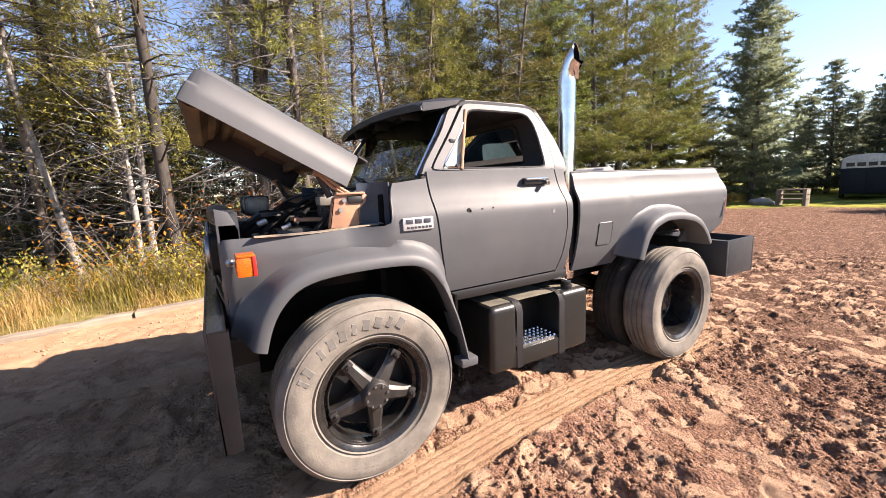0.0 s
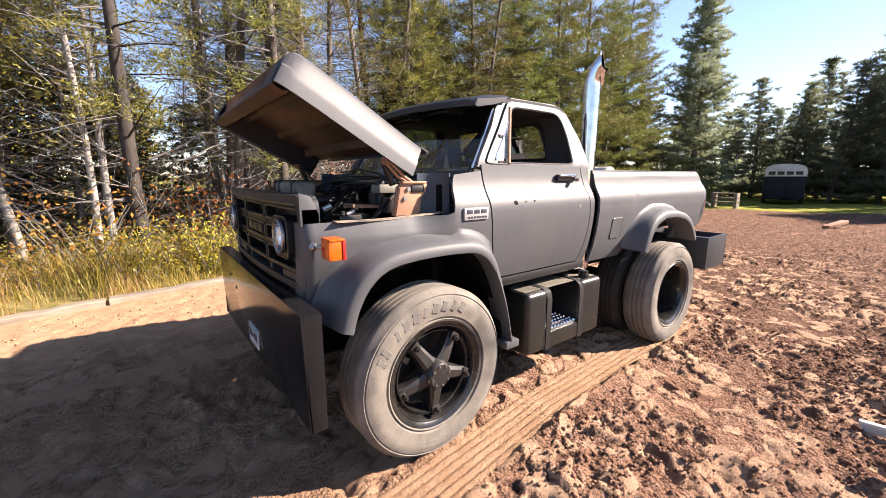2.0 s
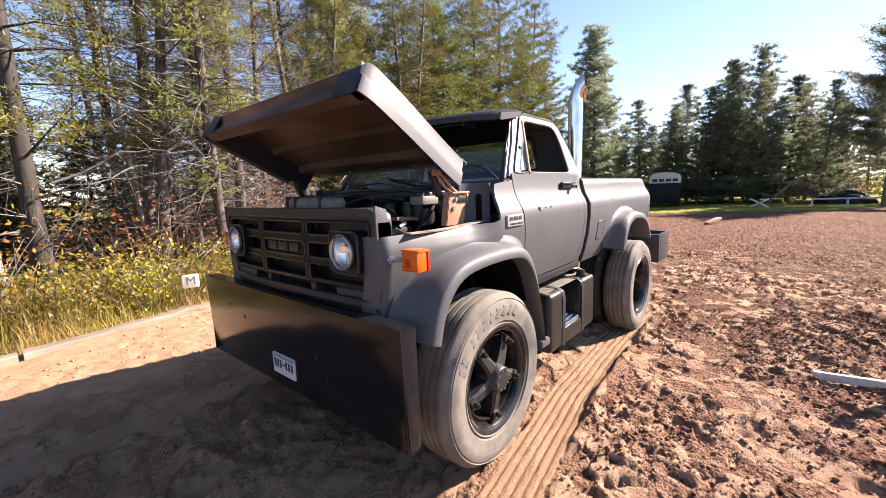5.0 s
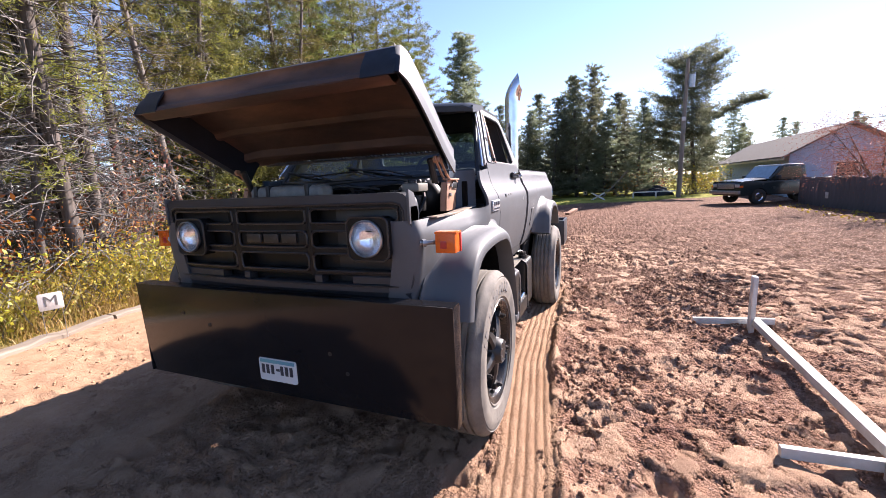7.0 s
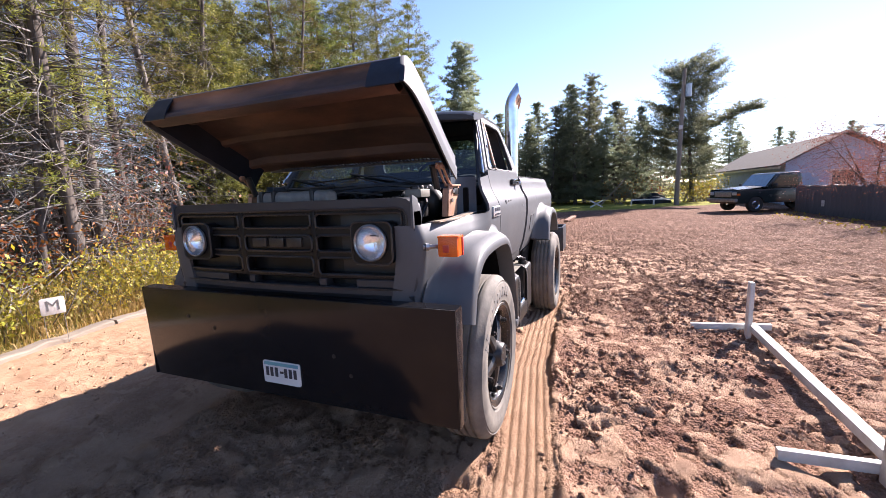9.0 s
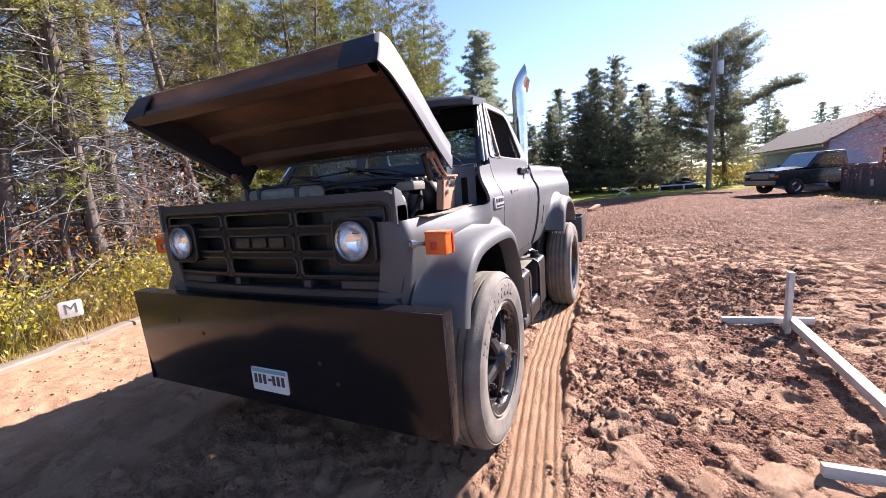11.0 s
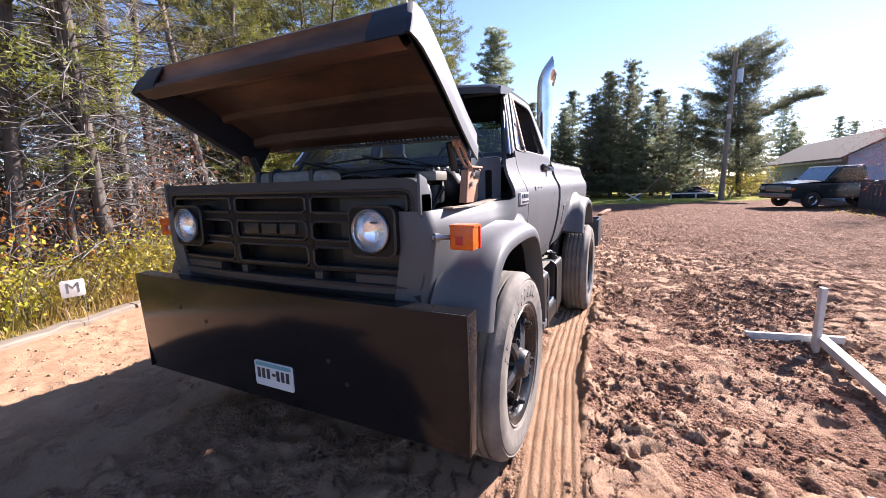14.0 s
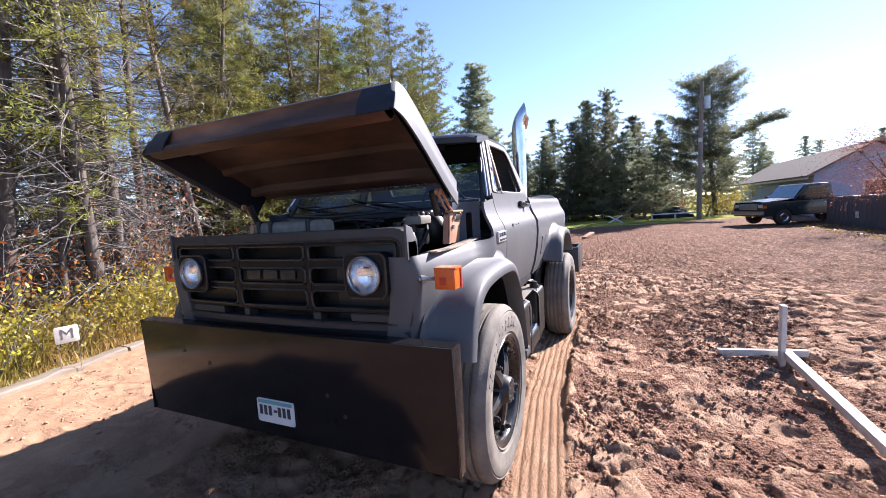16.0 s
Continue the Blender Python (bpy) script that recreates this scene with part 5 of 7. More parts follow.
for sy in (-1, 1):
    part("door_lining", box(B(), 0.62, 1.5, min(sy * 0.88, sy * 0.93), max(sy * 0.88, sy * 0.93), 1.0, 1.70, 0.02), CAB_GREY, truck)
# bed
bm = B()
box(bm, 1.755, 1.79, -0.95, 0.95, 0.98, 1.69, 0.008)
part("bed_front", bm, PAINT, truck)
bm = B()
box(bm, 1.76, 3.9, -0.82, 0.82, 1.08, 1.11)
for k in range(12):
    box(bm, 1.8, 3.88, -0.75 + 0.13 * k, -0.71 + 0.13 * k, 1.11, 1.122)
part("bed_floor", bm, DARK_PAINT, truck)
bm = B()
box(bm, 3.9, 3.97, -0.92, 0.92, 1.04, 1.69, 0.012)
part("tailgate", bm, PAINT, truck)
# added dark panel that stands for the shade between cab and bed
part("gap_shade_panel", box(B(), 1.712, 1.745, -0.9, 0.9, 0.78, 1.62, 0.004), SOOT_SHADE, truck)
# chassis
bm = B()
for sy in (-1, 1):
    prism(bm, [(-0.55, 0.70), (4.0, 0.70), (4.0, 0.88), (-0.55, 0.88)], "y", sy * 0.40, sy * 0.48)
for x in (-0.4, 0.6, 1.6, 2.4, 3.4, 3.95):
    box(bm, x - 0.04, x + 0.04, -0.4, 0.4, 0.72, 0.84)
part("chassis_frame", bm, BLACK, truck)
part("front_axle", cyl(B(), (0, -0.9, 0.48), (0, 0.9, 0.48), 0.06, n=12), BLACK, truck)
bm = cyl(B(), (2.92, -1.0, 0.5), (2.92, 1.0, 0.5), 0.09, n=12)
bmesh.ops.create_uvsphere(bm, u_segments=12, v_segments=8, radius=0.2, matrix=Matrix.Translation((2.9, 0, 0.5)))
part("rear_axle", bm, BLACK, truck)
part("drive_shaft", tube(B(), [(2.9, 0, 0.5), (1.6, 0, 0.62), (0.6, 0, 0.65)], 0.05, 8), BLACK, truck)
for sy in (-1, 1):
    part("leaf_spring", tube(B(), [(2.3, sy * 0.45, 0.7), (2.6, sy * 0.45, 0.58), (2.9, sy * 0.45, 0.56), (3.2, sy * 0.45, 0.58), (3.5, sy * 0.45, 0.7)], 0.045, 6), BLACK, truck)
    part("leaf_spring", tube(B(), [(-0.5, sy * 0.42, 0.66), (0, sy * 0.42, 0.54), (0.5, sy * 0.42, 0.66)], 0.04, 6), BLACK, truck)
# front bumper: one folded steel plate
bm = B()
box(bm, -0.765, -0.753, -1.11, 1.11, 0.42, 1.03, 0.003)
for v in bm.verts:
    v.co.x -= 0.03 * (v.co.z - 1.0)
bumper = part("front_bumper", bm, BUMPER_PAINT, truck, "deep flat dark steel plate bumper")
bm = B()
prism(bm, [(-0.753, 1.018), (-0.675, 1.018), (-0.675, 1.03), (-0.753, 1.03)], "y", -1.11, 1.11)
for sy in (-1, 1):
    box(bm, -0.753, -0.665, min(sy * 1.098, sy * 1.11), max(sy * 1.098, sy * 1.11), 0.42, 1.018, 0.003)
part("bumper_flange", bm, BUMPER_PAINT, bumper)
for y, z in ((0.48, 0.80), (-0.40, 0.72), (0.70, 0.86), (-0.5, 0.62)):
    part("bolt_hole", cyl(B(), (-0.768 - 0.03 * (z - 1.0), y, z), (-0.76 - 0.03 * (z - 1.0), y, z), 0.012, n=10), BLACK, bumper)
for sy in (-1, 1):
    part("bumper_bracket", box(B(), -0.68, -0.5, sy * 0.44 - 0.05, sy * 0.44 + 0.05, 0.6, 0.85), BLACK, bumper)
# number plate, characters as bars
bm = B()
prism(bm, rounded(0.27, 0.135, 0.012, 3, -0.025, 0.573), "x", -0.7735, -0.767)
bmesh.ops.translate(bm, vec=(0.012, 0, 0), verts=bm.verts)
plate = part("number_plate", bm, PLATE_WHITE, truck, "white and blue number plate with dark bars")
bm = B()
box(bm, -0.763, -0.7615, -0.15, 0.10, 0.615, 0.635)
part("plate_band", bm, PLATE_BLUE, plate)
bm = B()
for k, y in enumerate((0.08, 0.047, 0.012, -0.056, -0.09, -0.124)):
    box(bm, -0.7635, -0.7615, y - 0.011, y + 0.011, 0.548, 0.604, 0.001)
box(bm, -0.7635, -0.7615, -0.04, -0.015, 0.57, 0.584)
part("plate_bars", bm, INK, plate)
# rear bumper: an open-topped steel box
bm = B()
box(bm, 3.60, 3.63, -1.25, 1.25, 0.63, 0.985, 0.004)
box(bm, 4.12, 4.15, -1.25, 1.25, 0.63, 0.985, 0.004)
box(bm, 3.63, 4.12, -1.25, 1.25, 0.63, 0.65)
for y in (-1.235, -0.55, 0.55, 1.235):
    box(bm, 3.63, 4.12, y - 0.015, y + 0.015, 0.65, 0.985, 0.003)
box(bm, 3.63, 3.70, -1.22, 1.22, 0.955, 0.98)
part("rear_bumper", bm, DARK_PAINT, truck, "open-topped dark steel box bumper")


# wheels
def tyre_mesh(bm, R=0.52, half=0.15):
    p = [(0.292, half - 0.05), (0.298, half - 0.04), (0.305, half - 0.03), (0.318, half - 0.022), (0.336, half - 0.012), (0.341, half - 0.021), (0.348, half - 0.021), (0.354, half - 0.007), (0.362, half - 0.006), (0.40, half), (0.425, half + 0.003), (0.45, half), (0.472, half - 0.007), (0.476, half - 0.013), (0.481, half - 0.013), (0.485, half - 0.01), (R - 0.022, half - 0.03), (R - 0.006, half - 0.042), (R, half - 0.055)]
    tread = []
    for g in (0.068, 0.023, -0.023, -0.068):
        tread += [(R, g + 0.008), (R - 0.013, g + 0.005), (R - 0.013, g - 0.005), (R, g - 0.008)]
    q = [(r, -a) for r, a in p] + [(r, -a) for r, a in tread] + [(r, a) for r, a in p[::-1]]
    lathe(bm, q, 96, closed=False)
    return bm


def raised_bars(owner, r, a0, a1, n, height, depth, y):
    """Plain raised blocks that follow the sidewall."""
    for k in range(n):
        bm = B()
        a = radians(a0 + (a1 - a0) * (k + 0.5) / n)
        w = abs(radians(a1 - a0)) * r / n * (0.62 if k % 3 else 0.4)
        m = Matrix.Rotation(-a, 4, "Y") @ Matrix.Translation((r, y, 0)) @ Matrix.Rotation(radians(14), 4, "Y")
        box(bm, -height / 2, height / 2, -depth, 0.004, -w / 2, w / 2, 0.002, m, 1)
        part("sidewall_bar", bm, RUBBER_MARK, owner, smooth=None)


def letters(text, r, a_mid, size, y, parent, mat, outward=True, step=None):
    """Raised characters along the sidewall, their tops away from the hub."""
    dg = bpy.context.evaluated_depsgraph_get
    step = step or size * 0.72 / r
    for k, ch in enumerate(text):
        if ch == " ":
            continue
        cu = bpy.data.curves.new("char", "FONT")
        cu.body, cu.size, cu.extrude, cu.align_x, cu.align_y = ch, size, 0.0025, "CENTER", "CENTER"
        ob = new("char", cu)
        bpy.context.view_layer.update()
        me = bpy.data.meshes.new_from_object(ob.evaluated_get(dg()))
        a = a_mid - (k - (len(text) - 1) / 2) * step
        m = Matrix.Rotation(-a, 4, "Y") @ Matrix.Translation((r, y, 0)) @ Matrix.Rotation(radians(-90), 4, "Y") @ Matrix.Rotation(radians(90), 4, "X") @ Matrix.Rotation(0, 4, "Z")
        me.transform(m)
        bm = B()
        bm.from_mesh(me)
        part("size_character", bm, RUBBER_MARK, parent, smooth=None)
        bpy.data.objects.remove(ob)
        bpy.data.curves.remove(cu)
        bpy.data.meshes.remove(me)


def front_wheel():
    root = new("front_wheel")
    root.parent = truck
    part("tyre", tyre_mesh(B()), RUBBER, root, "dusty heavy tyre with ribbed tread", 30)
    raised_bars(root, 0.418, 136, 62, 8, 0.06, 0.005, -0.148)
    raised_bars(root, 0.42, 158, 142, 2, 0.062, 0.005, -0.148)
    raised_bars(root, 0.425, 222, 198, 4, 0.035, 0.003, -0.148)
    raised_bars(root, 0.44, 22, 12, 3, 0.018, 0.003, -0.146)
    letters("315/80 R22.5", 0.428, radians(274), 0.05, -0.150, root, RUBBER_DARK)
    bm = B()
    lathe(bm, [(0.33, -0.1), (0.33, -0.128), (0.324, -0.136), (0.31, -0.13), (0.298, -0.12), (0.29, -0.12), (0.283, -0.11), (0.28, -0.09), (0.275, -0.075), (0.262, -0.07), (0.255, -0.085), (0.248, -0.085), (0.243, -0.06), (0.24, 0.0), (0.25, 0.10), (0.298, 0.12)], 72)
    part("rim", bm, RIM_DEEP, root, "black steel rim")
    bm = B()
    lathe(bm, [(0.0, 0.03), (0.24, 0.03)], 40)
    part("brake_drum", bm, BLACK, root)
    for k in range(5):
        a = radians(54 - 72 * k)
        bm = B()
        rows = []
        for t, w, y0, y1 in ((0.06, 0.05, -0.125, -0.03), (0.12, 0.042, -0.122, -0.03), (0.18, 0.036, -0.112, -0.03), (0.225, 0.034, -0.10, -0.03), (0.25, 0.036, -0.095, -0.03)):
            rows.append([(t, y0 + 0.014, -w), (t, y0, -w * 0.55), (t, y0, w * 0.55), (t, y0 + 0.014, w), (t, y1, w), (t, y1, -w)])
        loft(bm, rows, closed=True, caps=True)
        bmesh.ops.transform(bm, matrix=Matrix.Rotation(-a, 4, "Y"), verts=bm.verts)
        part("spoke", bm, RIM_BLACK, root, smooth=25)
        bm = B()
        box(bm, 0.218, 0.262, -0.112, -0.075, -0.03, 0.03, 0.008)
        cyl(bm, (0.236, -0.135, 0), (0.236, -0.10, 0), 0.017, n=6)
        cyl(bm, (0.236, -0.147, 0), (0.236, -0.13, 0), 0.009, n=8)
        bmesh.ops.transform(bm, matrix=Matrix.Rotation(-a, 4, "Y"), verts=bm.verts)
        part("wedge_nut", bm, RIM_BLACK, root)
    bm = B()
    lathe(bm, [(0.0, -0.158), (0.07, -0.158), (0.076, -0.152), (0.08, -0.13), (0.09, -0.11), (0.1, -0.03)], 32)
    part("hub", bm, RIM_BLACK, root, "dull dark hub cap")
    for k in range(8):
        a = radians(45 * k + 10)
        bm = B()
        cyl(bm, (0.06 * math.cos(a), -0.166, 0.06 * math.sin(a)), (0.06 * math.cos(a), -0.157, 0.06 * math.sin(a)), 0.007, n=6)
        part("hub_bolt", bm, STEEL, root)
    return root


def rear_wheel():
    root = new("rear_wheel")
    root.parent = truck
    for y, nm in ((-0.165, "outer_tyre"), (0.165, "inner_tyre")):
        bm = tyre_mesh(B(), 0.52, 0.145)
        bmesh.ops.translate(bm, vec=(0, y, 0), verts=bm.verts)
        # the inner tyre takes a darker rubber colour than the outer
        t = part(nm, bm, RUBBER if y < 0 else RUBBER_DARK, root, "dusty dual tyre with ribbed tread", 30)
        if y < 0:
            raised_bars(root, 0.415, 122, 62, 8, 0.055, 0.005, -0.3055)
            letters("275/80 R22.5", 0.425, radians(280), 0.046, -0.3095, root, RUBBER_DARK)
    bm = B()
    lathe(bm, [(0.325, -0.262), (0.325, -0.288), (0.318, -0.296), (0.306, -0.29), (0.296, -0.28), (0.286, -0.275), (0.28, -0.262), (0.272, -0.22), (0.268, -0.15), (0.262, -0.08), (0.255, -0.05), (0.24, -0.04), (0.10, -0.035), (0.1, -0.12), (0.085, -0.135), (0.0, -0.135)], 64)
    part("rim", bm, RIM_DEEP, root, "deep dished black rim")
    bm = B()
    for k in range(5):
        a = radians(72 * k + 20)
        cyl(bm, (0.2 * math.cos(a), -0.075, 0.2 * math.sin(a)), (0.2 * math.cos(a), -0.035, 0.2 * math.sin(a)), 0.02, n=6)
    part("wheel_nuts", bm, RIM_BLACK, root)
    return root


fw = front_wheel()
fw.matrix_basis = pose(0.0, -1.0, 0.505)
fw2 = copy_thing(fw, pose(0.0, 1.0, 0.505, 0, 0, 180))
rw = rear_wheel()
rw.matrix_basis = pose(2.92, -0.92, 0.47)
rw2 = copy_thing(rw, pose(2.92, 0.92, 0.47, 0, 0, 180))

# step tank
tank = new("step_tank")
tank.parent = truck
tagged(tank, "worn black fuel tank with a step cut into it")
bm = B()
box(bm, 0.865, 1.10, -1.06, -0.55, 0.32, 0.80, 0.045, seg=4)
box(bm, 1.53, 1.83, -1.06, -0.55, 0.32, 0.80, 0.045, seg=4)
box(bm, 1.05, 1.58, -1.06, -0.56, 0.325, 0.455, 0.012)
box(bm, 1.05, 1.58, -0.80, -0.56, 0.44, 0.798, 0.01)
part("tank_body", bm, TANK_PAINT, tank)
bm = B()
box(bm, 0.90, 1.80, -1.0, -0.6, 0.797, 0.803, 0.002)
part("tank_dust", bm, TANK_TOP, tank, "dusty tank top")
for x in (1.115, 1.535):
    bm = B()
    loft(bm, [[(x - 0.028, -1.064, 0.32), (x - 0.028, -1.064, 0.73), (x - 0.028, -1.05, 0.78), (x - 0.028, -1.01, 0.806), (x - 0.028, -0.56, 0.806)],
              [(x + 0.028, -1.064, 0.32), (x + 0.028, -1.064, 0.73), (x + 0.028, -1.05, 0.78), (x + 0.028, -1.01, 0.806), (x + 0.028, -0.56, 0.806)]])
    thicken(bm, 0.006)
    part("tank_strap", bm, BLACK, tank)
bm = B()
prism(bm, [(1.13, 0.455), (1.52, 0.455), (1.52, 0.47), (1.13, 0.47)], "y", -1.045, -0.81, 0.003)
part("step_tread", bm, STEEL, tank, "grip-studded metal step")
bm = B()
for i in range(9):
    for j in range(5):
        cyl(bm, (1.155 + 0.042 * i, -1.025 + 0.045 * j, 0.469), (1.155 + 0.042 * i, -1.025 + 0.045 * j, 0.481), 0.014, 0.009, n=8)
part("grip_studs", bm, CHROME, tank)
bm = B()
cyl(bm, (1.66, -0.99, 0.80), (1.66, -0.99, 0.83), 0.045, n=16)
cyl(bm, (1.66, -0.99, 0.83), (1.66, -0.99, 0.86), 0.035, n=16)
tube(bm, [(1.66, -0.99, 0.865), (1.60, -0.98, 0.885), (1.55, -0.96, 0.88)], 0.008, 6)
part("filler_cap", bm, BLACK, tank)
bm = B()
box(bm, 1.16, 1.28, -0.806, -0.80, 0.66, 0.75, 0.002)
part("maker_plate", bm, STEEL, tank)

# exhaust stack
stack = new("exhaust_stack")
stack.parent = truck
tagged(stack, "tall chrome exhaust stack with a curved slash-cut tip")
lean_v = Vector((0.34, -0.94, 0)).normalized()
path, base = [], Vector((1.785, -0.87, 0.85))
for z in np.linspace(0.85, 2.36, 6):
    path.append(Vector((1.785, -0.87, z)))
for a in np.linspace(6, 40, 7):
    path.append(Vector((1.785, -0.87, 2.36)) + lean_v * 0.29 * (1 - math.cos(radians(a))) + Vector((0, 0, 0.29 * math.sin(radians(a)))))
bm = B()
tube(bm, path, 0.066, 28, closed_ends=False)
ring = [v for v in bm.verts][-28:]
tipd = (path[-1] - path[-2]).normalized()
for v in ring:
    off = (v.co - path[-1]).dot(lean_v) / 0.066
    v.co += tipd * (0.01 - 0.085 * off)
thicken(bm, 0.004)
part("stack_pipe", bm, CHROME, stack)
bm = B()
tube(bm, path[5:], 0.0615, 28, closed_ends=False)
for v in [v for v in bm.verts][-28:]:
    off = (v.co - path[-1]).dot(lean_v) / 0.066
    v.co += tipd * (0.008 - 0.085 * off)
part("stack_soot", bm, SOOT_SHADE, stack)
# black plug added in the open pipe, for the dark of its depth
part("stack_dark_plug", tube(B(), [path[5], path[7]], 0.061, 20), SOOT_SHADE, stack)
# ---- raised hood, grille, engine bay ----
HOOD_A = radians(29.2)
H_U = Vector((-math.cos(HOOD_A), 0, math.sin(HOOD_A)))
H_N = Vector((math.sin(HOOD_A), 0, math.cos(HOOD_A)))
H_0 = Vector((0.30, 0, 1.725))


def hood_pt(u, y, n):
    return H_0 + H_U * u + H_N * n + Vector((0, y, 0))


hood = new("hood")
hood.parent = truck
tagged(hood, "raised charcoal hood with a rusty brown underside")
bm = B()
# cross-section from the left skirt over the crown to the right skirt
def hood_half(u):
    return 0.845 + 0.045 * float(smooth(0.2, 1.0, u))


def hood_row(u, top):
    """One section: u along the hood, top the height of its crown."""
    w = hood_half(u)
    round_in = 0.05 * float(smooth(0.0, -0.16, top)) + 0.015 * float(smooth(1.0, 1.09, u))
    row = []
    for sy in (-1, 1):
        half = [(w + 0.026, -0.205), (w + 0.02, -0.15), (w + 0.014, -0.115), (w + 0.002, -0.10), (w - 0.01, -0.03), (w - 0.03, -0.012), (w - 0.06, 0.0)] if u > 0.215 else [(w - 0.03, -0.03), (w - 0.032, -0.028), (w - 0.034, -0.025), (w - 0.036, -0.02), (w - 0.04, -0.015), (w - 0.05, -0.005), (w - 0.06, 0.0)]
        row.append([(sy * (y - round_in * (1 if n > -0.11 else 0.6)), min(n, top)) for y, n in half])
    flat = float(smooth(0.8, 1.0, u))
    mid = [(y, min(top, 0.0) + (0.012 * (1 - (y / w) ** 2) + 0.016 * math.exp(-((abs(y) - 0.3) / 0.05) ** 2)) * (1 - flat)) for y in np.linspace(-(w - 0.13), w - 0.13, 25)]
    return [hood_pt(u, y, n) for y, n in row[0] + mid + row[1][::-1]]


stations = [(u, 0.0) for u in (0.216, 0.22, 0.26, 0.34, 0.42, 0.5, 0.58, 0.66, 0.74, 0.82, 0.88, 0.93, 0.97, 1.0)] + [(1.025, -0.004), (1.05, -0.016), (1.066, -0.032)]
loft(bm, [hood_row(u, top) for u, top in stations])
thicken(bm, 0.01)
part("hood_panel", bm, PAINT, hood, smooth=32)
bm = B()
loft(bm, [hood_row(u, top) for u, top in ((1.066, -0.032), (1.076, -0.044), (1.082, -0.058))])
thicken(bm, 0.008)
part("hood_nose", bm, PAINT, hood, smooth=32)
nose_rows = [hood_row(u, top) for u, top in ((1.082, -0.058), (1.087, -0.10), (1.09, -0.14), (1.088, -0.175), (1.08, -0.205))]
for cut in (slice(0, 9), slice(-9, None)):
    bm = loft(B(), [row[cut] for row in nose_rows])
    thicken(bm, 0.008)
    part("nose_corner", bm, BLUE_BLACK, hood, "dark blue inner corner of the hood's nose", 32)
bm = B()
loft(bm, [[hood_pt(u, y, n - 0.004 * math.sin(y * 9)) for u, n in ((1.08, -0.058), (1.066, -0.066), (1.056, -0.085), (1.05, -0.12), (1.056, -0.15), (1.068, -0.165), (1.074, -0.18), (1.07, -0.20))] for y in np.linspace(-0.80, 0.80, 30)])
thicken(bm, 0.006)
part("nose_channel", bm, RUST_PALE, hood, "rusty recessed channel along the hood's nose", 40)
for y, w in ((0.03, 0.05), (-0.22, 0.012)):
    part("latch_hole", box(B(), -0.004, 0.004, -w, w, -0.016, 0.016, 0.003, Matrix.Translation(hood_pt(1.052, y, -0.12)) @ Matrix.Rotation(HOOD_A, 4, "Y")), BLACK, hood)
bm = B()
loft(bm, [[hood_pt(u, y, n) for u, n in ((0.145, -0.012), (0.15, -0.002), (0.155, 0.002), (0.165, 0.002))] for y in np.linspace(-0.80, 0.80, 9)])
thicken(bm, 0.008)
part("hood_rear_strip", bm, PAINT, hood)
for sy in (-1, 1):
    bm = loft(B(), [[hood_pt(u, sy * y, 0.0) for u in (0.15, 0.18, 0.21)] for y in (0.70, 0.75, 0.81)])
    thicken(bm, 0.008)
    part("hood_rear_corner", bm, PAINT, hood)
# front lip turned under
bm = B()
loft(bm, [[hood_pt(1.08, y, -0.195), hood_pt(1.03, y, -0.20), hood_pt(1.0, y, -0.185), hood_pt(0.985, y, -0.12), hood_pt(0.95, y, -0.09), hood_pt(0.94, y, -0.035)] for y in np.linspace(-0.84, 0.84, 24)])
thicken(bm, 0.006)
part("hood_lip", bm, RUST_PALE, hood, "rusty front lip of the hood")
# inner panel with ribs
bm = B()
rows = []
for u in np.linspace(0.206, 1.0, 60):
    rib = 0.0
    for c, wd, h in ((0.34, 0.03, 0.045), (0.60, 0.025, 0.022), (0.88, 0.035, 0.035)):
        rib -= h * math.exp(-((u - c) / wd) ** 4)
    rows.append([hood_pt(u, y, -0.016 + rib - 0.02 * float(smooth(0.62, 0.8, abs(y)))) for y in np.linspace(-0.82, 0.82, 31)])
loft(bm, rows)
thicken(bm, 0.004)
part("hood_liner", bm, RUST, hood, "rust-brown ribbed inner panel", 30)
for sy in (-1, 1):
    bm = B()
    loft(bm, [[hood_pt(u, sy * (hood_half(u) - 0.05), -0.03), hood_pt(u, sy * (hood_half(u) - 0.03), -0.1), hood_pt(u, sy * (hood_half(u) - 0.015), -0.19)] for u in np.linspace(0.23, 1.08, 12)])
    thicken(bm, 0.004)
    part("skirt_liner", bm, BLUE_BLACK, hood)
# air slots near the hinge
for k in range(46):
    y = -0.70 + k * 0.0305
    if k % 12 == 11:
        continue
    bm = B()
    box(bm, -0.026, 0.026, -0.0075, 0.0075, -0.004, 0.004, 0.002, Matrix.Translation(hood_pt(0.185, y, -0.002)) @ Matrix.Rotation(HOOD_A, 4, "Y"), 1)
    part("slot_bar", bm, DARK_PAINT, hood)
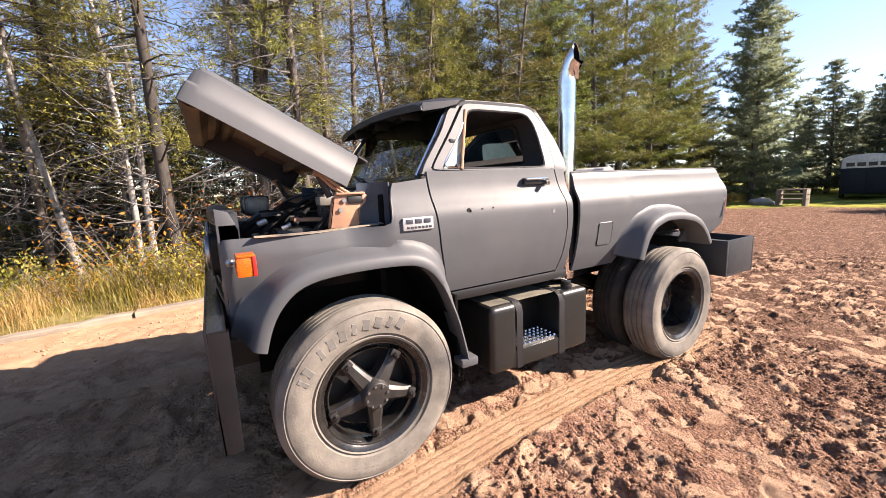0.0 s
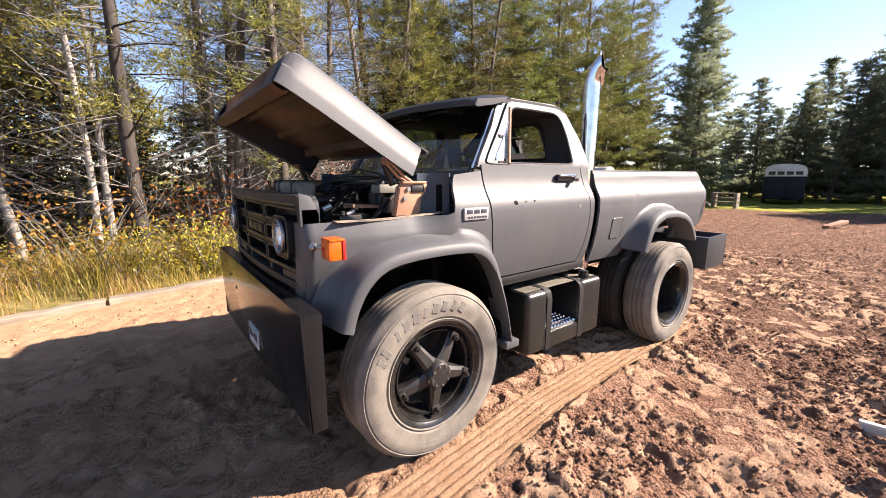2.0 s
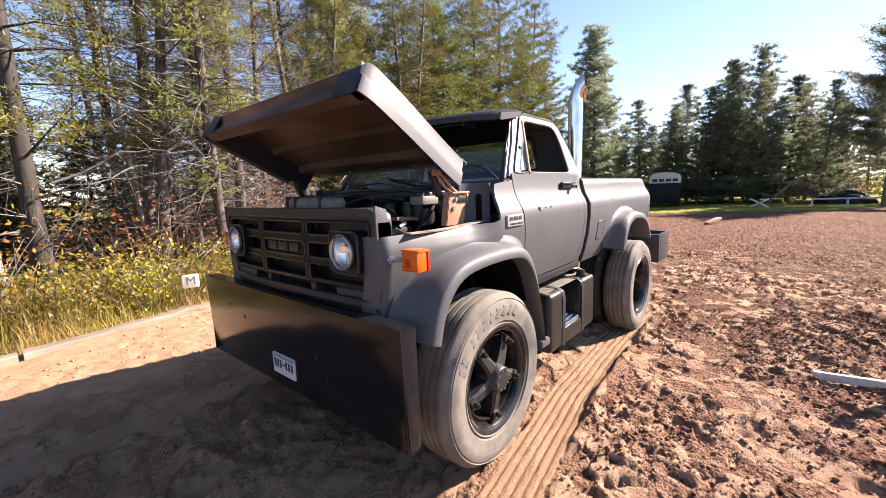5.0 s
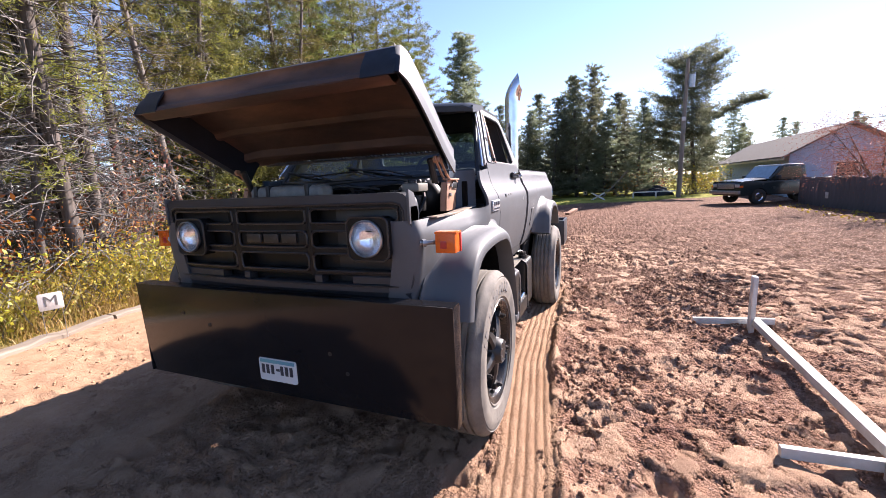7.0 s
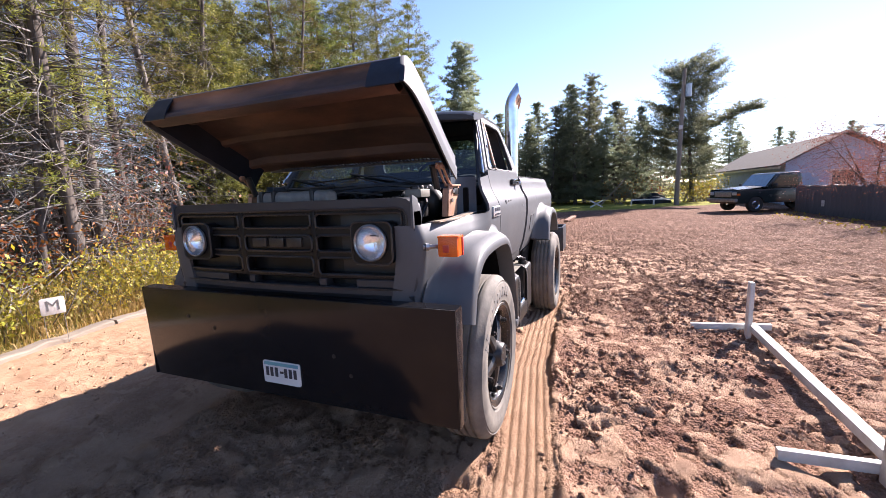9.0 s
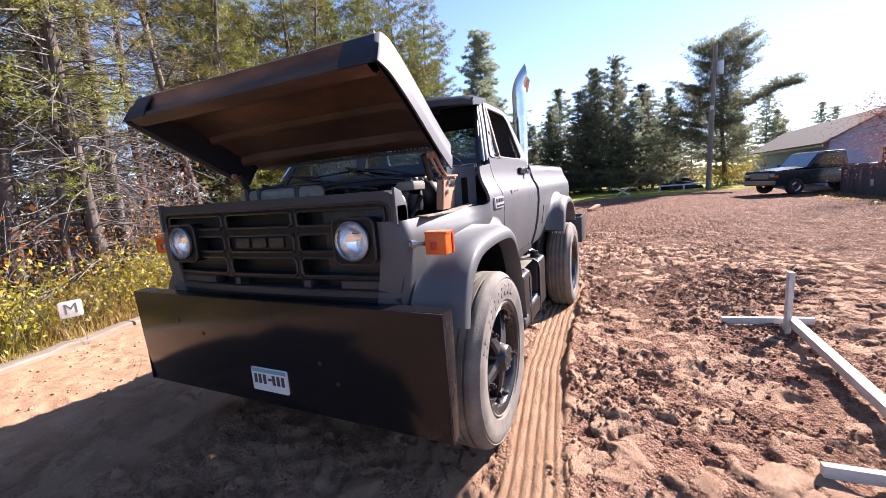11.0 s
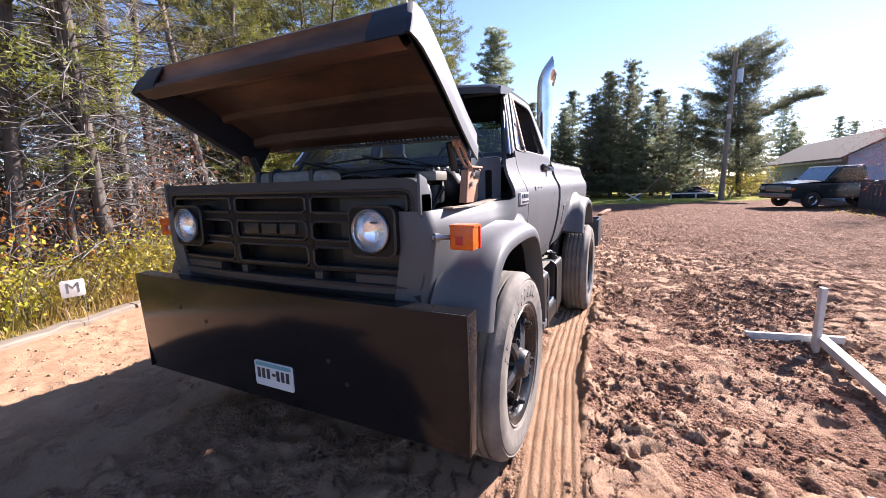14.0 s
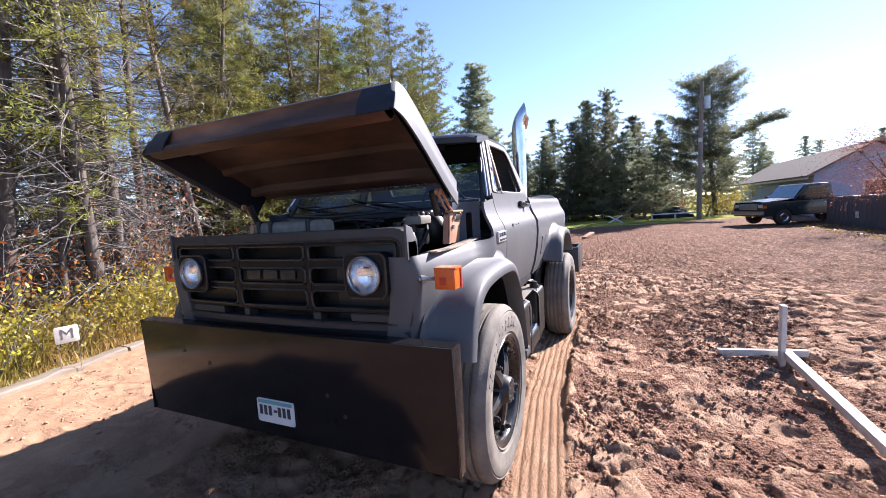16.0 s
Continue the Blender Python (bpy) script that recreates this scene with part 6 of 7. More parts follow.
# hinge irons
for sy in (-1, 1):
    bm = B()
    prism(bm, [(-0.10, 1.42), (0.06, 1.42), (0.085, 1.44), (0.085, 1.525), (0.125, 1.56), (0.135, 1.60), (0.11, 1.622), (-0.05, 1.612), (-0.066, 1.59)], "y", min(sy * 0.832, sy * 0.842), max(sy * 0.832, sy * 0.842), 0.003)
    prism(bm, [(-0.10, 1.42), (-0.088, 1.42), (-0.052, 1.60), (-0.066, 1.59)], "y", min(sy * 0.80, sy * 0.842), max(sy * 0.80, sy * 0.842), 0.003)
    prism(bm, [(0.073, 1.43), (0.085, 1.44), (0.085, 1.53), (0.073, 1.525)], "y", min(sy * 0.80, sy * 0.842), max(sy * 0.80, sy * 0.842), 0.003)
    box(bm, -0.05, 0.12, min(sy * 0.805, sy * 0.86), max(sy * 0.805, sy * 0.86), 1.608, 1.62, 0.004)
    hinge = part("hinge_bracket", bm, PRIMER, truck, "bare tan hood hinge bracket")
    bm = B()
    box(bm, 0.015, 0.105, min(sy * 0.838, sy * 0.85), max(sy * 0.838, sy * 0.85), 1.555, 1.60, 0.012)
    part("bracket_slot", bm, BLACK, hinge)
    for x, z in ((-0.005, 1.575), (-0.03, 1.52)):
        part("bracket_bolt", cyl(B(), (x, sy * 0.838, z), (x, sy * 0.854, z), 0.013, n=8), STEEL, hinge)
    for dy, dx in ((0.0, 0.0), (0.022, 0.03)):
        bm = B()
        tube(bm, [(0.03 + dx, sy * (0.80 + dy), 1.60), (-0.05 + dx, sy * (0.80 + dy), 1.65), (-0.135 + dx * 0.6, sy * (0.80 + dy), 1.735)], 0.009, 6)
        cyl(bm, (-0.135 + dx * 0.6, sy * (0.79 + dy), 1.735), (-0.135 + dx * 0.6, sy * (0.81 + dy), 1.735), 0.02, n=12)
        part("hinge_arm", bm, PRIMER, hinge)
    bm = B()
    cyl(bm, (-0.06, sy * 0.76, 1.60), (-0.12, sy * 0.76, 1.74), 0.022, n=10)
    part("hinge_spring", bm, BLACK, hinge)
    bm = B()
    loft(bm, [[(0.09 + 0.155 * math.sin(a), sy * (0.79 + 0.14 * (1 - math.cos(a))), z) for a in np.linspace(0, math.pi / 2, 8)] for z in np.linspace(1.40, 1.67, 6)])
    thicken(bm, 0.01)
    part("cowl_liner", bm, FADED_BLUE, truck, "faded blue inner cowl panel")

# grille
def gx_at(y):
    return -0.695 + 0.05 * (y / 0.9) ** 2


grille = new("grille")
grille.parent = truck
tagged(grille, "black grille with two round headlamps")


def bowed(u, v, d):
    return (gx_at(u) + d, u, v)


def along_r(w, h, r, cy):
    return resample(rounded(w, h, r, 6, 0, cy), 120)


def grille_bar(name, y0, y1, z0, z1, front, deep, mat, owner):
    """A bar of the grille that follows its bow, with a rounded front."""
    bm = B()
    e = min(0.006, (z1 - z0) * 0.3)
    rows = []
    for y in np.linspace(y0, y1, max(2, int(abs(y1 - y0) / 0.06))):
        x = gx_at(y) + front
        rows.append([(x + e, y, z0), (x, y, z0 + e), (x, y, z1 - e), (x + e, y, z1), (x + deep, y, z1), (x + deep, y, z0)])
    loft(bm, rows, closed=True, caps=True)
    return part(name, bm, mat, owner)


bm = B()
ring_plate(bm, along_r(1.74, 0.505, 0.07, 1.303), along_r(1.655, 0.42, 0.045, 1.294), bowed, 0.09)
part("grille_surround", bm, DARK_PAINT, grille)
bm = B()
pts = [(gx_at(u) + 0.002, u, v) for u, v in along_r(1.66, 0.425, 0.045, 1.294)]
tube(bm, pts + [pts[0]], 0.007, 6)
part("surround_bead", bm, GRILLE_EDGE, grille)
bm = B()
loft(bm, [[(gx_at(y) + 0.085, y, 1.08), (gx_at(y) + 0.085, y, 1.51)] for y in np.linspace(-0.84, 0.84, 15)])
part("grille_backing", bm, GRILLE_BLACK, grille)
for z0, z1 in ((1.130, 1.157), (1.242, 1.283), (1.363, 1.413), (1.480, 1.505)):
    grille_bar("grille_bar", -0.825, 0.825, z0, z1, 0.012, 0.06, GRILLE_BLACK, grille)
for y0, y1 in ((-0.825, -0.80), (-0.29, -0.258), (0.23, 0.27), (0.80, 0.825)):
    yc = (y0 + y1) / 2
    part("grille_upright", box(B(), gx_at(yc) + 0.009, gx_at(yc) + 0.07, y0, y1, 1.13, 1.505, 0.006), GRILLE_BLACK, grille)
# raised rims round the openings
for y0, y1 in ((-0.795, -0.295), (-0.253, 0.225), (0.275, 0.795)):
    for z0, z1 in ((1.413, 1.480), (1.283, 1.363), (1.157, 1.242)):
        bm = B()
        pts = [(gx_at(u) + 0.009, u, v) for u, v in resample(rounded(y1 - y0 + 0.008, z1 - z0 + 0.008, 0.014, 3, (y0 + y1) / 2, (z0 + z1) / 2), 40)]
        tube(bm, pts + [pts[0]], 0.0065, 6)
        part("opening_rim", bm, GRILLE_EDGE, grille)
# blocks between the slots of the lowest row
for y0, y1 in ((0.41, 0.825), (0.188, 0.229), (-0.33, -0.284), (-0.825, -0.52)):
    grille_bar("lower_block", y0, y1, 1.084, 1.131, 0.012, 0.06, DARK_PAINT, grille)
# plain raised blocks in the middle opening
for y in (0.115, -0.012, -0.139):
    part("badge_block", box(B(), -0.690, -0.672, y - 0.052, y + 0.052, 1.302, 1.354, 0.006), GRILLE_EDGE, grille)
part("badge_backing", box(B(), -0.674, -0.64, -0.25, 0.222, 1.286, 1.36, 0.004), GRILLE_BLACK, grille)
for sy in (-1, 1):
    yc = sy * 0.632 - 0.012
    bm = B()
    ring_plate(bm, resample(rounded(0.24, 0.222, 0.04, 6, yc, 1.33), 60), resample([(yc + 0.093 * math.cos(a), 1.333 + 0.093 * math.sin(a)) for a in np.linspace(math.pi / 4 * 0.6, 2 * math.pi + math.pi / 4 * 0.6, 60, endpoint=False)], 60), lambda u, v, d: (gx_at(yc) - 0.026 + d, u, v), 0.07)
    part("headlamp_bezel", bm, GRILLE_BLACK, grille)
    bm = B()
    pts = [(gx_at(yc) - 0.026, u, v) for u, v in rounded(0.236, 0.218, 0.038, 6, yc, 1.33)]
    tube(bm, pts + [pts[0]], 0.006, 6)
    part("bezel_rim", bm, GRILLE_EDGE, grille)
    at_lamp = (gx_at(yc) - 0.036, yc, 1.333)
    bm = B()
    lathe(bm, [(0.001, 0.045), (0.03, 0.042), (0.06, 0.03), (0.082, 0.01), (0.09, 0.0), (0.094, -0.004), (0.094, 0.004)], 32, at_lamp, "x")
    part("reflector", bm, MIRROR, grille)
    bm = B()
    lathe(bm, [(0.001, -0.026), (0.03, -0.024), (0.06, -0.017), (0.08, -0.007), (0.088, 0.0)], 32, at_lamp, "x")
    gl = part("headlamp_glass", bm, LAMP_GLASS, grille)
    gl.visible_shadow = False
    bm = B()
    lathe(bm, [(0.086, -0.008), (0.09, -0.014), (0.095, -0.01), (0.095, 0.004)], 40, at_lamp, "x")
    part("headlamp_ring", bm, STEEL, grille)
# radiator panel and side shields behind the grille
bm = B()
box(bm, -0.60, -0.56, -0.84, 0.84, 1.02, 1.55, 0.01)
part("radiator_panel", bm, BLACK, truck)
for sy in (-1, 1):
    bm = B()
    prism(bm, [(-0.66, 1.40), (-0.56, 1.40), (-0.56, 1.46), (-0.60, 1.55), (-0.66, 1.57)], "y", min(sy * 0.855, sy * 0.87), max(sy * 0.855, sy * 0.87), 0.004)
    part("support_ear", bm, PAINT, truck)
bm = B()
loft(bm, [[(-0.66, y, 1.05), (-0.63, y, 0.98), (-0.60, y, 0.90)] for y in np.linspace(-0.85, 0.85, 7)])
thicken(bm, 0.02)
part("grille_apron", bm, DARK_PAINT, truck)
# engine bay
# firewall near-black too, its shade put into the colour
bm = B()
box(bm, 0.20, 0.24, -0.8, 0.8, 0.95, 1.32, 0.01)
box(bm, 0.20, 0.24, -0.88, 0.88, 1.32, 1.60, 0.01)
part("firewall", bm, SOOT_SHADE, truck)
for sy in (-1, 1):
    bm = B()
    loft(bm, [[(x, sy * 0.82, 1.40), (x, sy * 0.72, 1.33), (x, sy * 0.60, 1.15), (x, sy * 0.5, 0.9)] for x in (-0.58, -0.2, 0.2)])
    thicken(bm, 0.01)
    part("inner_fender", bm, BLACK, truck)
engine = new("engine")
engine.parent = truck
tagged(engine, "dark greasy engine with hoses")
bm = B()
box(bm, -0.45, 0.18, -0.26, 0.26, 0.8, 1.25, 0.03)
for sy in (-1, 1):
    box(bm, -0.42, 0.15, sy * 0.27 - 0.09, sy * 0.27 + 0.09, 1.2, 1.33, 0.03)
part("engine_block", bm, BLACK, engine)
bm = B()
cyl(bm, (-0.12, 0, 1.34), (-0.12, 0, 1.47), 0.21, n=28)
cyl(bm, (-0.12, 0, 1.47), (-0.12, 0, 1.49), 0.18, n=28)
part("air_cleaner", bm, DARK_PAINT, engine)
for hose_path, hose_r in (
        ([(-0.5, -0.3, 1.42), (-0.4, -0.36, 1.5), (-0.25, -0.32, 1.5), (-0.15, -0.25, 1.42)], 0.03),
        ([(-0.1, -0.6, 1.38), (0.05, -0.55, 1.52), (0.18, -0.4, 1.5)], 0.018),
        ([(-0.3, 0.4, 1.4), (-0.1, 0.5, 1.54), (0.15, 0.45, 1.48)], 0.02),
        ([(-0.2, -0.66, 1.35), (-0.05, -0.68, 1.5), (0.1, -0.6, 1.58), (0.2, -0.45, 1.56)], 0.012),
        ([(0.15, -0.7, 1.6), (0.1, -0.3, 1.64), (0.12, 0.2, 1.62), (0.16, 0.6, 1.64)], 0.01),
        ([(0.18, -0.2, 1.66), (0.05, -0.1, 1.70), (0.1, 0.35, 1.68)], 0.006),
):
    part("hose", tube(B(), hose_path, hose_r, 7), BLACK, engine)
bm = B()
box(bm, -0.46, -0.32, -0.20, 0.36, 1.50, 1.615, 0.045, seg=4)
part("expansion_tank", bm, GRIMY, engine, "grimy milky plastic tank")
for y in (-0.1, 0.2, 0.30):
    part("tank_band", box(B(), -0.467, -0.313, y - 0.015, y + 0.015, 1.49, 1.622, 0.01), BLACK, engine)
bm = B()
for y, z in ((-0.56, 1.53), (-0.46, 1.54), (-0.62, 1.50)):
    cyl(bm, (-0.02, y, z - 0.08), (-0.02, y, z), 0.05, n=14)
    cyl(bm, (-0.02, y, z), (-0.02, y, z + 0.02), 0.04, n=14)
part("reservoirs", bm, BLACK, engine)
bm = B()
box(bm, -0.35, -0.15, -0.62, -0.42, 1.22, 1.42, 0.012)
cyl(bm, (-0.30, -0.55, 1.42), (-0.30, -0.55, 1.44), 0.015, n=8)
part("battery", bm, BLACK, engine)
bm = B()
box(bm, -0.33, -0.12, -0.58, -0.44, 1.44, 1.462, 0.004, Matrix.Rotation(0.06, 4, "Y"))
part("battery_strap", bm, PRIMER, engine)
for x, y, z, r in ((-0.45, -0.62, 1.46, 0.018), (-0.33, -0.68, 1.43, 0.015), (-0.02, -0.5, 1.56, 0.02), (0.1, -0.62, 1.6, 0.012)):
    part("hose_clamp", cyl(B(), (x, y, z), (x + 0.05, y, z + 0.02), r, n=8), STEEL, engine)

# brake booster with its fluid reservoir, wiring and pipes on the firewall
bm = B()
lathe(bm, [(0.0, 0.06), (0.06, 0.06), (0.105, 0.09), (0.125, 0.12), (0.125, 0.15), (0.11, 0.17), (0.0, 0.19)], 28, (0.0, -0.60, 1.50), "x")
part("brake_booster", bm, BLACK, engine)
bm = B()
box(bm, -0.10, 0.05, -0.665, -0.545, 1.545, 1.60, 0.014)
part("fluid_reservoir", bm, GRIMY, engine, "grimy cream fluid reservoir")
for x in (-0.065, 0.012):
    bm = B()
    lathe(bm, [(0.0, 0.022), (0.026, 0.022), (0.03, 0.016), (0.03, 0.0)], 16, (x, -0.605, 1.60), "z")
    part("reservoir_cap", bm, BLACK, engine)
for k, y in enumerate((-0.3, -0.05, 0.22, 0.5)):
    bm = B()
    box(bm, 0.16, 0.20, y - 0.05, y + 0.05, 1.42 + 0.03 * (k % 2), 1.53 + 0.03 * (k % 2), 0.01)
    part("relay_box", bm, GRIMY if k == 1 else DARK_PAINT, engine)
r = np.random.default_rng(131)
for k in range(12):
    y0, y1 = r.uniform(-0.7, 0.6), r.uniform(-0.7, 0.6)
    p0, p1 = np.array([r.uniform(-0.5, -0.1), y0, r.uniform(1.36, 1.48)]), np.array([0.19, y1, r.uniform(1.45, 1.6)])
    q = [tuple(p0 + (p1 - p0) * t + np.array([0, 0.05 * math.sin(5 * t + k), 0.09 * math.sin(math.pi * t)])) for t in np.linspace(0, 1, 9)]
    part("wire_loom", tube(B(), q, float(r.uniform(0.005, 0.011)), 6), BLACK, engine)
# ---- edge of the wood ----
def grass_stuff(name, label, mat, count, xr, band, tall, seed, dense_at=0.6):
    """Blades in a band beyond the timber edging, as one mesh."""
    r = np.random.default_rng(seed)
    x = r.uniform(xr[0], xr[1], count)
    d = band[0] + (band[1] - band[0]) * r.uniform(0, 1, count) ** 1.3
    y = edge_line(x) + d
    clump = fbm(x * 1.3, y * 1.3, 2, seed)
    keep = clump > r.uniform(-0.32, 0.36, count)
    x, y = x[keep], y[keep]
    n = len(x)
    z = ground_height(x, y)
    h = r.uniform(tall[0], tall[1], n) * (0.7 + 0.6 * np.clip(clump[keep] + 0.3, 0, 1)) * smooth(-0.1, 0.8, y - edge_line(x) + 0.25)
    a = r.uniform(0, 6.28, n)
    lean = r.uniform(0.1, 1.0, n) * h
    w = r.uniform(0.002, 0.007, n)
    base = np.stack([x, y, z - 0.02], 1)
    d = np.stack([np.cos(a), np.sin(a), np.zeros(n)], 1)
    s = np.stack([-np.sin(a), np.cos(a), np.zeros(n)], 1)
    up = np.array([0, 0, 1.0])
    mid = base + up * (h * 0.55)[:, None] + d * (lean * 0.3)[:, None]
    tip = base + up * h[:, None] + d * lean[:, None]
    v = np.stack([base - s * w[:, None], base + s * w[:, None], mid + s * (w * 0.8)[:, None], mid - s * (w * 0.8)[:, None], tip], 1).reshape(-1, 3)
    f = []
    for k in range(n):
        f += [(5 * k, 5 * k + 1, 5 * k + 2, 5 * k + 3), (5 * k + 3, 5 * k + 2, 5 * k + 4)]
    ob = new(name, mesh_of(name, v, f, mat))
    return tagged(ob, label, "grass", kind="stuff")


grass_stuff("dry_grass", "tall straw-coloured dry grass along the wood's edge", STRAW, 46000, (-9, 7), (0.12, 2.6), (0.1, 0.52), 3)
grass_stuff("green_grass", "yellow-green grass and weeds along the wood's edge", GRASS, 14000, (-9, 7), (0.08, 2.8), (0.1, 0.45), 4)
grass_stuff("far_grass", "dry grass under the far pines", STRAW, 9000, (7, 30), (0.1, 3.5), (0.2, 0.6), 6)
grass_stuff("weeds", "goldenrod and weeds gone yellow", LEAF_GREEN, 7000, (-9, 5), (0.3, 2.4), (0.3, 0.8), 8)

# the timbers between sand and grass
x = -9.0
timber_len = 2.38
while x < 9:
    bm = B()
    r = np.random.default_rng(int((x + 20) * 10))
    rows = []
    for t in np.linspace(0, timber_len, 14):
        px = x + t
        py = float(edge_line(px)) + 0.01 * r.normal()
        zz = gz(px, py) * 0.3 + 0.012 + 0.006 * r.normal()
        w, h = 0.095 + 0.008 * r.normal(), 0.05
        rows.append([(px, py - w, zz - 0.05), (px, py - w, zz + h - 0.015), (px, py - w + 0.018, zz + h), (px, py + w - 0.018, zz + h), (px, py + w, zz + h - 0.015), (px, py + w, zz - 0.05)])
    loft(bm, rows, closed=True, caps=True)
    ob = new("edging_timber", finish(bm, "edging_timber", TIMBER, 35))
    tagged(ob, "weathered grey timber half buried at the sand's edge", "timber", group="edging timbers")
    x += timber_len + 0.04

# undergrowth
bush_models = [bush(71, LEAF_GOLD, "shrub", "low shrub with golden autumn leaves", 0.9, 0.5, 16, 30, 0.03), bush(72, LEAF_RUST, "shrub", "shrub with rust-orange autumn leaves", 1.3, 0.8, 16, 26, 0.034),
               bush(73, LEAF_GREEN, "shrub", "low leafy yellow-green weedy shrub", 0.8, 0.5, 18, 36, 0.03), bush(74, LEAF_RED, "shrub", "thin sapling with dark red leaves", 2.3, 0.7, 14, 30, 0.04)]
GOLD_AT = [(0.6, 5.4), (2.2, 5.8), (-1.5, 5.9), (4.6, 6.4), (-5.3, 5.2), (5.4, 7.4), (0.9, 5.1), (3.0, 5.5), (1.4, 4.9), (-1.1, 4.9), (0.7, 4.75), (-0.5, 4.7), (1.9, 4.95), (-2.7, 4.9)]
RUST_AT = [(-0.2, 5.7), (3.3, 6.4), (1.7, 7.2), (0.4, 7.0), (0.0, 6.6), (1.0, 7.6), (-1.2, 7.4), (-2.6, 8.2), (4.4, 7.6), (-0.6, 8.2), (13.0, 8.2), (1.0, 6.3), (1.5, 6.2), (-2.0, 5.2)]
WEEDY_AT = [(1.1, 5.9), (2.7, 6.0), (-0.8, 5.6), (3.8, 6.6), (-2.4, 6.4), (-3.3, 5.8), (-4.4, 5.6), (-6.4, 5.3), (1.5, 5.3), (2.0, 5.1), (-0.4, 5.2), (3.4, 5.7), (2.9, 5.2), (0.1, 4.75), (1.2, 4.85), (2.3, 5.15), (-1.5, 4.65), (-3.6, 4.7), (4.3, 5.8)]
RED_AT = [(2.6, 7.2), (3.2, 7.8), (2.2, 8.4), (2.35, 6.4), (2.6, 6.7)]
spots = [(px, py, i) for i, places in enumerate((GOLD_AT, RUST_AT, WEEDY_AT, RED_AT)) for px, py in places]
first = set()
for k, (px, py, i) in enumerate(spots):
    m = pose(px, py, gz(px, py) - 0.02, 0, 0, k * 67)
    sc = 0.8 + 0.45 * ((k * 37) % 10) / 10
    if i in first:
        ob = copy_thing(bush_models[i], m)
    else:
        first.add(i)
        ob = bush_models[i]
        ob.matrix_world = m
    ob.scale = (sc, sc, sc)
    ob["group"] = "shrubs at the wood's edge"

# dead brushwood between the trunks
r = np.random.default_rng(81)
sticks = Bag()
for _ in range(2100):
    px, py = r.uniform(-11, 12), 0
    py = float(edge_line(px)) + 2.4 + r.uniform(0, 1) ** 1.4 * 8
    pz = r.uniform(0.1, 4.6) * (0.4 + 0.6 * r.uniform())
    d = r.normal(size=3) * np.array([1, 1, 0.55])
    d /= np.linalg.norm(d)
    ln = r.uniform(0.4, 1.5)
    k = np.linspace(0, 1, 4)[:, None]
    p = np.array([px, py, pz]) + d * ln * k + r.normal(size=(4, 3)) * 0.07 * k + np.array([0, 0, -0.3]) * k ** 2 * r.uniform(-0.5, 1)
    limb(sticks, p, 0.006 * (1.1 - k[:, 0]) * r.uniform(0.6, 1.4), 3)
brush = new("brushwood", sticks.mesh("brushwood", TWIG))
tagged(brush, "tangle of dead grey branches between the trunks", "brushwood", kind="stuff")
# a few bent pale branches that reach out of the wood
for px, py, pz, ex, ey, ez in ((-1.0, 6.0, 2.0, 0.9, 5.7, 2.75), (0.2, 6.2, 2.2, -0.9, 5.6, 1.95), (-2.3, 6.6, 0.2, -3.1, 6.2, 1.2), (2.0, 6.6, 2.0, 2.9, 6.0, 1.7), (0.6, 5.9, 0.1, -0.1, 6.4, 1.3)):
    bg = Bag()
    k = np.linspace(0, 1, 9)[:, None]
    a, b = np.array([px, py, pz]), np.array([ex, ey, ez])
    rr = np.random.default_rng(int(px * 100) % 997)
    p = a + (b - a) * k + np.sin(k * 7 + px) * np.array([0.06, 0.03, 0.1]) + rr.normal(size=(9, 3)) * 0.02
    limb(bg, p, 0.022 * (1.05 - k[:, 0]), 6)
    for _ in range(14):
        i = rr.integers(2, 9)
        d = rr.normal(size=3)
        q = p[i] + d * np.linspace(0, 1, 4)[:, None] * rr.uniform(0.1, 0.4) + np.array([0, 0, -0.06]) * np.linspace(0, 1, 4)[:, None] ** 2
        limb(bg, q, [0.007, 0.005, 0.003, 0.0015], 3)
    ob = new("dead_branch", bg.mesh("dead_branch", TWIG, True))
    tagged(ob, "bare pale dead branch reaching out of the wood", "branch")

# riding letter board
sign = thing("letter_board", "small white riding letter board on wire legs", "sign", pose(0.0, 4.04, 0.0, 0, 0, -14))
bm = B()
prism(bm, rounded(0.21, 0.195, 0.02, 4, 0, 0.47), "y", -0.004, 0.004, 0.001)
part("board", bm, WHITE_PAINT, sign, smooth=20)
for sx in (-0.085, 0.085):
    bm = B()
    tube(bm, [(sx, 0.006, -0.02), (sx, 0.006, 0.4), (sx * 0.9, 0.012, 0.6)], 0.0035, 6)
    part("wire_leg", bm, STEEL, sign)
cu = bpy.data.curves.new("letter", "FONT")
cu.body, cu.size, cu.extrude, cu.align_x, cu.align_y = "M", 0.17, 0.001, "CENTER", "CENTER"
tmp = new("letter", cu)
bpy.context.view_layer.update()
me = bpy.data.meshes.new_from_object(tmp.evaluated_get(bpy.context.evaluated_depsgraph_get()))
bpy.data.objects.remove(tmp)
me.transform(Matrix.Translation((0, -0.0055, 0.47)) @ Matrix.Rotation(radians(90), 4, "X"))
me.materials.clear()
me.materials.append(material("grey_letter", (0.12, 0.12, 0.12), rough=0.6, bump=0))
lt = new("letter", me)
lt.parent = sign
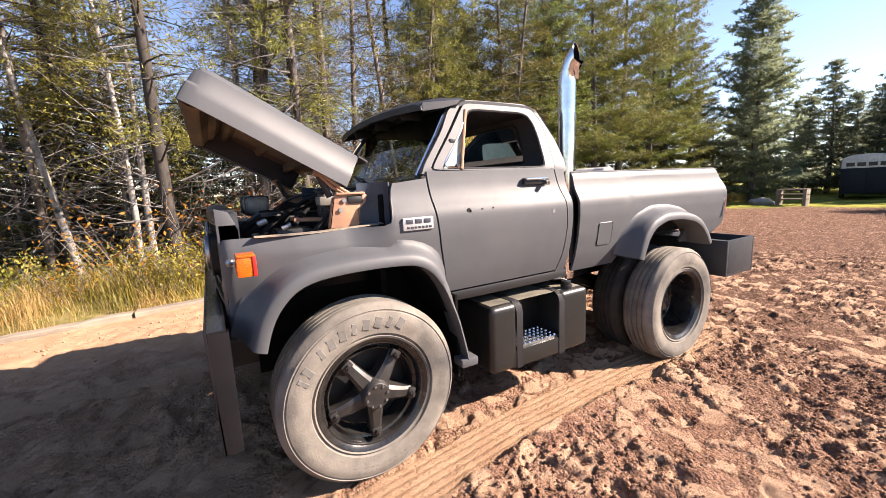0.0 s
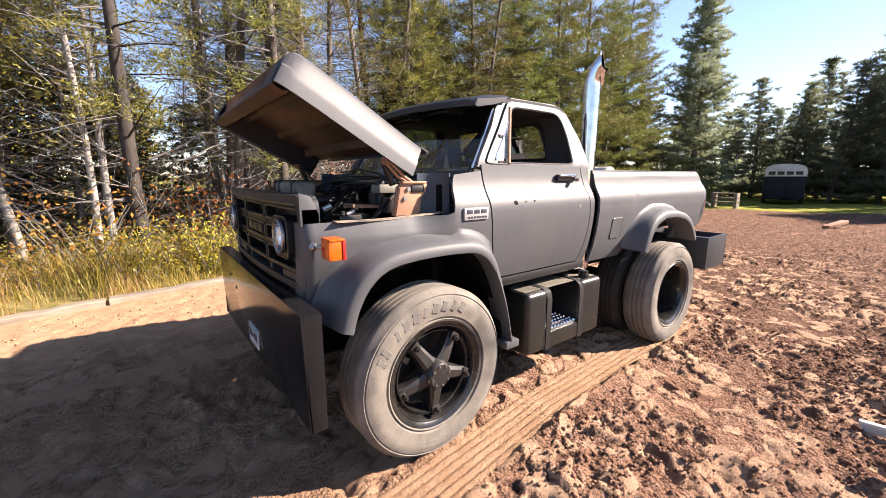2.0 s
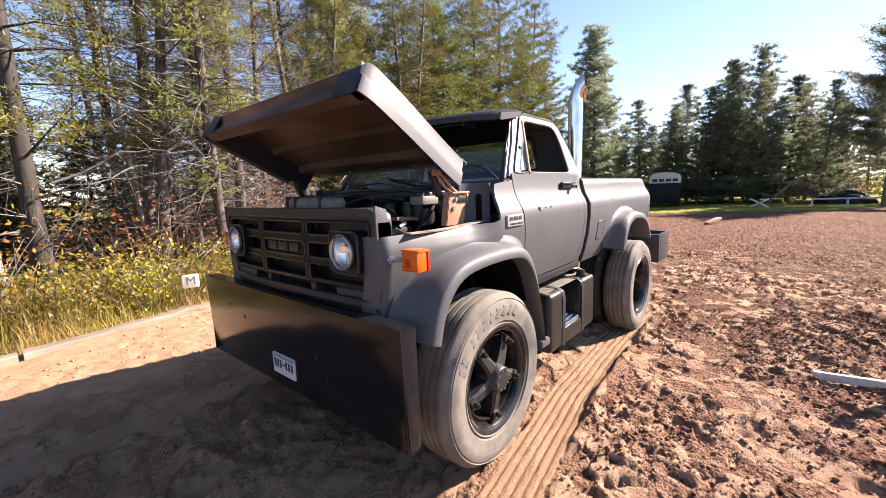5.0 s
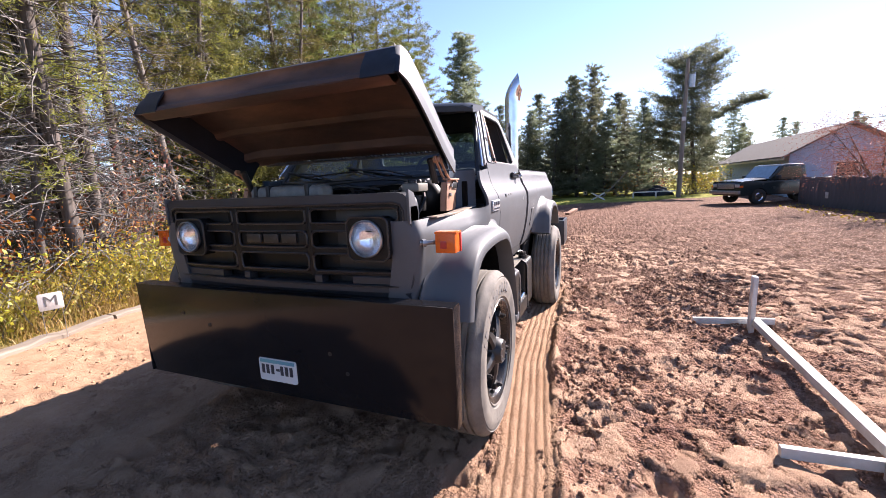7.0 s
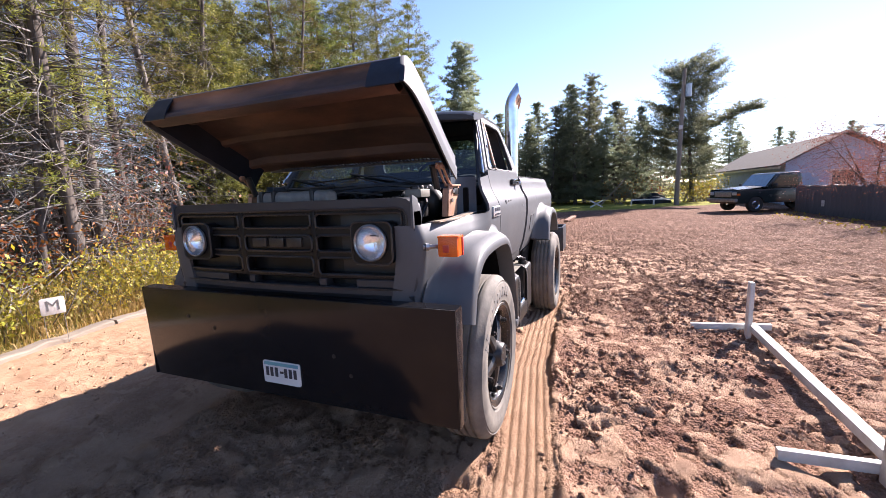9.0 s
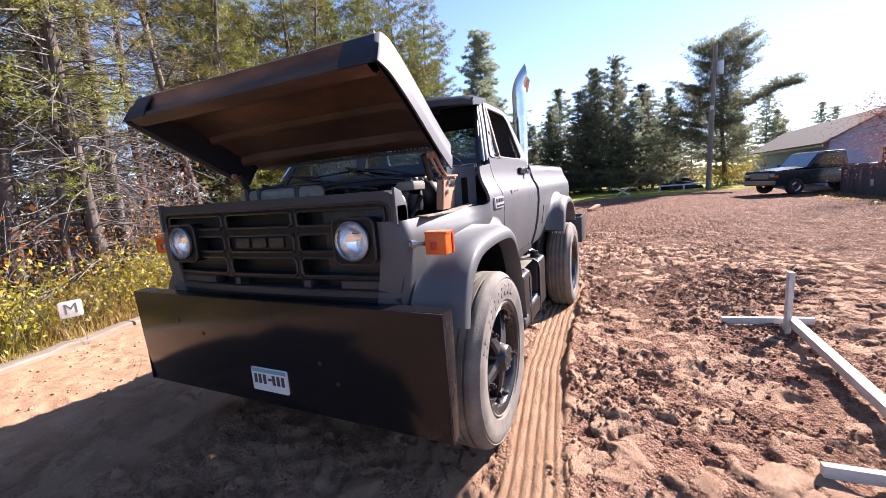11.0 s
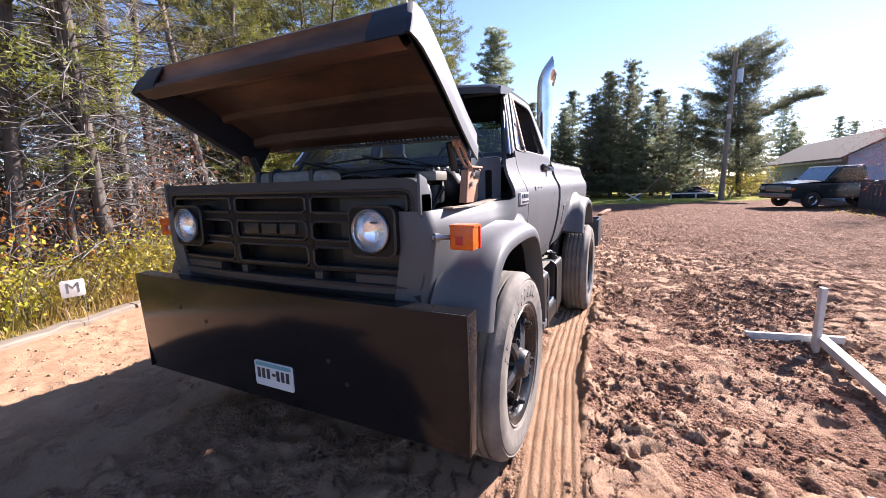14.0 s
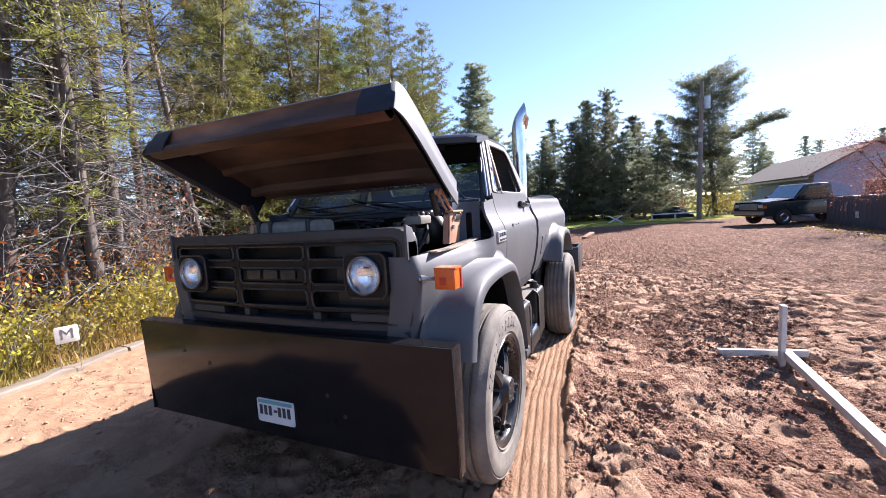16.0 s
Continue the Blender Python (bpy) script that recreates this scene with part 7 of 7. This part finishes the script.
# a second, far board
sign2 = thing("letter_board", "small white riding letter board far across the sand", "sign", pose(34.0, -0.6, 0.02, 0, 0, -80))
bm = B()
prism(bm, rounded(0.3, 0.28, 0.02, 4, 0, 0.3), "y", -0.006, 0.006, 0.001)
part("board", bm, WHITE_PAINT, sign2, smooth=20)
bm = B()
box(bm, -0.06, 0.06, -0.009, -0.006, 0.22, 0.38)
part("letter_bar", bm, INK, sign2)

# ---- jumping gear on the sand ----
def plank(bm, a, b, w, t, up=(0, 0, 1)):
    """A straight board from a to b."""
    a, b = Vector(a), Vector(b)
    d = (b - a).normalized()
    side = d.cross(Vector(up)).normalized()
    top = side.cross(d)
    m = Matrix((( d.x, side.x, top.x, (a.x + b.x) / 2), (d.y, side.y, top.y, (a.y + b.y) / 2), (d.z, side.z, top.z, (a.z + b.z) / 2), (0, 0, 0, 1)))
    L = (b - a).length
    return box(bm, -L / 2, L / 2, -w / 2, w / 2, -t / 2, t / 2, 0.006, m)


jump = thing("cavaletti_rail", "white painted wooden ground jump lying on the churned sand", "jump")
part("rail", plank(B(), (2.30, -3.19, 0.10), (0.14, -3.19, 0.08), 0.07, 0.065), WHITE_PAINT, jump)
part("upright", plank(B(), (2.24, -3.15, -0.02), (2.26, -3.16, 0.56), 0.085, 0.04, (0, 1, 0)), WHITE_PAINT, jump)
part("foot", plank(B(), (2.29, -2.66, 0.055), (2.42, -3.40, 0.06), 0.04, 0.065), WHITE_PAINT, jump)
part("upright", plank(B(), (0.09, -3.13, -0.02), (0.10, -3.15, 0.6), 0.095, 0.04, (0, 1, 0)), WHITE_PAINT, jump)
part("foot", plank(B(), (0.15, -2.68, 0.035), (0.17, -3.44, 0.05), 0.04, 0.065), WHITE_PAINT, jump)
bm = B()
plank(bm, (15.8, -0.42, 0.06), (16.7, -0.72, 0.2), 0.2, 0.09)
loose = new("loose_board", finish(bm, "loose_board", PRIMER, 30))
tagged(loose, "short reddish loose board lying on the sand", "board")
rail = thing("white_rail", "low white wooden rail at the grass edge", "rail")
part("rail_top", plank(B(), (29.2, -4.0, 0.42), (30.3, -7.0, 0.42), 0.12, 0.08), WHITE_PAINT, rail)
for a in ((29.2, -4.0), (29.75, -5.5), (30.3, -7.0)):
    part("leg", box(B(), a[0] - 0.05, a[0] + 0.05, a[1] - 0.05, a[1] + 0.05, -0.05, 0.40, 0.005), WHITE_PAINT, rail)
horse = thing("jump_stand", "white crossed wooden jump stand with a leaning pole", "jump")
part("brace", plank(B(), (28.6, -1.2, -0.02), (28.6, -2.1, 0.5), 0.1, 0.06, (1, 0, 0)), WHITE_PAINT, horse)
part("brace", plank(B(), (28.55, -2.1, -0.02), (28.55, -1.2, 0.5), 0.1, 0.06, (1, 0, 0)), WHITE_PAINT, horse)
bm = B()
cyl(bm, (28.6, -1.9, 0.1), (29.2, -3.6, 2.0), 0.035, n=8)
part("leaning_pole", bm, POLE_WOOD, horse)
heap = B()
bmesh.ops.create_icosphere(heap, subdivisions=4, radius=1.0)
for v in heap.verts:
    n_ = noise.noise(v.co * 1.7) * 0.35 + noise.noise(v.co * 4.0) * 0.12
    v.co = Vector((v.co.x * 0.8, v.co.y * 1.3, max(-0.05, v.co.z) * 0.75)) * (1 + n_)
heap_ob = new("tarpaulin", finish(heap, "tarpaulin", BLUE_BLACK, 60))
heap_ob.matrix_world = pose(32.6, -5.6, 0)
tagged(heap_ob, "dark tarpaulin heap behind the white rail", "heap")

# ---- utility pole and wires ----
pole = thing("utility_pole", "tall weathered wooden utility pole with a transformer can", "pole")
bm = B()
tube(bm, [(29.3, -6.85, -0.2), (29.25, -6.9, 4.0), (29.2, -6.98, 9.0)], [0.16, 0.14, 0.11], 12)
part("pole_shaft", bm, POLE_WOOD, pole)
bm = B()
cyl(bm, (29.2, -7.25, 7.2), (29.2, -7.25, 8.0), 0.2, n=14)
box(bm, 29.15, 29.25, -7.1, -6.95, 7.5, 7.7)
part("transformer", bm, STEEL, pole)
bm = B()
box(bm, 29.05, 29.15, -6.98, -6.78, 5.1, 5.35, 0.01)
part("meter_box", bm, WHITE_PAINT, pole)
for k, (z, dz) in enumerate(((6.6, 1.0), (5.9, 0.9))):
    bm = B()
    pts = [Vector((29.2 - 4.0 * t, -7.0 - 40 * t, z + 0.4 * t - dz * 4 * t * (1 - t) * 0.5)) for t in np.linspace(0, 1, 24)]
    tube(bm, pts, 0.012, 5)
    ob = new("overhead_wire", finish(bm, "overhead_wire", BLACK, 40))
    tagged(ob, "thin black overhead wire from the utility pole", "wire", group="overhead wires")

# ---- parked pickup by the house ----
DARK_PANE = material("dark_side_glass", (0.012, 0.016, 0.018), rough=0.08, bump=0)
NAVY = material("dark_green_car_paint", (0.018, 0.026, 0.026), (0.014, 0.02, 0.021), rough=0.25, scale=3, bump=0)
far_truck = thing("parked_pickup", "dark parked pickup truck with chrome bumper beside the house", "truck", pose(21.3, -8.35, 0.02, 0, 0, 113))


def arch_outline(x0, x1, z0, z1, arches, r=0.42):
    """A side view with wheel openings in the lower edge."""
    pts = [(x0, z0)]
    for c in arches:
        for a in np.linspace(180, 0, 11):
            pts.append((c + r * math.cos(radians(a)), max(z0, 0.36 + r * math.sin(radians(a)))))
    pts += [(x1, z0), (x1, z1 - 0.12), (x1 - 0.06, z1), (x0 + 0.02, z1)]
    return pts


bm = B()
prism(bm, arch_outline(-4.3, 0.92, 0.42, 1.08, (-3.4, 0.0)), "y", -0.95, 0.95, 0.03)
body = part("body", bm, NAVY, far_truck)
bm = B()
loft(bm, [[(x, y, 1.08 + 0.06 * (1 - (y / 0.9) ** 2) + 0.10 * t) for y in np.linspace(-0.92, 0.92, 9)] for x, t in ((0.90, 0.0), (0.5, 0.35), (0.0, 0.7), (-0.55, 1.0))])
loft(bm, [[(x, y, 1.05) for y in np.linspace(-0.92, 0.92, 9)] for x in (0.9, 0.5, 0.0, -0.55)])
part("hood", bm, NAVY, far_truck)
bm = B()
prism(bm, [(-0.5, 1.1), (-1.08, 1.74), (-1.24, 1.82), (-2.1, 1.82), (-2.2, 1.76), (-2.3, 1.08)], "y", -0.84, 0.84, 0.05)
cabin = part("cabin", bm, NAVY, far_truck)
for sy in (-1, 1):
    bm = B()
    prism(bm, [(-0.72, 1.2), (-1.15, 1.68), (-1.98, 1.70), (-2.05, 1.2)], "y", sy * 0.842, sy * 0.848)
    part("side_window", bm, DARK_PANE, cabin)
    bm = B()
    box(bm, -0.85, -0.72, min(sy * 0.93, sy * 1.1), max(sy * 0.93, sy * 1.1), 1.15, 1.32, 0.02)
    part("door_mirror", bm, BLACK, far_truck)
SCREEN = material("pale_reflecting_screen", (0.25, 0.3, 0.32), rough=0.08, bump=0, metal=0.6)
bm = B()
loft(bm, [[(-0.55, y * 1.0, 1.14), (-1.07, y * 0.93, 1.73)] for y in np.linspace(-0.76, 0.76, 7)])
thicken(bm, 0.01)
bmesh.ops.translate(bm, vec=(0.035, 0, 0.02), verts=bm.verts)
part("windscreen", bm, SCREEN, cabin)
bm = B()
box(bm, -4.3, -2.32, 0.80, 0.95, 1.05, 1.14, 0.02)
box(bm, -4.3, -2.32, -0.95, -0.80, 1.05, 1.14, 0.02)
part("bed_wall", bm, NAVY, far_truck)
bm = B()
box(bm, 0.92, 1.06, -0.97, 0.97, 0.50, 0.66, 0.03)
part("front_bumper", bm, STEEL, far_truck)
bm = B()
box(bm, 0.90, 0.94, -0.55, 0.55, 0.74, 1.0, 0.01)
part("front_grille", bm, STEEL, far_truck)
for sy in (-1, 1):
    part("headlamp", box(B(), 0.86, 0.945, sy * 0.74 - 0.13, sy * 0.74 + 0.13, 0.82, 0.96, 0.015), BADGE, far_truck)
    part("turn_lamp", box(B(), 0.80, 0.94, sy * 0.93 - 0.025, sy * 0.93 + 0.025, 0.80, 0.90, 0.01), AMBER, far_truck)
    for cx in (0.0, -3.4):
        bm = B()
        lathe(bm, [(0.2, -0.11), (0.3, -0.12), (0.35, -0.1), (0.365, -0.05), (0.365, 0.05), (0.35, 0.1), (0.3, 0.12), (0.2, 0.11)], 28, (cx, sy * 0.84, 0.36))
        wheel = part("wheel", bm, RUBBER_DARK, far_truck)
        bm = B()
        lathe(bm, [(0.0, sy * 0.08), (0.1, sy * 0.09), (0.17, sy * 0.06), (0.2, sy * 0.1)], 20, (cx, sy * 0.84, 0.36))
        part("wheel_cover", bm, CHROME, wheel)

# ---- house, fence, red tree ----
# blue-grey siding, bluer and brighter to carry distance haze in its colour
SIDING = material("hazy_blue_grey_siding", (0.3, 0.37, 0.47), (0.26, 0.325, 0.42), rough=0.85, scale=2, bump=0.1)
SHINGLE = material("pale_brown_shingles", (0.14, 0.13, 0.12), (0.1, 0.093, 0.086), rough=1.0, spec=0.05, scale=9, bump=0.4, bump_scale=14)
house = thing("house", "low blue-grey house with a pale shingled gable roof", "house", pose(26.6, -11.9, 0, 0, 0, -2))
bm = B()
box(bm, 0, 17, -5.0, 0, -0.2, 2.42)
prism(bm, [(-5.0, 2.42), (0, 2.42), (-2.5, 3.82)], "x", 0.0, 17.0)
wall = part("wall", bm, SIDING, house)
for k in range(16):
    part("siding_board", box(B(), -0.012, 17.01, 0.0, 0.014, 0.05 + 0.148 * k, 0.19 + 0.148 * k), SIDING, wall)
bm = B()
for sy, y0 in ((1, 0.4), (-1, -5.4)):
    loft(bm, [[(x, y0, 2.25), (x, -2.5, 3.92)] for x in (-0.4, 17.4)])
thicken(bm, 0.09)
roof_h = part("roof", bm, SHINGLE, house)
for k in range(11):
    t = k / 11
    part("shingle_course", box(B(), -0.42, 17.42, -0.13, 0.13, 0.0, 0.02, 0, Matrix.Translation((0, 0.36 - 2.86 * t, 2.30 + 1.665 * t)) @ Matrix.Rotation(-0.528, 4, "X")), SHINGLE, roof_h)
part("fascia", box(B(), -0.4, 17.4, 0.38, 0.42, 2.12, 2.27), WHITE_PAINT, roof_h)
for wx in (12.5, 5.6):
    win = part("window", box(B(), wx - 0.42, wx + 0.42, 0.0, 0.035, 1.05, 1.95), WHITE_PAINT, house)
    part("pane", box(B(), wx - 0.35, wx + 0.35, 0.036, 0.045, 1.12, 1.88), BLUE_BLACK, win)
    part("sash", box(B(), wx - 0.35, wx + 0.35, 0.046, 0.06, 1.48, 1.53), WHITE_PAINT, win)
win = part("window", box(B(), -0.04, 0.0, -3.1, -2.0, 1.0, 1.95), WHITE_PAINT, house)
part("pane", box(B(), -0.05, -0.041, -3.0, -2.1, 1.1, 1.85), BLUE_BLACK, win)

FENCE_WOOD = material("dark_stained_fence", (0.085, 0.08, 0.083), (0.06, 0.056, 0.06), rough=0.85, scale=4, bump=0.2, stretch=(1, 1, 0.2), vary=0.2)
fence = thing("board_fence", "dark stained solid board fence", "fence")
bm = box(B(), -0.145, 0.145, -0.012, 0.012, -0.1, 1.2, 0.004)
board_mesh = finish(bm, "board", FENCE_WOOD, 30)
for k in range(48):
    t = k / 48
    px, py = 20.4 - 13.8 * t, -10.25 - 0.9 * t
    ob = new("board", board_mesh)
    ob.parent = fence
    ob.matrix_basis = pose(px, py, 0.03 * math.sin(k * 1.7), 0, 0.6 * math.sin(k), 3.7)
for z in (0.3, 0.95):
    part("fence_rail", plank(B(), (20.4, -10.29, z), (6.6, -11.19, z), 0.04, 0.09), FENCE_WOOD, fence)
bm = box(B(), -0.05, 0.05, -0.05, 0.05, -0.2, 1.26, 0.006)
post_mesh = finish(bm, "fence_post", FENCE_WOOD, 30)
for k in range(7):
    ob = new("fence_post", post_mesh)
    ob.parent = fence
    ob.matrix_basis = pose(20.4 - 2.3 * k, -10.31 - 0.15 * k, 0)
part("notice", box(B(), 18.3, 18.5, -10.36, -10.335, 0.35, 0.6, 0.003), WHITE_PAINT, fence)

r = np.random.default_rng(91)
tb, cb = Bag(), Bag()
for j in range(9):
    a = r.uniform(0, 6.28)
    k = np.linspace(0, 1, 7)[:, None]
    d = np.array([math.cos(a) * 1.9, math.sin(a) * 1.5, r.uniform(2.2, 3.3)])
    p = d * k + np.sin(k * 4 + j) * 0.12 + np.array([math.cos(a), math.sin(a), 0]) * 0.5 * k ** 2
    limb(tb, p, 0.055 * (1.05 - k[:, 0]), 6)
    for _ in range(22):
        i = r.integers(2, 7)
        q = p[i] + r.normal(size=3) * np.array([0.7, 0.7, 0.45]) * np.linspace(0, 1, 4)[:, None]
        limb(tb, q, [0.014, 0.01, 0.006, 0.003], 4)
        leaf_cards(cb, r, q[-1], 0.26, 80, 0.026)
        leaf_cards(cb, r, q[2], 0.26, 44, 0.026)
red = tree_thing("crab_apple_tree", "spreading tree with red and orange autumn leaves behind the fence", tb, cb, DARK_BARK, LEAF_RED)
red.matrix_world = pose(17.6, -11.9, 0)
red2 = copy_thing(red, pose(14.2, -12.3, 0, 0, 0, 120))

# bright shrubs by the pole
for k, (px, py, i, sc) in enumerate(((33.0, -8.0, 2, 2.4), (34.5, -9.6, 0, 2.2), (36.0, -10.6, 2, 2.3), (33.8, -6.2, 1, 1.8), (32.2, -3.4, 1, 1.5), (35.0, -8.6, 0, 2.4), (12.5, -11.0, 2, 1.0))):
    ob = copy_thing(bush_models[i], pose(px, py, 0, 0, 0, 50 * k))
    ob.scale = (sc * 1.3, sc * 1.3, sc)
    ob["group"] = "sunlit shrubs by the pole"

# ---- trailer and bench ----
TRAILER_BLUE = material("dark_blue_trailer_paint", (0.008, 0.012, 0.02), (0.012, 0.016, 0.022), rough=0.5, scale=3, bump=0, spec=0.12)
trailer = thing("horse_trailer", "dark horse trailer with a rounded white roof", "trailer", pose(28.0, 3.35, 0, 0, 0, 12))
trailer.scale = (0.9, 0.88, 0.94)
bm = B()
box(bm, 0, 4.5, -1.05, 1.05, 0.35, 1.72, 0.04)
part("body", bm, TRAILER_BLUE, trailer)
bm = B()
prof = [(-1.05, 1.72), (-1.05, 2.1), (-0.92, 2.32), (-0.6, 2.43), (0, 2.47), (0.6, 2.43), (0.92, 2.32), (1.05, 2.1), (1.05, 1.72)]
prism(bm, prof, "x", 0.0, 4.5, 0.02)
top = part("roof", bm, WHITE_PAINT, trailer)
for k in range(4):
    part("vent_window", box(B(), -0.02, 0.01, -0.85 + 0.45 * k, -0.5 + 0.45 * k, 1.82, 2.02, 0.01), BLACK, top)
part("rear_door", box(B(), -0.03, 0.0, -0.98, -0.02, 0.45, 1.68, 0.01), TRAILER_BLUE, trailer)
part("rear_door", box(B(), -0.03, 0.0, 0.02, 0.98, 0.45, 1.68, 0.01), TRAILER_BLUE, trailer)
for sy in (-1, 1):
    for cx in (2.0, 2.9):
        bm = B()
        lathe(bm, [(0.0, sy * 0.1), (0.2, sy * 0.1), (0.33, sy * 0.1), (0.35, 0.0), (0.33, -sy * 0.1)], 20, (cx, sy * 1.0, 0.35))
        part("wheel", bm, RUBBER_DARK, trailer)
bench = thing("wooden_bench", "weathered wooden bench frame at the sand's far edge", "bench", pose(23.0, 4.58, 0))
for sy in (-1, 1):
    part("end_frame", box(B(), -0.22, 0.22, sy * 0.5 - 0.07, sy * 0.5 + 0.07, -0.02, 0.74, 0.01), POLE_WOOD, bench)
for z in (0.28, 0.50, 0.73):
    part("plank", box(B(), -0.2, 0.2, -0.57, 0.57, z, z + 0.05, 0.008), POLE_WOOD, bench)
stone = B()
bmesh.ops.create_icosphere(stone, subdivisions=3, radius=0.5)
for v in stone.verts:
    v.co = Vector((v.co.x * 0.8, v.co.y * 1.1, v.co.z * 0.5)) * (1 + 0.3 * noise.noise(v.co * 2.5))
st = new("pale_rock", finish(stone, "pale_rock", material("pale_stone", (0.38, 0.36, 0.34), (0.26, 0.25, 0.235), rough=0.85, bump=0.4), 50))
st.matrix_world = pose(23.4, 5.9, 0.1)
tagged(st, "pale grey rock beside the bench", "rock")

# ---- loose earth ----
r = np.random.default_rng(101)
ico = bmesh.new()
bmesh.ops.create_icosphere(ico, subdivisions=1, radius=1.0)
base_v = np.array([v.co[:] for v in ico.verts])
base_f = [tuple(v.index for v in f.verts) for f in ico.faces]
ico.free()
n = 21000
cx = np.where(r.uniform(size=n) < 0.75, r.uniform(-1.4, 4.5, n), r.uniform(-4, 9, n))
cy = np.where(r.uniform(size=n) < 0.8, r.uniform(-3.6, -1.35, n), r.uniform(-6.5, 4, n))
cx[:1600], cy[:1600] = r.uniform(-3.2, 2.0, 1600), r.uniform(1.2, 4.0, 1600)
patch = fbm(cx * 1.1, cy * 1.1, 3, 40)
keep = patch > r.uniform(-0.15, 0.35, n)
keep[:1600] = r.uniform(size=1600) < 0.35
keep &= ~((np.abs(cy + 1.22) < 0.18) & (cx < 3.2))
keep &= ~((cy > -0.95) & (cy < 1.0) & (cx > -0.3) & (cx < 4))
cx, cy = cx[keep], cy[keep]
cz = ground_height(cx, cy)
sz = 0.005 + 0.014 * r.uniform(0, 1, len(cx)) ** 3
verts, faces = [], []
for k in range(len(cx)):
    rot = np.array(Euler(r.uniform(0, 6.28, 3)).to_matrix())
    v = (base_v * (1 + 0.35 * r.uniform(-1, 1, (len(base_v), 1))) * sz[k]) @ rot.T * np.array([1, 1, 0.75])
    verts.append(v + np.array([cx[k], cy[k], cz[k] + 0.3 * sz[k]]))
    faces += [tuple(i + 12 * k for i in f) for f in base_f]
clods = new("earth_clods", mesh_of("earth_clods", np.concatenate(verts), faces, SOIL, smooth=True))
tagged(clods, "crumbled reddish clods of sandy earth", "earth", kind="stuff")
lv = Bag()
for _ in range(260):
    px, py = r.uniform(8, 20), r.uniform(-10.2, -8.6)
    leaf_cards(lv, r, (px, py, gz(px, py) + 0.02), 0.02, 1, 0.06)
litter = new("leaf_litter", lv.mesh("leaf_litter", LEAF_GOLD))
tagged(litter, "fallen yellow leaves along the fence", "leaves", kind="stuff")
# plastic drum in the truck's bed
drum = thing("plastic_drum", "small white plastic drum in the truck bed", "drum")
bm = B()
lathe(bm, [(0.0, -0.2), (0.11, -0.2), (0.13, -0.18), (0.13, -0.05), (0.125, -0.04), (0.13, -0.03), (0.13, 0.18), (0.11, 0.2), (0.0, 0.2)], 24, (2.75, -0.35, 1.62), "y")
part("drum_body", bm, WHITE_PLASTIC, drum)
bm = B()
box(bm, 2.55, 2.95, -0.6, -0.1, 1.12, 1.50, 0.02)
tb_ = new("tool_box", finish(bm, "tool_box", BLACK, 30))
tagged(tb_, "dark box standing in the truck bed", "box")
